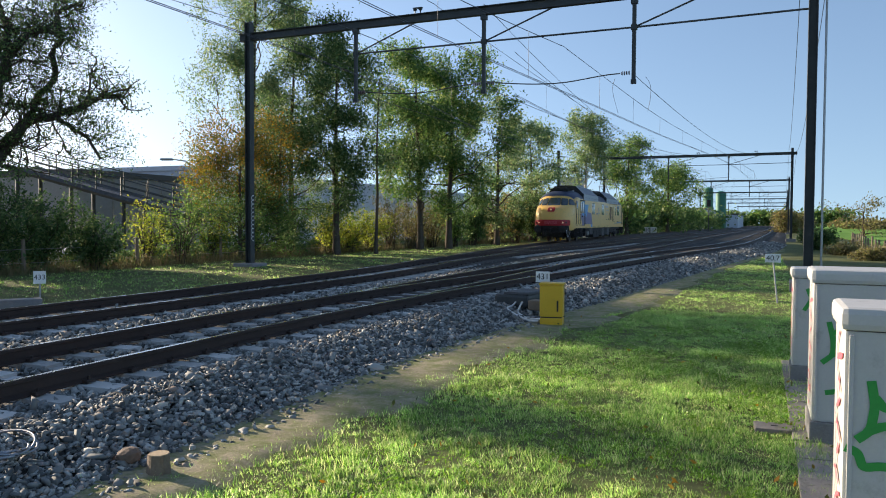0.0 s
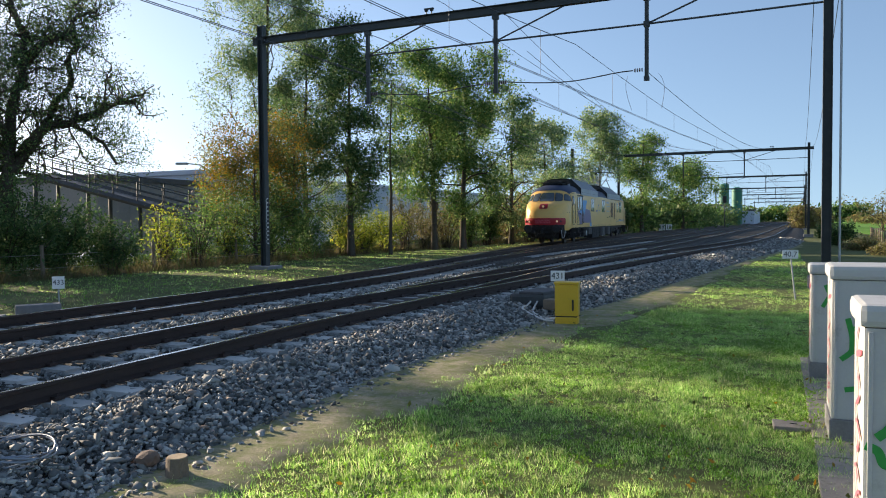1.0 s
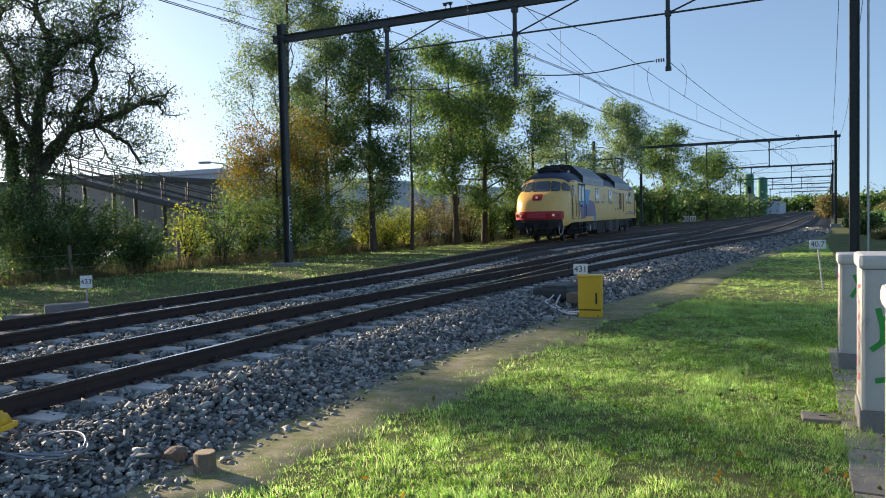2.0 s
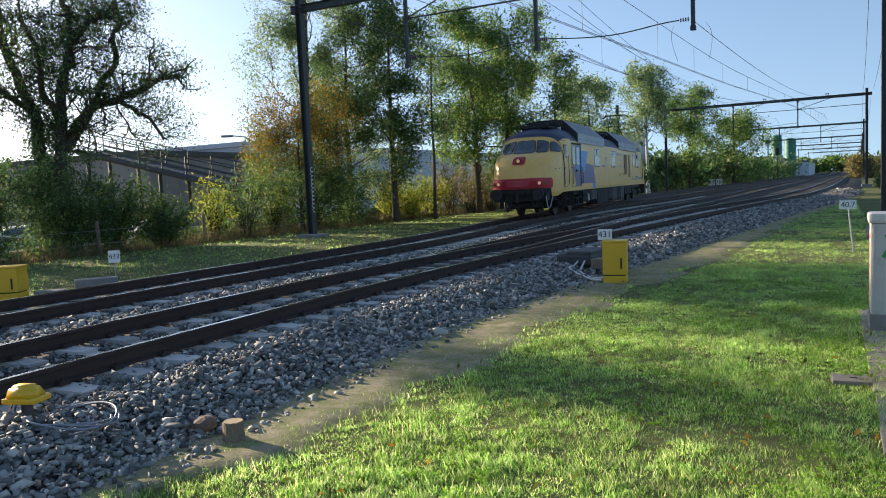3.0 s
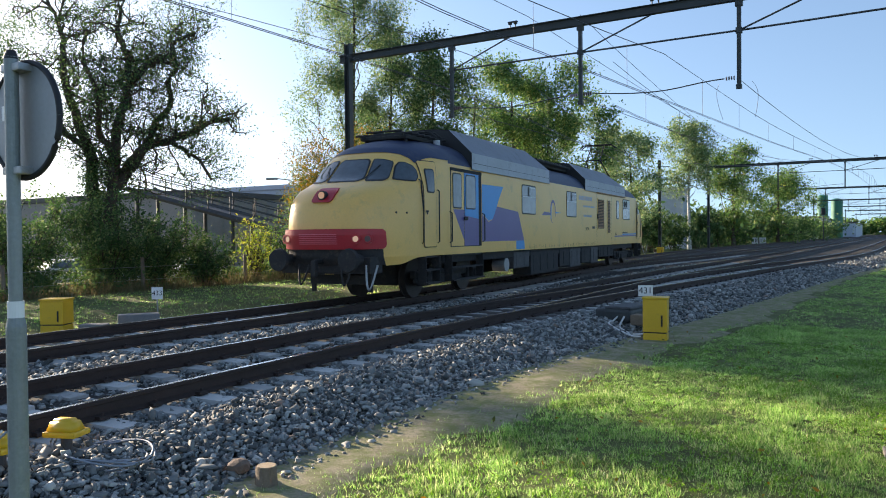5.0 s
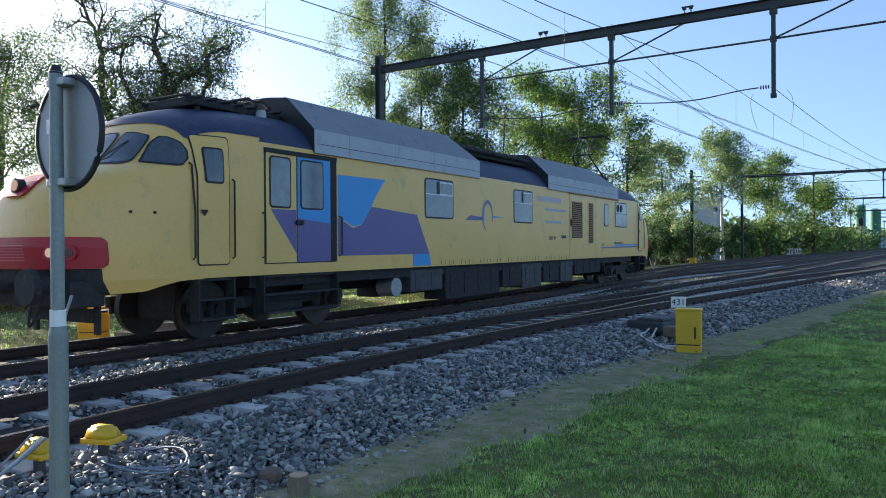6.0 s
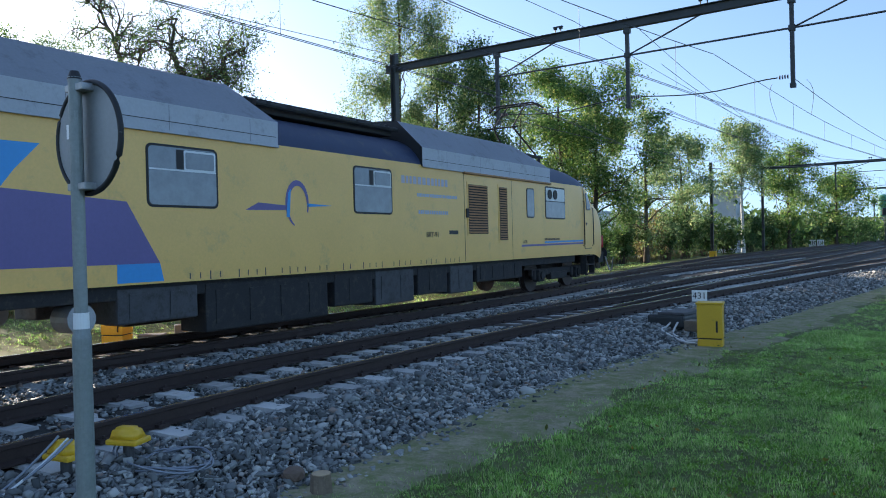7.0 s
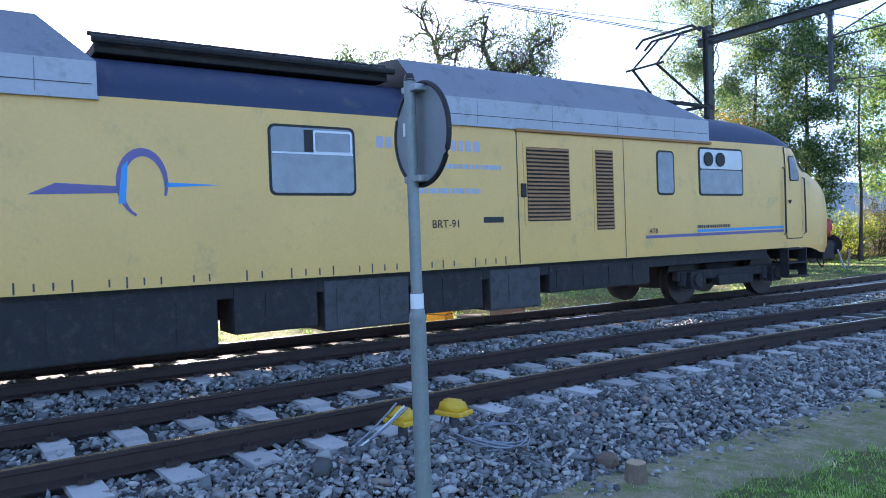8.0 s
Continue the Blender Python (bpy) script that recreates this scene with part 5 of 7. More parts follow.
    v, f = leaf_cloud(tips, max(1, int(52000 / len(tips))), (0.17, 0.17, 0.13), 0.045, seed + 1)
    bulk("crown", v, f, LEAF_DARK, t)
    # ivy up the lower trunks
    hz = r.uniform(0.3, 4.6, 260)
    stem = np.where(r.uniform(0, 1, 260) < 0.45, -0.45, 0.1)
    c = np.outer(stem, u) + np.outer(np.full(260, 0.2), w) + np.outer(hz, [0, 0, 1.0])
    v, f = leaf_cloud(c, 30, (0.2, 0.2, 0.2), 0.055, seed + 2)
    bulk("ivy", v, f, LEAF_DARK, t)
    return t


plant(gnarled_oak, "large gnarled oak with twisting limbs and thin dark foliage", 54.8, 30, 11)
plant(tree, "tall tangled oak with sparse dark leaves", 63.6, 46, 12.6, 0.28, 16, 3.4, 0.40, 12, LEAF_DARK, 36000, spread=0.38, size=0.065, up=0.6, twist=0.14, forks=4)
plant(tree, "small ivy-covered tree in the thicket", 66.0, 27, 7.6, 0.16, 10, 1.1, 0.5, 32, LEAF_DARK, 7000, spread=0.25, size=0.06, up=0.6)
plant(tree, "tall silver birch with drooping pale green twigs", 37.6, 41, 15.8, 0.2, 24, 3.3, 0.20, 13, LEAF_BIRCH, 44000, spread=0.27, size=0.062, bark=BARK, up=0.9, droop=0.45)
plant(tree, "grey-green tree standing beside the birch", 34.6, 42, 12.4, 0.17, 22, 2.6, 0.2, 14, LEAF_BIRCH, 24000, spread=0.24, size=0.07, up=0.8, forks=2)
plant(tree, "dark green tree with a straight bare lower trunk", 31.3, 39, 11.0, 0.18, 26, 2.3, 0.22, 15, LEAF_DARK, 30000, spread=0.35, size=0.075, up=0.6, forks=2)
plant(tree, "slender young birch with few leaves", 28.3, 40, 9.6, 0.09, 14, 1.6, 0.35, 16, LEAF_BIRCH, 2600, spread=0.2, size=0.055, bark=BARK, up=0.9, twist=0.07)
plant(tree, "broad green oak with a dark trunk", 24.9, 46, 11.4, 0.2, 26, 3.0, 0.22, 17, LEAF_MID, 30000, spread=0.38, size=0.088, up=0.5, forks=2)
plant(tree, "green oak standing close to its neighbour", 22.7, 47, 10.9, 0.21, 26, 3.0, 0.22, 18, LEAF_MID, 30000, spread=0.38, size=0.088, up=0.5, forks=2)
plant(tree, "thin-crowned oak with yellowing leaves", 19.0, 55, 9.4, 0.2, 22, 2.9, 0.18, 19, LEAF_BIRCH, 13000, spread=0.27, size=0.095, up=0.6, forks=2)
plant(tree, "yellow-green maple beside the track", 16.4, 66, 9.4, 0.2, 18, 3.2, 0.14, 20, LEAF_BIRCH, 14000, spread=0.4, size=0.11)
plant(tree, "tall birch with a white trunk", 12.3, 84, 13.0, 0.2, 20, 2.8, 0.4, 21, LEAF_BIRCH, 14000, spread=0.36, size=0.12, bark=BIRCH, up=0.9, droop=0.4)
plant(tree, "dark green roadside oak", 9.3, 98, 11.8, 0.26, 20, 3.4, 0.15, 22, LEAF_MID, 15000, spread=0.5, size=0.14)
plant(tree, "round green tree further along the line", 6.4, 125, 10.4, 0.26, 20, 3.8, 0.12, 23, LEAF_MID, 13000, spread=0.6, size=0.17)
plant(tree, "hornbeam turning orange over green lower leaves", 38.4, 35, 5.2, 0.1, 36, 2.5, 0.05, 24, LEAF_ORANGE, 36000, spread=0.26, size=0.052, up=0.55, low=(3.3, LEAF_MID))
plant(tree, "leafy green alder behind the hornbeam", 35.6, 37, 6.6, 0.11, 18, 2.2, 0.1, 25, LEAF_DARK, 15000, spread=0.3, size=0.065, up=0.8)

shrubs = [  # bearing, distance, height, width, leaf, count
    (60.5, 27, 4.2, 4.6, LEAF_DARK, 8000), (55.0, 28, 4.3, 4.2, LEAF_DARK, 9000), (51.6, 29, 3.3, 3.0, LEAF_DARK, 7000), (66, 27, 4.4, 4.5, LEAF_DARK, 7000), (72, 28, 4.0, 5, LEAF_MID, 6000),
    (48.4, 29, 2.2, 2.6, LEAF_DARK, 5000), (44.8, 31, 2.5, 2.6, LEAF_YELLOW, 2600), (42.6, 32, 3.0, 2.6, LEAF_MID, 3200), (79, 27, 3.6, 5, LEAF_MID, 6000), (87, 26, 3.4, 5, LEAF_MID, 6000), (96, 26, 3.4, 5, LEAF_MID, 5000),
    (40.6, 34, 3.2, 2.6, LEAF_YELLOW, 3000), (37.6, 36, 3.6, 3.2, LEAF_MID, 6500), (35.0, 38, 3.0, 2.8, LEAF_DARK, 5000),
    (31.9, 40, 2.6, 2.4, LEAF_YELLOW, 5000), (30.3, 41, 2.3, 2.2, LEAF_YELLOW, 5000), (28.8, 43, 2.4, 2.4, LEAF_YELLOW, 4500), (27.2, 45, 3.4, 2.6, LEAF_BROWN, 4000), (25.6, 47, 3.3, 3.0, LEAF_BROWN, 4500),
    (24.0, 49, 3.2, 3.0, LEAF_BROWN, 4500), (22.3, 51, 3.4, 3.0, LEAF_MID, 5000), (20.8, 54, 3.4, 3.2, LEAF_DARK, 5000), (19.2, 57, 3.6, 3.4, LEAF_BROWN, 5000), (17.6, 61, 4.0, 3.6, LEAF_DARK, 5500),
    (16.2, 66, 4.2, 3.8, LEAF_DARK, 5500), (14.8, 72, 4.2, 4.2, LEAF_DARK, 5500), (13.4, 79, 4.0, 4.6, LEAF_DARK, 5500), (12.0, 88, 4.4, 5.0, LEAF_DARK, 5000), (10.6, 98, 4.6, 5.6, LEAF_DARK, 5000),
    (9.2, 110, 4.4, 6.4, LEAF_DARK, 5000), (7.8, 124, 4.4, 7.0, LEAF_DARK, 5000), (6.4, 142, 4.2, 8.0, LEAF_DARK, 5000), (5.0, 165, 4.2, 9.0, LEAF_MID, 5000), (3.7, 200, 4.0, 11.0, LEAF_MID, 5000),
]
for i, (deg, dist, h, w, leaf, n) in enumerate(shrubs):
    kind = {LEAF_DARK: "dark green thicket of bramble and elder", LEAF_YELLOW: "bright yellow-green young shrub in sunlight", LEAF_MID: "green hedgerow shrub beside the tracks", LEAF_BROWN: "half-bare brownish autumn shrub"}[leaf]
    plant(bush, kind, deg, dist, h * (1.15 if deg < 35 else 1.0), w * 1.1, 100 + i, leaf, int(n * (1.3 if deg > 48 else 1.0 if leaf is LEAF_DARK else 0.7)), size=0.055 if dist < 50 else 0.0012 * dist + 0.02, stems=24)


def tall_grass(name, label, xs, ys, n, hmin, hmax, width, mat, seed, lean=0.35, tufts=0.0):
    """Loose upright blades, each one narrow triangle; tufts draws them together into clumps."""
    r = np.random.default_rng(seed)
    x, y = xs(r, n), None
    y = ys(r, n)
    x = x(y) if callable(x) else x
    size = np.ones(n)
    if tufts:
        k = r.integers(0, max(1, n // 30), n)
        near = r.uniform(0, 1, n) < tufts
        x = np.where(near, x[k] + r.normal(0, 0.026, n), x)
        y = np.where(near, y[k] + r.normal(0, 0.026, n), y)
        size = np.where(near, r.uniform(0.6, 1.7, n)[k], 0.7)
    z = np.maximum(verge(x, y), np.where(bed_height(x, y) > 0.02, bed_height(x, y), -1)) - 0.005
    h = r.uniform(hmin, hmax, n) * r.uniform(0.6, 1.0, n) * size
    h = h * (1.0 + 0.45 * np.sin(x * 3.1 + 1.7 * np.sin(y * 2.3)) * np.sin(y * 2.7 + 1.3 * np.sin(x * 4.1)) + 0.35 * np.sin(x * 9.0 + 2 * np.sin(y * 7)) * np.sin(y * 8.3))
    a = r.uniform(0, 2 * np.pi, n)
    d = np.stack([np.cos(a), np.sin(a), 0 * a], -1)
    s = np.stack([-np.sin(a), np.cos(a), 0 * a], -1) * (width * r.uniform(0.6, 1.3, n))[:, None]
    p = np.stack([x, y, z], -1)
    up = np.array([0, 0, 1.0])
    k = (lean * r.uniform(0.2, 1.4, n) * h)[:, None]
    e = p + up * (h * 0.95)[:, None] + d * k
    v = np.stack([p - s, p + s, e], 1).reshape(-1, 3)
    f = np.arange(3 * n).reshape(-1, 3)
    ob = bulk(name, v, f, mat)
    return tagged(ob, label, "grass", kind="stuff")


def lawn_x(r, n):
    u = r.uniform(0, 1, n) ** 0.85
    ragged = r.normal(0, 0.10, n)
    return lambda y: (foot(y) + (ragged + 0.16 * np.sin(y * 3.1) * np.sin(y * 7.3 + 1)) * (y < 14) + np.interp(y, [-8, 3.5, 5.5, 8, 12, 18, 30, 60], [0.3, 0.35, 0.98, 1.07, 1.15, 1.05, 0.4, 0.15])) * (1 - u) + 1.0 * u + np.where(u < 0.04, -0.25, 0)


tall_grass("lawn_grass", "short mown lawn with fine blades", lawn_x, lambda r, n: 2.4 + 14 * r.uniform(0, 1, n) ** 1.45, 430000, 0.018, 0.055, 0.0042, BLADE, 5, 0.8, 0.7)
tall_grass("lawn_grass_behind", "mown lawn by the cabinets", lawn_x, lambda r, n: 2.4 - 9 * r.uniform(0, 1, n), 30000, 0.02, 0.062, 0.006, BLADE, 7, 0.8)
tall_grass("lawn_grass_far", "mown lawn further along the track", lawn_x, lambda r, n: 14 + 34 * r.uniform(0, 1, n) ** 1.3, 90000, 0.02, 0.055, 0.007, BLADE, 6, 0.8, 0.4)
tall_grass("verge_grass", "green verge grass beyond the tracks", lambda r, n: (lambda y: FAR(y) - 2.9 - r.uniform(0, 1, n) * 7.5), lambda r, n: 4 + 50 * r.uniform(0, 1, n) ** 1.2, 60000, 0.03, 0.08, 0.008, BLADE, 8, 0.8, 0.4)
tall_grass("reed_grass", "tall dry grass along the thicket", lambda r, n: (lambda y: -20.6 - r.uniform(0, 1, n) * 2.2 + 0.03 * (y - 20)), lambda r, n: 6 + 70 * r.uniform(0, 1, n) ** 1.1, 22000, 0.25, 0.75, 0.009, DRY, 9, 0.5)
# ---------------------------------------------------------------- buildings and distance
def hall(name, label, x0, x1, y0, y1, h, wall_mat, roof_mat, panels=0, base=-0.6):
    b = empty(name, (x0 + x1) / 2, (y0 + y1) / 2, base)
    tagged(b, label, "building")
    w, d = x1 - x0, y1 - y0
    bm = bmesh.new()
    for sx in (-1, 1):
        box(bm, (sx * (w / 2 - 0.15), 0, h / 2), (0.3, d, h))
    for sy in (-1, 1):
        box(bm, (0, sy * (d / 2 - 0.15), h / 2), (w - 0.6, 0.3, h))
    wl = part("wall", bm, wall_mat, b)
    bm = bmesh.new()
    box(bm, (0, 0, h + 0.2), (w + 0.3, d + 0.3, 0.4), 0.05)
    part("roof", bm, roof_mat, b)
    for i in range(panels):
        bm = bmesh.new()
        y = -d / 2 + (i + 0.5) * d / panels
        box(bm, (w / 2 + 0.02, y + d / panels / 2 - 0.05, h / 2), (0.06, 0.08, h))
        part("cladding_rib", bm, wall_mat, wl)
    return b


hall("warehouse", "pale blue-grey metal warehouse behind the trees", -78, -42, 46, 140, 6.4, WAREHOUSE, WAREHOUSE, 24)
hall("industrial_hall", "low brown-grey industrial hall behind the thicket", -98, -39.5, 34, 45.5, 5.3, HALLWALL, DARKROOF, 8)
hall("trackside_shed", "long white shed beside the distant tracks", -30, -13, 195, 300, 5.8, PALEWALL, DARKROOF, 10)
hall("distant_depot", "pale depot building far along the line", -16, -7, 255, 330, 5.0, WAREHOUSE, DARKROOF, 6)
hall("roadside_kiosk", "blue-grey kiosk half hidden by trees", -21.5, -19, 84, 87, 7.2, WAREHOUSE, WAREHOUSE)

for x, y, h, r in ((-14.2, 226, 11.6, 1.35), (-10.9, 229, 10.6, 1.45)):
    s = empty("storage_silo", x, y)
    tagged(s, "tall dark green storage silo", "silo", group="green silos")
    bm = bmesh.new()
    rod(bm, (0, 0, 0), (0, 0, h), r, seg=24)
    part("shell", bm, TANKGREEN, s, smooth=False)
    bm = bmesh.new()
    rod(bm, (0, 0, h), (0, 0, h + 0.4), r * 1.02, r * 0.3, seg=24)
    part("cap", bm, TANKGREEN, s)
    for z in np.linspace(1.5, h - 1, 4):
        bm = bmesh.new()
        rod(bm, (0, 0, z), (0, 0, z + 0.12), r * 1.02, seg=24)
        part("band", bm, TANKGREEN, s)

# the footbridge ramp left of the hall
ramp = empty("footbridge_ramp", 0, 0, 0)
tagged(ramp, "steel footbridge ramp with railings climbing over the yard", "footbridge")
ra, rb = Vector((-37.5, 28.6, 4.75)), Vector((-24.2, 28.6, 1.85))
bm = bmesh.new()
v0 = [ra, rb]
for dy in (-0.9, 0.9):
    rod(bm, ra + Vector((0, dy, 0)), rb + Vector((0, dy, 0)), 0.16, seg=4)
part("girder", bm, UNDER_LIGHT, ramp)
mid, d = (ra + rb) / 2, (rb - ra)
bm = bmesh.new()
box(bm, (0, 0, 0), (d.length, 1.8, 0.1), 0, Matrix.Translation(mid) @ Matrix.Rotation(math.atan2(-d.z, d.x), 4, "Y"))
part("deck", bm, UNDER_LIGHT, ramp)
for dy in (-0.9, 0.9):
    for up in (0.35, 0.7, 1.1):
        bm = bmesh.new()
        rod(bm, ra + Vector((0, dy, up)), rb + Vector((0, dy, up)), 0.03, seg=6)
        part("handrail", bm, STEEL, ramp)
    for k in np.linspace(0, 1, 9):
        p = ra + d * float(k) + Vector((0, dy, 0))
        bm = bmesh.new()
        rod(bm, p, p + Vector((0, 0, 1.12)), 0.035, seg=6)
        part("baluster", bm, STEEL, ramp)
for k in (0.05, 0.35, 0.62):
    p = ra + d * k
    bm = bmesh.new()
    for dy in (-0.7, 0.7):
        rod(bm, (p.x, p.y + dy, -0.6), (p.x, p.y + dy, p.z), 0.1, seg=8)
    part("support", bm, UNDER_LIGHT, ramp)

lamp = empty("street_lamp", -36.2, 41.0, -0.5)
tagged(lamp, "grey street lamp with a curved arm", "street lamp")
v, f = tube([(0, 0, 0), (0, 0, 3), (0, 0, 5.6), (-0.15, -0.1, 6.15), (-0.7, -0.3, 6.5), (-1.5, -0.6, 6.62)], [0.09, 0.07, 0.055, 0.05, 0.045, 0.04], 8)
bulk("pole", v, f, GALV, lamp)
bm = bmesh.new()
box(bm, (0, 0, 0), (0.85, 0.3, 0.16), 0.06, Matrix.Translation((-1.95, -0.75, 6.62)) @ Matrix.Rotation(radians(20), 4, "Z"))
part("lamp_head", bm, GALV, lamp)


def car(label, x, y, rz, paint):
    c = empty("parked_car", x, y, -0.5, rz)
    tagged(c, label, "car", group="parked cars")
    prof = [(-2.1, 0.3), (-2.15, 0.62), (-1.95, 0.85), (-1.2, 0.92), (-0.65, 1.38), (0.75, 1.42), (1.45, 0.98), (2.05, 0.86), (2.15, 0.55), (2.1, 0.3)]
    n = len(prof)
    v = [(a, s * (0.86 - 0.16 * max(0, b - 0.9) / 0.5), b) for s in (-1, 1) for a, b in prof]
    f = [(i, (i + 1) % n, n + (i + 1) % n, n + i) for i in range(n)] + [tuple(range(n))[::-1], tuple(range(n, 2 * n))]
    link("body", v, f, paint, c)
    for s in (-1, 1):
        link("side_glass", [(-1.0, s * 0.84, 0.95), (1.25, s * 0.84, 0.97), (0.72, s * 0.735, 1.35), (-0.6, s * 0.735, 1.32)], [(0, 1, 2, 3)], GLASS, c)
        for a in (-1.3, 1.3):
            bm = bmesh.new()
            rod(bm, (a, s * 0.72, 0.32), (a, s * 0.9, 0.32), 0.32, seg=18)
            part("wheel", bm, RUBBER, c)
    return c


for label, deg, dist, rz, paint in (("dark blue parked car behind the hedge", 31.9, 50, 20, CARBLUE), ("silver parked car behind the hedge", 48.8, 40, 70, CARSILVER), ("silver parked car in the yard", 53.5, 42, 60, CARSILVER), ("dark parked car in the yard", 29.6, 56, 15, CARBLUE), ("white parked car under the trees", 57.5, 41, 75, PALEWALL)):
    x, y = at_bearing(deg, dist)
    car(label, x, y, rz, paint)

# far woods closing the view
def far_wood(name, label, x0, y0, x1, y1, n, h, leaf, seed, size=0.6, loose=3.0):
    r = np.random.default_rng(seed)
    t = r.uniform(0, 1, n)
    top = h * (0.65 + 0.35 * np.sin(t * 37 + seed) * np.sin(t * 13 + 1.0))
    c = np.stack([x0 + (x1 - x0) * t + r.normal(0, loose, n), y0 + (y1 - y0) * t + r.normal(0, loose, n), top * np.sqrt(r.uniform(0, 1, n))], -1)
    v, f = leaf_cloud(c, 6, (0.47 * loose, 0.47 * loose, 0.27 * loose), size, seed)
    v[:, 2] = np.maximum(v[:, 2], -0.3)
    ob = bulk(name, v, f, leaf)
    return tagged(ob, label, "woods", kind="stuff")


far_wood("far_woods", "distant autumn tree line behind the pasture", 24, 270, 260, 330, 2600, 5.0, LEAF_BROWN, 41, 0.8)
far_wood("far_woods_line", "distant trees along the end of the railway", -60, 430, 40, 420, 1400, 10, LEAF_MID, 42, 1.0)
# the woods' shade is put into the colour: the darker leaf material
far_wood("yard_woods", "dense trees between the yard and the tracks", -24, 85, -14, 190, 2400, 5.5, LEAF_DARK, 43, 0.35)
far_wood("yard_hedge", "dark hedge closing the yard", -25, 52, -24.5, 84, 1800, 2.4, LEAF_DARK, 44, 0.12)
far_wood("bramble_edge", "dark low brambles along the thicket's foot", -22.0, 8, -22.6, 44, 2200, 1.2, LEAF_DARK, 45, 0.07, 0.3)
plant(tree, "spreading half-bare tree on the pasture", -6.3, 112, 3.9, 0.22, 12, 3.0, 0.08, 51, LEAF_BROWN, 1700, spread=0.4, size=0.13, up=0.5, twist=0.1)
plant(tree, "brown oak at the pasture's edge", -1.6, 150, 3.0, 0.2, 14, 1.3, 0.1, 52, LEAF_BROWN, 7000, spread=0.7, size=0.22)
plant(tree, "brown oak beside its twin", -2.6, 160, 2.6, 0.2, 14, 1.3, 0.1, 53, LEAF_BROWN, 7000, spread=0.7, size=0.22)
plant(bush, "dark bramble bush by the lineside fence", -3.6, 58, 1.7, 2.6, 54, LEAF_DARK, 4000, size=0.09, stems=16)
plant(bush, "brownish bramble beside the fence", -5.2, 50, 0.6, 2.4, 55, LEAF_BROWN, 4000, size=0.07, stems=14)
plant(bush, "brownish bramble further along the fence", -7.2, 44, 0.45, 2.6, 56, LEAF_BROWN, 4000, size=0.06, stems=14)

# wooden fences
def fence(label, pts, h=1.1):
    fc = empty("post_fence", pts[0][0], pts[0][1], 0)
    tagged(fc, label, "fence", group="post and wire fences")
    for x, y in pts:
        z = float(verge(x, y)) - (0.3 if x < -22 else 0)
        bm = bmesh.new()
        rod(bm, (x - pts[0][0], y - pts[0][1], z - 0.1), (x - pts[0][0] + random.uniform(-0.04, 0.04), y - pts[0][1] + random.uniform(-0.04, 0.04), z + h * random.uniform(0.9, 1.08)), 0.07, 0.06, seg=8)
        part("post", bm, WOOD, fc)
    for k in (0.45, 0.85):
        wire("strand", [(x - pts[0][0], y - pts[0][1], h * k) for x, y in pts], 0.006, GALV, fc)


fence("weathered wooden post fence along the thicket", [(-21.6 + 0.02 * (y - 20), y) for y in np.arange(12, 70, 4.6)])
fence("dark wooden post fence beside the pasture", [(5.6 + 0.06 * (y - 40), y) for y in np.arange(38, 84, 3.2)], 1.0)

# ---------------------------------------------------------------- lineside things
def ribbon(pts, half, normal):
    """A flat painted stroke, lifted a hair more along its way so that crossings stay clean."""
    p, nrm = np.array(pts, float), np.array(normal, float)
    side = np.cross(np.gradient(p, axis=0), nrm)
    side /= np.linalg.norm(side, axis=1, keepdims=True)
    lift = nrm * np.linspace(0, 0.003, len(p))[:, None]
    v = np.concatenate([p + side * half + lift, p - side * half + lift])
    k = len(p)
    i = np.arange(k - 1)
    return v, np.stack([i, i + 1, i + k + 1, i + k], -1)


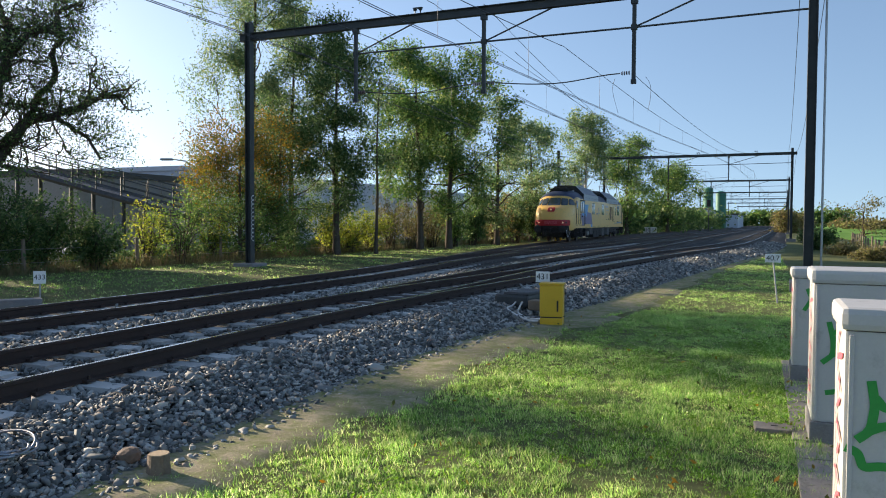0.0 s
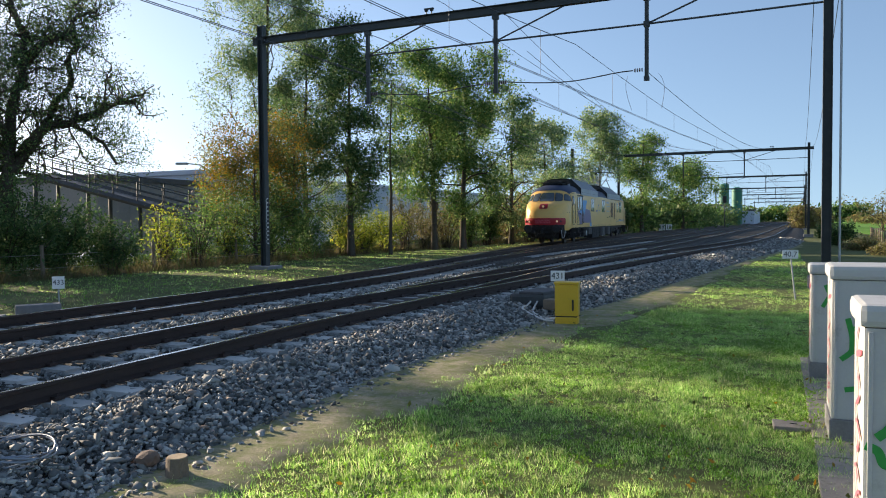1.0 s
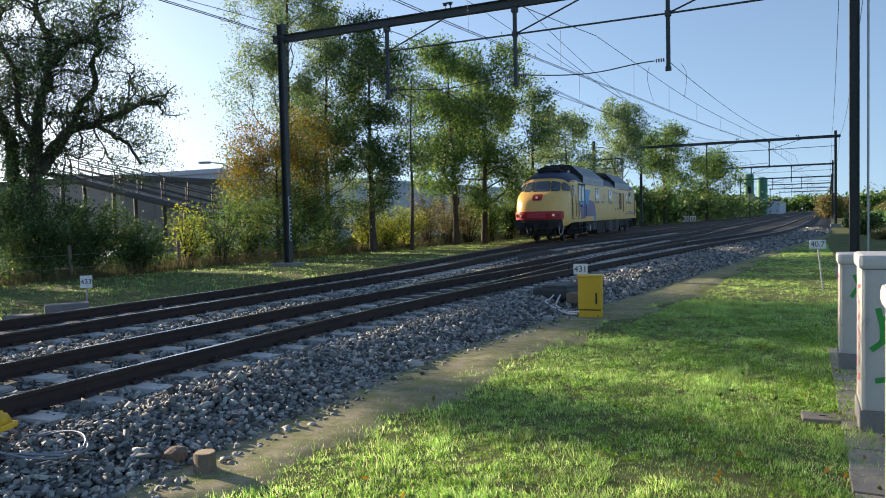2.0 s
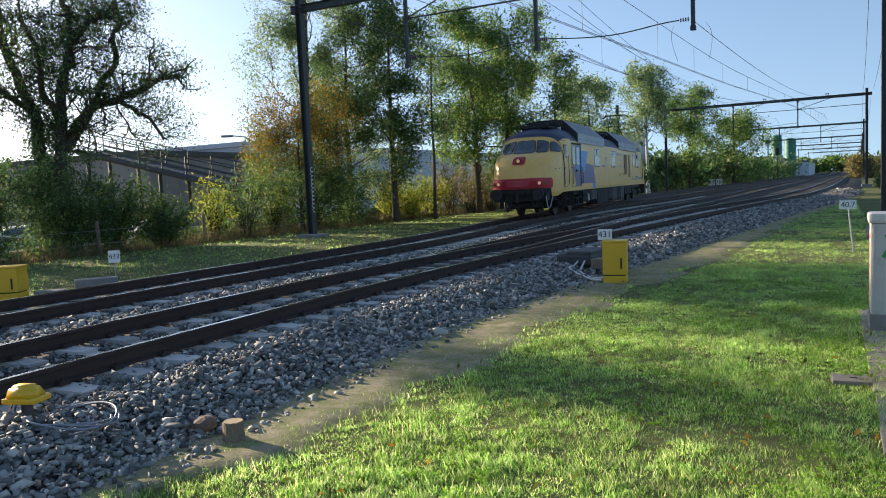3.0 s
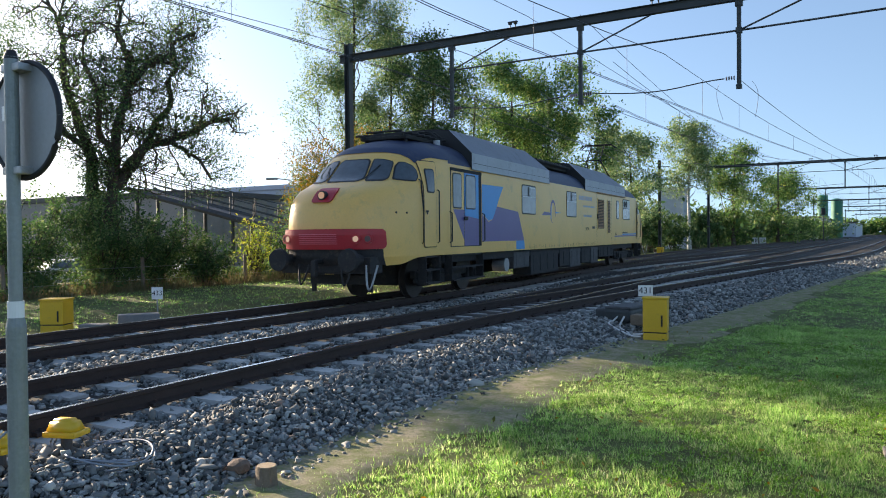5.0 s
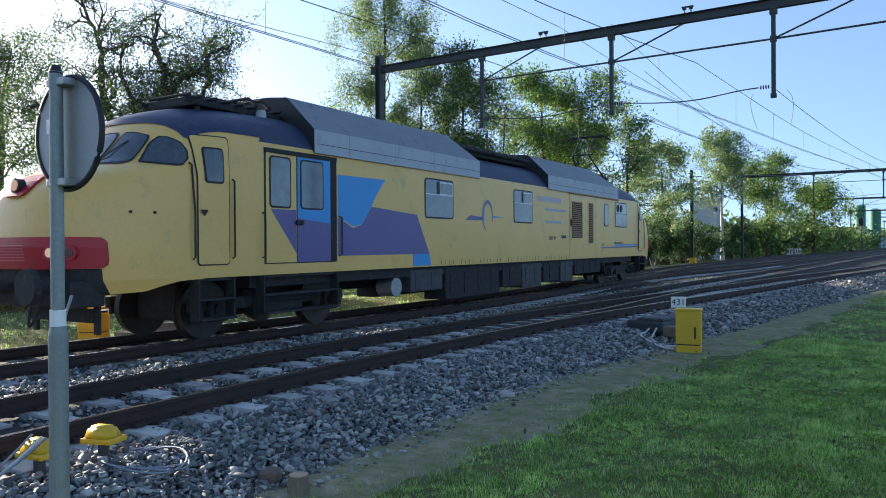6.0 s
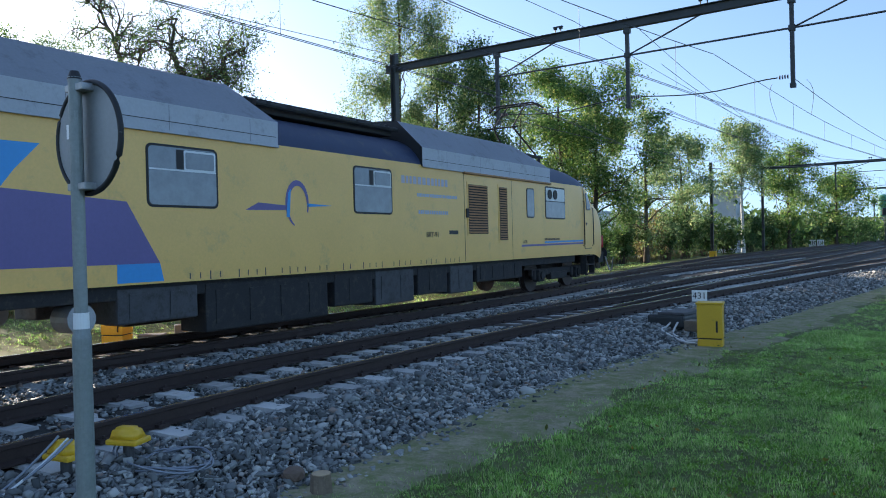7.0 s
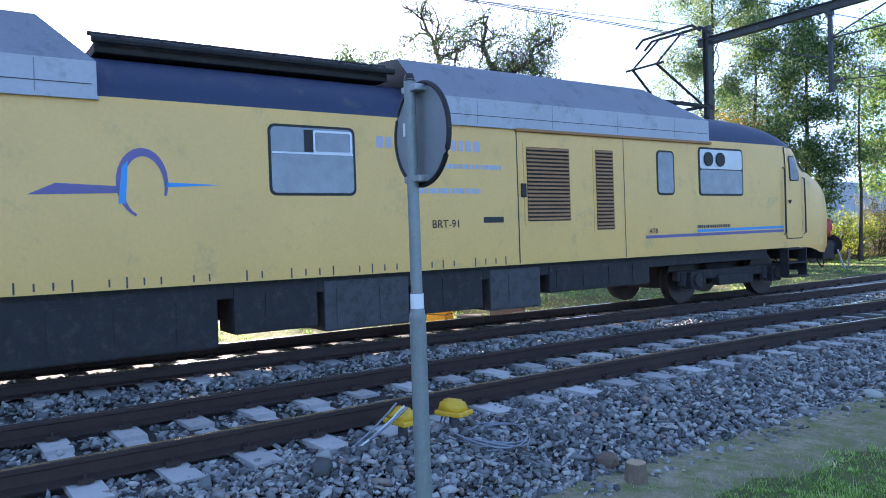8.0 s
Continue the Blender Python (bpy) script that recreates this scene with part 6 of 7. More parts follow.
def cabinet(label, x0, x1, y0, y1, h, green, shift):
    c = empty("relay_cabinet", (x0 + x1) / 2, (y0 + y1) / 2, 0)
    tagged(c, label, "cabinet", group="relay cabinets")
    w, d = x1 - x0, y1 - y0
    bm = bmesh.new()
    box(bm, (0, 0, 0.09), (w + 0.03, d + 0.03, 0.22), 0.012)
    part("plinth", bm, PLINTH, c)
    bm = bmesh.new()
    box(bm, (0, 0, 0.2 + (h - 0.32) / 2), (w, d, h - 0.32), 0.012)
    body = part("housing", bm, CABINET, c)
    bm = bmesh.new()
    box(bm, (0, 0, h - 0.06), (w + 0.05, d + 0.05, 0.12), 0.035)
    part("lid", bm, CABINET, c, "rounded pale grey lid")
    bm = bmesh.new()
    box(bm, (0, 0, h - 0.125), (w - 0.01, d - 0.01, 0.014))
    part("seal", bm, RUBBER, c)
    bm = bmesh.new()
    box(bm, (-w / 2 + 0.03, -d / 2 - 0.004, 0.2 + (h - 0.32) / 2), (0.022, 0.012, h - 0.36), 0.003)
    part("corner_strip", bm, CABINET, body)
    # red scrawl down the narrow side
    r = random.Random(h * 100)
    pts = []
    n = 220
    for i in range(n):
        t = i / (n - 1)
        pts.append((-w / 2 - 0.006, -d * 0.1 + d * (0.2 + 0.1 * math.sin(t * 17)) * math.sin(t * 50), h - 0.2 - t * (h - 0.5) + 0.05 * math.cos(t * 50 + math.sin(t * 23))))
    v, f = ribbon(pts, 0.011, (-1, 0, 0))
    bulk("red_scrawl", v, f, PINKPAINT, body)
    for stroke, m in green:
        pts = np.array([(-w / 2 + shift + a, -d / 2 - 0.004, b) for a, b in stroke])
        t = np.linspace(0, len(pts) - 1, len(pts) * 5)
        sm = np.stack([np.interp(t, range(len(pts)), pts[:, k]) for k in range(3)], -1)
        for _ in range(3):
            sm[1:-1] = (sm[:-2] + sm[1:-1] * 2 + sm[2:]) / 4
        v, f = ribbon(sm, 0.022, (0, -1, 0))
        bulk("spray_stroke", v, f, m, body)
    bm = bmesh.new()
    rod(bm, (-w / 2 + 0.36, -d / 2 - 0.012, h * 0.8), (-w / 2 + 0.36, -d / 2, h * 0.8), 0.016, seg=8)
    part("lock", bm, RUBBER, body)
    return c


cabinet("pale grey relay cabinet with green and red spray scrawls", 0.40, 1.45, 4.25, 4.75, 1.47,
        [([(0.12, 1.105), (0.14, 0.98), (0.12, 0.85), (0.06, 0.80)], GREENPAINT), ([(0.14, 1.02), (0.18, 0.97), (0.25, 0.98)], GREENPAINT), ([(0.10, 0.84), (0.18, 0.885), (0.27, 0.875), (0.4, 0.9)], GREENPAINT),
         ([(0.01, 0.757), (0.07, 0.735), (0.09, 0.66), (0.17, 0.68), (0.27, 0.67)], GREENPAINT), ([(0.135, 0.26), (0.14, 0.52), (0.2, 0.42), (0.27, 0.28)], PINKPAINT)], 0)
cabinet("large pale grey relay cabinet with green spray scrawls", 0.42, 1.75, 7.05, 7.65, 1.50,
        [([(0.12, 1.06), (0.155, 0.91), (0.155, 0.78), (0.07, 0.71)], GREENPAINT), ([(0.16, 0.975), (0.22, 0.97), (0.3, 0.985)], GREENPAINT), ([(0.155, 0.78), (0.2, 0.8), (0.28, 0.84)], GREENPAINT),
         ([(0.1, 0.455), (0.2, 0.475), (0.24, 0.54)], GREENPAINT), ([(0.56, 1.2), (0.64, 1.23), (0.7, 1.15)], GREENPAINT)], 0)
cabinet("small pale grey relay cabinet with a green spray mark", 0.36, 1.2, 9.75, 10.2, 1.36, [([(0.15, 1.12), (0.2, 1.0), (0.12, 0.86)], GREENPAINT)], 0)

slabs = empty("slab_row", 0.3, 4, 0)
tagged(slabs, "row of worn concrete paving slabs beside the cabinets", "paving", kind="structure")
slab_me = {}
for i, y in enumerate(np.arange(2.2, 11.2, 0.51)):
    for j, x in enumerate((0.53, 1.04, 1.55, 2.06)):
        bm = bmesh.new()
        box(bm, (0, 0, 0), (0.49, 0.49, 0.05), 0.006)
        if "slab" not in slab_me:
            me = bpy.data.meshes.new("paving_slab")
            bm.to_mesh(me)
            me.materials.append(SLAB)
            slab_me["slab"] = me
        bm.free()
        ob = new("paving_slab", slab_me["slab"])
        ob.parent = slabs
        ob.matrix_basis = pose(x + random.uniform(-0.01, 0.01) - 0.3, y - 4 + random.uniform(-0.01, 0.01), 0.0 + random.uniform(-0.006, 0.006), random.uniform(-1, 1), random.uniform(-1, 1), random.uniform(-1, 1))

bm = bmesh.new()
box(bm, (0, 0, 0), (0.34, 0.26, 0.06), 0.01)
cover = part("pit_cover", bm, SLAB)
cover.matrix_basis = pose(0.14, 7.42, 0.004, 0, 0, 4)
tagged(cover, "flat concrete pit cover sunk in the lawn", "pit cover")
bm = bmesh.new()
box(bm, (0, 0, 0.032), (0.06, 0.015, 0.006))
part("lifting_slot", bm, RUBBER, cover)


def number_sign(label, body, x, y, z0, z, w, h, lean=0.0, rz=0.0, size=0.16):
    s = empty("number_sign", x, y, z0, rz)
    tagged(s, label, "sign", group="lineside number signs")
    bm = bmesh.new()
    rod(bm, (lean, 0.02, -0.05), (0, 0.02, z - z0), 0.018, seg=8)
    part("post", bm, GALV, s)
    bm = bmesh.new()
    box(bm, (0, 0, z - z0), (w, 0.012, h), 0.004)
    pl = part("plate", bm, WHITE, s)
    text_mesh(body, size, BLACK, pl, Matrix.Translation((0, -0.009, z - z0)) @ Matrix.Rotation(radians(90), 4, "X"), "black painted digits")


number_sign("white point-number plate on a short post", "431", -3.77, 13.6, 0.1, 0.86, 0.26, 0.2, 0, 12)
number_sign("white point-number plate beyond the tracks", "433", -14.15, 11.2, 0.15, 0.66, 0.24, 0.27, 0, 45, 0.15)
number_sign("white kilometre plate on a leaning thin post", "40.7", 0.26, 19.2, -0.02, 1.06, 0.34, 0.2, 0.12, 0, 0.17)


def yellow_box(label, x, y, z, w, d, h, rz=0.0):
    b = empty("point_heating_box", x, y, z, rz)
    tagged(b, label, "equipment box", group="yellow lineside boxes")
    bm = bmesh.new()
    box(bm, (0, 0, 0.06), (w * 0.98, d * 0.98, 0.16), 0.01)
    part("foot", bm, BOXYELLOW, b)
    bm = bmesh.new()
    box(bm, (0, 0, 0.15), (w * 0.9, d * 0.9, 0.03))
    part("joint", bm, RUBBER, b)
    bm = bmesh.new()
    box(bm, (0, 0, 0.16 + (h - 0.2) / 2), (w, d, h - 0.2), 0.012)
    hs = part("housing", bm, BOXYELLOW, b)
    bm = bmesh.new()
    box(bm, (0, 0, h - 0.02), (w + 0.03, d + 0.03, 0.04), 0.012)
    part("lid", bm, BOXYELLOW, b)
    bm = bmesh.new()
    box(bm, (w * 0.28, -d / 2 - 0.008, 0.16 + (h - 0.2) * 0.35), (0.03, 0.012, 0.2), 0.004)
    part("latch", bm, RUBBER, hs)


yellow_box("yellow point-heating box standing on the path edge", -3.52, 13.35, 0.0, 0.42, 0.3, 0.78, 8)
yellow_box("yellow lineside box on the verge beyond the tracks", -13.55, 8.45, 0.14, 0.44, 0.4, 0.64, 30)

machine = empty("point_machine", -4.55, 14.75, 0.1, -8)
tagged(machine, "dark point machine with a domed lid and rods to the rail", "point machine")
bm = bmesh.new()
box(bm, (0, 0, 0.2), (0.75, 0.95, 0.26), 0.06)
part("housing", bm, STEEL, machine)
bm = bmesh.new()
box(bm, (0.1, 0, 0.34), (0.55, 0.9, 0.08), 0.04)
part("lid", bm, UNDER_LIGHT, machine)
bm = bmesh.new()
box(bm, (0.7, -0.5, 0.16), (0.5, 0.3, 0.2), 0.03)
part("junction_box", bm, WOOD, machine)
bm = bmesh.new()
for yy in (-0.25, 0.2):
    rod(bm, (-0.3, yy, 0.12), (-1.1, yy, 0.12), 0.03, seg=8)
part("throw_rod", bm, RAIL, machine)
for k, (a, b) in enumerate((((-4.35, 14.2, 0.3), (-3.72, 13.3, 0.1)), ((-4.5, 14.3, 0.3), (-3.75, 13.25, 0.06)))):
    t = np.linspace(0, 1, 14)
    pts = np.array(a) * (1 - t)[:, None] + np.array(b) * t[:, None]
    pts[:, 0] += -0.25 * np.sin(np.pi * t) * (1 + k * 0.5)
    pts[:, 2] -= 0.14 * np.sin(np.pi * t)
    pts[:, 2] = np.maximum(pts[:, 2], bed_height(pts[:, 0], pts[:, 1]) + 0.04)
    c = wire("cable", pts, 0.022, CABLEWHITE)
    tagged(c, "white sheathed cable lying on the ballast", "cable", group="cables to the point machine")


def cable_cap(label, x, y, z, rz):
    c = empty("junction_post", x, y, z, rz)
    tagged(c, label, "junction post", group="yellow cable caps")
    bm = bmesh.new()
    rod(bm, (0, 0, -0.15), (0, 0, 0.34), 0.042, seg=14)
    part("stem", bm, UNDER_LIGHT, c)
    bm = bmesh.new()
    box(bm, (0, 0, 0.35), (0.28, 0.2, 0.045), 0.015)
    part("rim", bm, BOXYELLOW, c)
    bm = bmesh.new()
    r = bmesh.ops.create_cube(bm, size=1.0, matrix=Matrix.Translation((0, 0, 0.405)) @ Matrix.Diagonal((0.265, 0.185, 0.11, 1)))
    for v in r["verts"]:
        if v.co.z > 0.405:
            v.co.x *= 0.62 if v.co.x > 0 else 0.8
            v.co.y *= 0.7
    bmesh.ops.bevel(bm, geom=list(bm.edges), offset=0.025, segments=3, affect="EDGES")
    part("cap", bm, BOXYELLOW, c, "moulded yellow plastic cap", smooth=True)


cable_cap("yellow plastic cap on a dark stem in the ballast", -5.46, 3.47, 0.06, 20)
cable_cap("second yellow plastic cap on a dark stem", -5.56, 3.02, 0.04, 10)
coil = empty("cable_coil", 0, 0, 0)
tagged(coil, "coil of thin grey cable lying on the stones", "cable")
rc = random.Random(5)
for k in range(6):
    a = np.linspace(0, 2 * np.pi * 0.98, 40)
    rr = 0.24 + 0.012 * k
    cx, cy = -5.14 + rc.uniform(-0.03, 0.03), 3.62 + rc.uniform(-0.03, 0.03)
    wire("loop", np.stack([cx + rr * 1.15 * np.cos(a), cy + rr * 0.95 * np.sin(a), 0.2 + 0.014 * k + 0.03 * np.sin(a * 2 + k)], -1), 0.009, CABLE, coil)
for k in range(2):
    t = np.linspace(0, 1, 10)
    wire("lead", np.stack([-5.52 + 0.05 * k - 0.12 * np.sin(np.pi * t), 3.45 + 0 * t, 0.42 - 0.24 * t], -1), 0.01, CABLE, coil)
for k in range(3):
    t = np.linspace(0, 1, 12)
    pts = np.stack([-5.62 + 0.05 * k + 0.1 * np.sin(2 * t + k), 3.0 - 1.1 * t, 0.36 * (1 - t) ** 2 + 0.17 - 0.1 * t], -1)
    ob = wire("loose_cable", pts, 0.011, CABLEWHITE if k == 1 else CABLE)
    tagged(ob, "loose cable running down from the cap", "cable", group="loose cables")

sign = empty("round_sign", -3.48, 1.98, 0, 0)
tagged(sign, "round traffic sign seen from its grey back on a pole", "traffic sign")
bm = bmesh.new()
rod(bm, (0, 0, -0.1), (0, 0, 1.5), 0.044, seg=18)
part("pole_sleeve", bm, PIPEGREY, sign)
bm = bmesh.new()
rod(bm, (0, 0, 1.5), (0, 0, 1.56), 0.044, 0.033, seg=18)
rod(bm, (0, 0, 1.56), (0, 0, 2.74), 0.031, seg=18)
part("pole", bm, PIPEGREY, sign)
bm = bmesh.new()
rod(bm, (0, 0, 1.52), (0, 0, 1.62), 0.036, seg=18)
part("sticker", bm, WHITE, sign, "torn white sticker")
bm = bmesh.new()
rod(bm, (0, 0, 2.73), (0, 0, 2.77), 0.034, 0.02, seg=14)
part("pole_cap", bm, RUBBER, sign)
bm = bmesh.new()
rod(bm, (0.02, 0.045, 2.455), (0.02, 0.06, 2.455), 0.262, seg=48)
disc = part("disc", bm, DISCBACK, sign, "grey metal back of the disc")
bm = bmesh.new()
bmesh.ops.create_circle(bm, segments=48, radius=0.305)
v, f = tube([(0.02 + 0.266 * math.cos(a), 0.05, 2.455 + 0.266 * math.sin(a)) for a in np.linspace(0, 2 * math.pi, 49)], 0.014, 8)
bm.free()
bulk("rim", v, f, RUBBER, disc)
for z in (2.69, 2.22):
    bm = bmesh.new()
    box(bm, (0.01, 0.02, z), (0.15, 0.07, 0.035), 0.006)
    part("clamp", bm, GALV, sign)
bm = bmesh.new()
box(bm, (-0.13, 0.042, 2.5), (0.05, 0.004, 0.07))
part("label_plate", bm, WHITE, disc)

stump = empty("tree_stump", -4.08, 4.2, 0)
tagged(stump, "short sawn wooden stump at the ballast edge", "stump")
bm = bmesh.new()
r = bmesh.ops.create_cone(bm, cap_ends=True, segments=14, radius1=0.085, radius2=0.075, depth=0.16, matrix=Matrix.Translation((0, 0, 0.08)))
for v in r["verts"]:
    v.co.x *= 1 + 0.18 * math.sin(5 * v.co.y * 20)
part("wood_block", bm, WOOD, stump)
bm = bmesh.new()
rod(bm, (0, 0, 0.16), (0, 0, 0.166), 0.072, seg=14)
part("sawn_face", bm, CUTWOOD, stump)


def lump(name, label, x, y, z, s, mat, seed, cat):
    bm = bmesh.new()
    bmesh.ops.create_icosphere(bm, subdivisions=2, radius=1.0)
    r = random.Random(seed)
    for v in bm.verts:
        k = 1 + 0.22 * noise.noise(v.co * 1.7 + Vector((seed, 0, 0)))
        v.co = Vector((v.co.x * s[0] * k, v.co.y * s[1] * k, v.co.z * s[2] * k))
    ob = part(name, bm, mat)
    ob.matrix_basis = pose(x, y, z, 0, 0, seed * 37)
    return tagged(ob, label, cat)


BROWNSTONE = surface("brown_stone", (0.15, 0.10, 0.07), 0.85, var=0.3, scale=8, fine=40, bump=0.4)
lump("brown_boulder", "large brown stone lying among the ballast", -4.40, 4.22, 0.1, (0.11, 0.09, 0.06), BROWNSTONE, 3, "stone")

for i, (x, y, w, d, h, rz) in enumerate(((-13.35, 10.1, 0.8, 0.32, 0.22, 55), (-13.15, 8.95, 0.5, 0.3, 0.14, 40))):
    bm = bmesh.new()
    box(bm, (0, 0, h / 2), (w, d, h), 0.02)
    ob = part("concrete_block", bm, PLINTH)
    ob.matrix_basis = pose(x, y, 0.12, 0, 0, rz)
    tagged(ob, "low grey concrete block on the verge", "concrete block", group="concrete blocks")

# down-lead beside the near mast
bm = bmesh.new()
rod(bm, (1.52, 22.9, 0), (1.52, 22.9, 9.0), 0.03, seg=8)
ob = part("earth_pipe", bm, GALV)
tagged(ob, "thin grey pipe standing beside the gantry mast", "pipe")

# small lineside cabinets and signals near the distant masts
for label, x, y, z, w, d, h in (("small yellow lineside box by the mast", -15.6, 61, 0.1, 0.5, 0.4, 0.7),):
    yellow_box(label, x, y, z, w, d, h)
for x in (-12.3, -11.3):
    sx, sy = x - 3.2, 112
    s = empty("speed_board", sx, sy, 0)
    tagged(s, "white lineside board with dark markings", "sign", group="white lineside boards")
    bm = bmesh.new()
    box(bm, (0, 0, 0.75), (0.85, 0.03, 0.9), 0.01)
    pl = part("plate", bm, WHITE, s)
    for k in (-0.2, 0.05, 0.25):
        bm = bmesh.new()
        box(bm, (k, -0.02, 0.8), (0.08, 0.01, 0.5))
        part("mark", bm, BLACK, pl)
    bm = bmesh.new()
    rod(bm, (0, 0.03, 0), (0, 0.03, 0.8), 0.04, seg=8)
    part("post", bm, GALV, s)
sig = empty("track_signal", -9.3, 150, 0)
tagged(sig, "dark lineside signal on a post", "signal")
bm = bmesh.new()
rod(bm, (0, 0, 0), (0, 0, 5.4), 0.09, seg=8)
part("post", bm, STEEL, sig)
bm = bmesh.new()
box(bm, (0, -0.05, 5.6), (0.7, 0.2, 1.3), 0.1)
part("head", bm, RUBBER, sig)

# ---------------------------------------------------------------- ballast stones
def stone_heap():
    r = np.random.default_rng(21)
    cube = np.array([[-1, -1, -1], [1, -1, -1], [1, 1, -1], [-1, 1, -1], [-1, -1, 1], [1, -1, 1], [1, 1, 1], [-1, 1, 1]], float)
    quads = np.array([[0, 3, 2, 1], [4, 5, 6, 7], [0, 1, 5, 4], [1, 2, 6, 5], [2, 3, 7, 6], [3, 0, 4, 7]])
    shapes = []
    for _ in range(24):
        s = cube * r.uniform(0.5, 1.0, (8, 3)) * np.array([r.uniform(1.0, 1.7), r.uniform(0.7, 1.05), r.uniform(0.3, 0.52)])
        top = r.uniform(0.45, 0.95)
        s[4:, :2] *= top
        shapes.append(s)
    shapes = np.array(shapes)
    pts = []

    def strew(n, y0, y1, a, b, size, power=1.0):
        y = y0 + (y1 - y0) * r.uniform(0, 1, n) ** power
        lo, hi = a(y), b(y)
        x = lo + (hi - lo) * r.uniform(0, 1, n)
        pts.append(np.stack([x, y, size * r.lognormal(0, 0.32, n)], -1))

    strew(30000, 1.0, 14.5, lambda y: NEAR(y) + 0.82, lambda y: foot(y) - 0.02, 0.025)
    strew(1600, 1.5, 14.5, lambda y: foot(y) - 0.1, lambda y: foot(y) + 0.28, 0.022)
    strew(8000, -1.0, 15.0, lambda y: NEAR(y) - 0.68, lambda y: NEAR(y) + 0.68, 0.023)
    strew(14000, -1.0, 18.0, lambda y: FAR(y) + 0.85, lambda y: NEAR(y) - 0.85, 0.027)
    strew(5000, 0.0, 20.0, lambda y: FAR(y) - 0.66, lambda y: FAR(y) + 0.66, 0.024)
    strew(14000, 14.5, 34.0, lambda y: NEAR(y) + 0.82, lambda y: foot(y), 0.029, 1.2)
    strew(9000, 15.0, 40.0, lambda y: MID(y) - 2.2, lambda y: NEAR(y) + 0.66, 0.03)
    strew(9000, 34.0, 70.0, lambda y: NEAR(y) + 0.82, lambda y: foot(y), 0.04, 1.2)
    strew(5000, -5.0, 1.0, lambda y: NEAR(y) + 0.82, lambda y: foot(y) - 0.02, 0.025)
    strew(5000, -6.0, -1.0, lambda y: FAR(y) + 0.85, lambda y: NEAR(y) - 0.85, 0.027)
    p = np.concatenate(pts)
    n = len(p)
    gone = np.zeros(n, bool)
    for at, start in LINES:  # keep the sleepers' tops and the rails clear
        d = np.abs(p[:, 0] - at(p[:, 1]))
        ph = np.abs((p[:, 1] + 60 - (start + 60) + 0.3) % 0.6 - 0.3)
        gone |= (p[:, 1] > start) & (d < 1.28) & (ph < 0.165) & (r.uniform(0, 1, n) < np.where(d > 0.95, 0.72, 0.94))
        gone |= (p[:, 1] > start) & (np.abs(d - 0.7535) < 0.1)
    p = p[~gone]
    n = len(p)
    q = r.normal(0, 1, (n, 4)) * [1, 0.34, 0.34, 1]  # most lie flat, turned any way
    q /= np.linalg.norm(q, axis=1, keepdims=True)
    w, x, y, z = q.T
    rot = np.stack([np.stack([1 - 2 * (y * y + z * z), 2 * (x * y - z * w), 2 * (x * z + y * w)], -1), np.stack([2 * (x * y + z * w), 1 - 2 * (x * x + z * z), 2 * (y * z - x * w)], -1), np.stack([2 * (x * z - y * w), 2 * (y * z + x * w), 1 - 2 * (x * x + y * y)], -1)], 1)
    sh = shapes[r.integers(0, len(shapes), n)] * p[:, 2][:, None, None]
    v = np.einsum("nij,nkj->nki", rot, sh)
    base = np.maximum(bed_height(p[:, 0], p[:, 1]), verge(p[:, 0], p[:, 1]))
    on_track = np.min([np.abs(p[:, 0] - at(p[:, 1])) + (p[:, 1] < start) * 9 for at, start in LINES], axis=0) < 1.35
    base = base - 0.015 * on_track
    mound = np.stack([p[:, 0], p[:, 1], base + p[:, 2] * r.uniform(-0.1, 0.9, n)], -1)
    v += mound[:, None]
    f = (np.arange(n)[:, None, None] * 8 + quads[None]).reshape(-1, 4)
    ob = bulk("ballast_stones", v.reshape(-1, 3), f, STONE)
    tagged(ob, "loose angular grey ballast stones", "ballast", kind="stuff")


stone_heap()

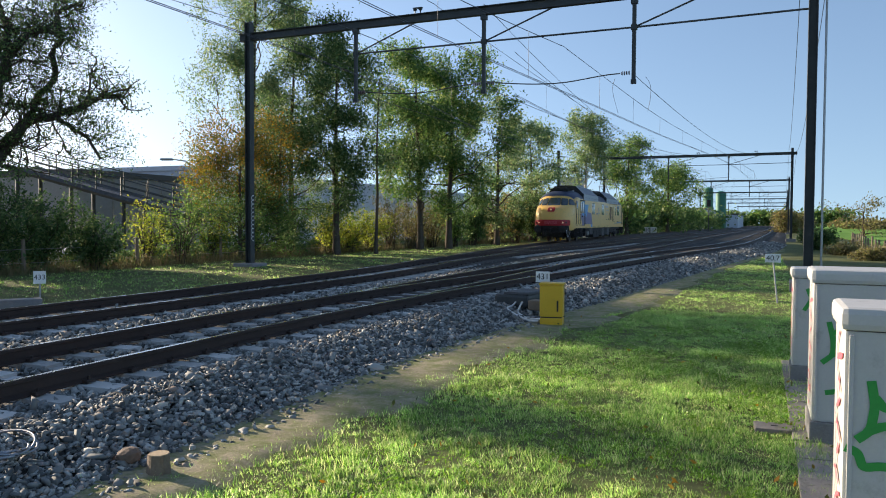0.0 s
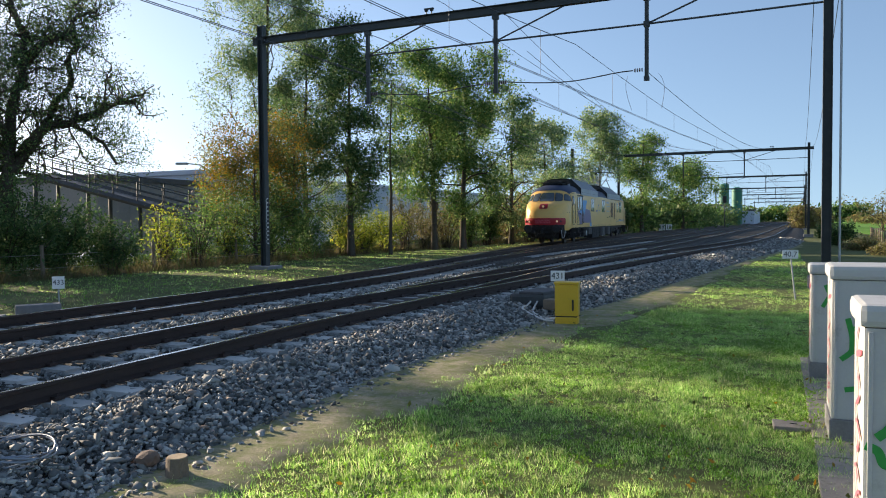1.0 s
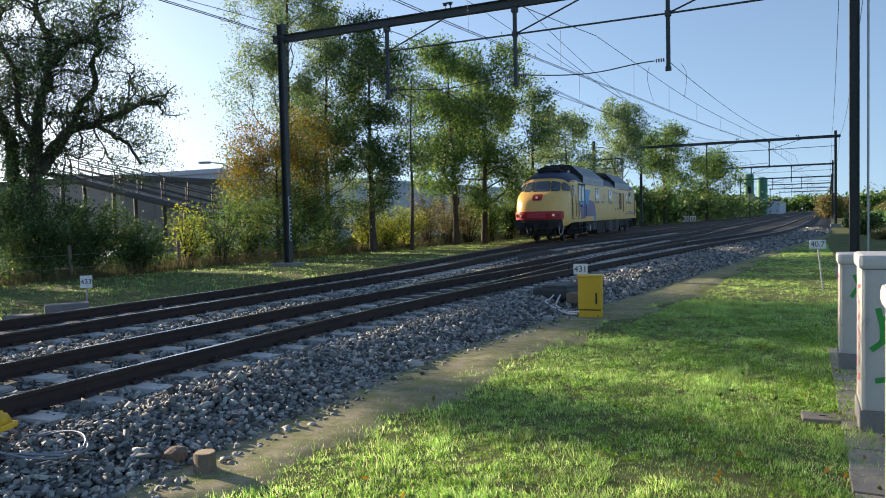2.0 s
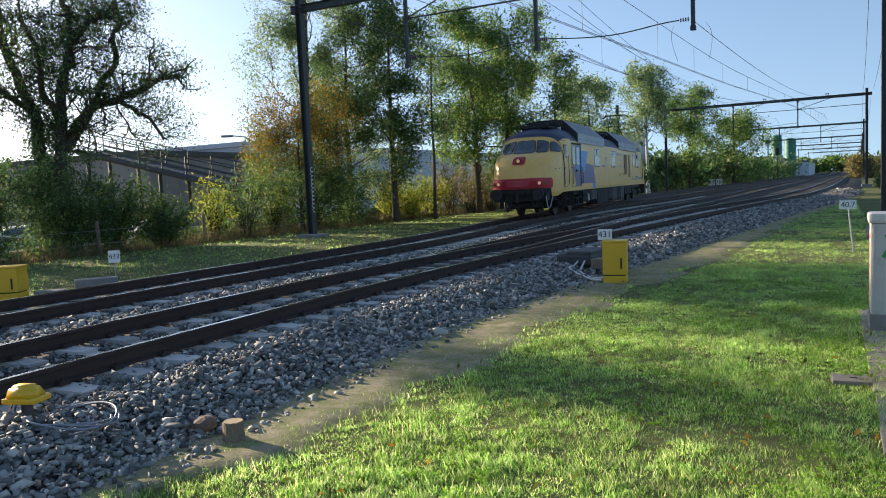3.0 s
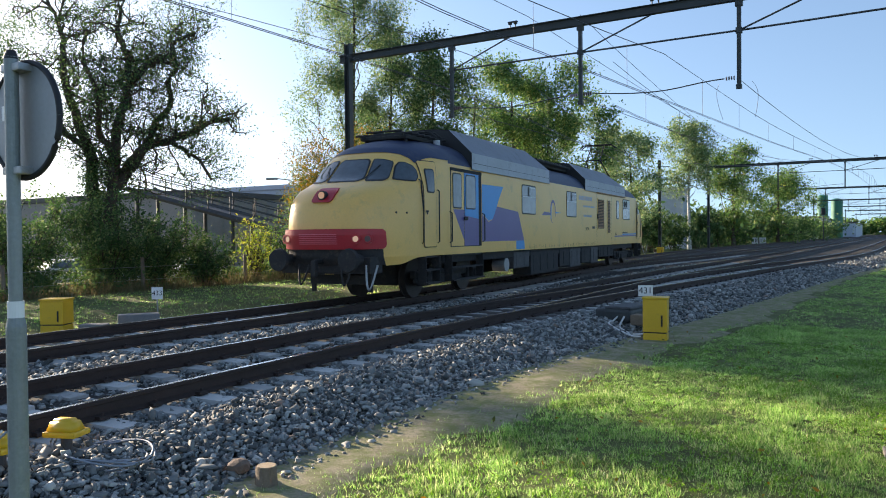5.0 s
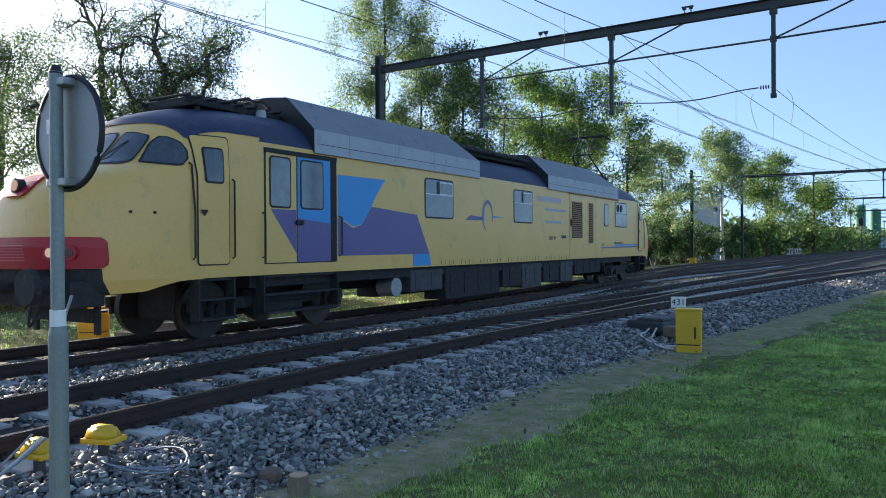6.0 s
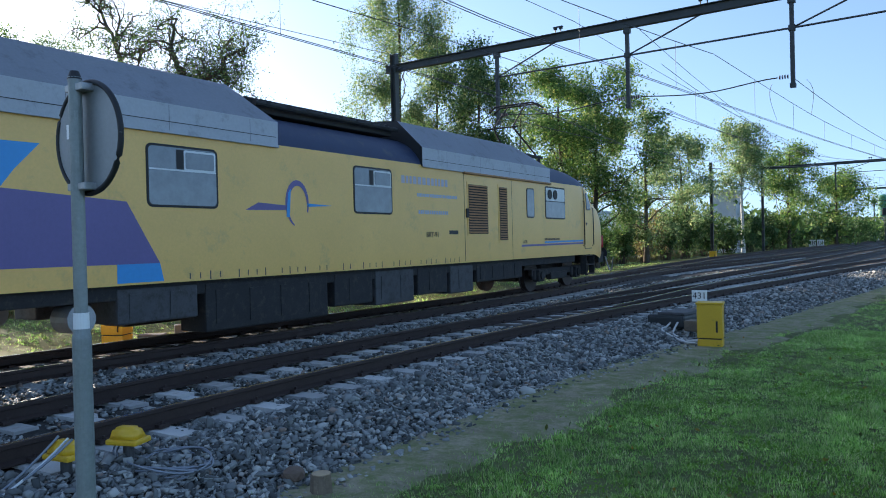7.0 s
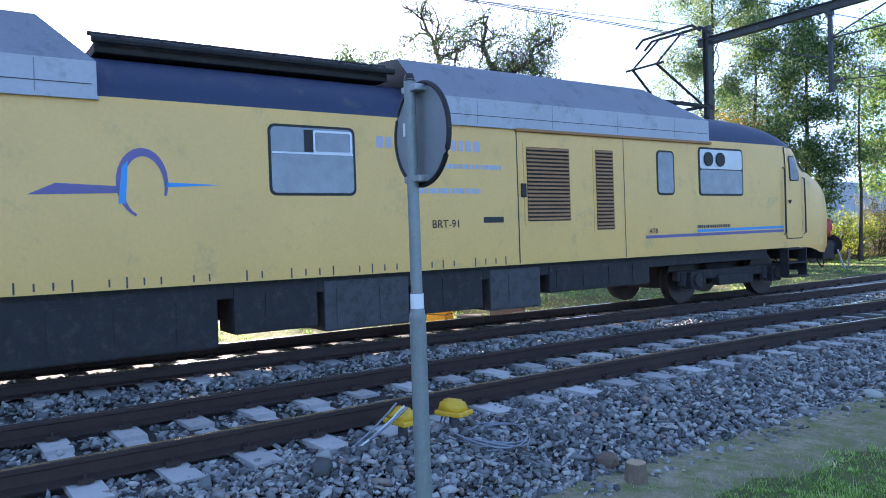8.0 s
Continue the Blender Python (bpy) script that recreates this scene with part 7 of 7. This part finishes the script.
# fallen leaves and clover on the lawn
rl = np.random.default_rng(31)
n = 260
fx, fy = rl.uniform(-3.4, 0.8, n), 3 + 12 * rl.uniform(0, 1, n) ** 1.3
fv, ff = leaf_cloud(np.stack([fx, fy, 0.05 + 0 * fx], -1), 1, (0, 0, 0.008), 0.03, 32)
litter = bulk("fallen_leaves", fv, ff, LEAF_ORANGE)
tagged(litter, "scattered brown fallen leaves on the lawn", "leaves", kind="stuff")
n = 9000
cy = 2.8 + 11 * rl.uniform(0, 1, n) ** 1.4
u = rl.uniform(0, 1, n) ** 0.6
cx = (foot(cy) + 0.9) * (1 - u) + 0.6 * u
keep = np.sin(cx * 2.3 + 1.1) * np.sin(cy * 1.7) + 0.4 * np.sin(cx * 6 + cy * 5) > 0.15
fv, ff = leaf_cloud(np.stack([cx, cy, 0.04 + 0 * cx], -1)[keep], 3, (0.025, 0.025, 0.012), 0.014, 33)
clover = bulk("clover", fv, ff, WEED)
tagged(clover, "low broad-leaved weeds in the lawn", "weeds", kind="stuff")
tall_grass("edge_tufts", "longer grass tufts along slabs and path", lambda r, n: (lambda y: np.where(r.uniform(0, 1, n) < 0.5, 0.2 - 0.25 * r.uniform(0, 1, n) ** 2, foot(y) + np.interp(y, [-8, 3.5, 5.5, 8, 12, 18, 30, 60], [0.33, 0.38, 1.0, 1.1, 1.25, 1.5, 1.1, 0.4]) + 0.25 * r.normal(0, 1, n))), lambda r, n: 2.6 + 12 * r.uniform(0, 1, n) ** 1.4, 7000, 0.03, 0.085, 0.004, BLADE, 15, 0.8)


# ---------------------------------------------------------------- what moves
def motions():
    course = [(0, -14.0, 54.88, 1.5), (0.5, -13.7, 51.08, 2.0), (1, -13.4, 47.2, 2.6), (1.5, -13.1, 43.4, 3.0), (2, -12.65, 39.5, 3.4), (2.5, -12.2, 35.5, 3.9),
              (3, -11.7, 31.3, 4.6), (3.5, -11.23, 27.0, 5.2), (4, -10.8, 22.7, 5.4), (4.5, -10.5, 18.52, 5.17), (5, -10.5, 14.95, 4.1), (5.5, -10.6, 11.45, 2.8),
              (6, -10.67, 8.05, 1.7), (6.5, -10.69, 4.41, 1.6), (7, -10.64, 0.63, 1.7), (7.5, -10.5, -3.2, 1.8), (8, -10.47, -6.98, 1.8)]
    walk(train, [(t, pose(x, y, RAIL_TOP, 0, 0, turn)) for t, x, y, turn in course])


motions()
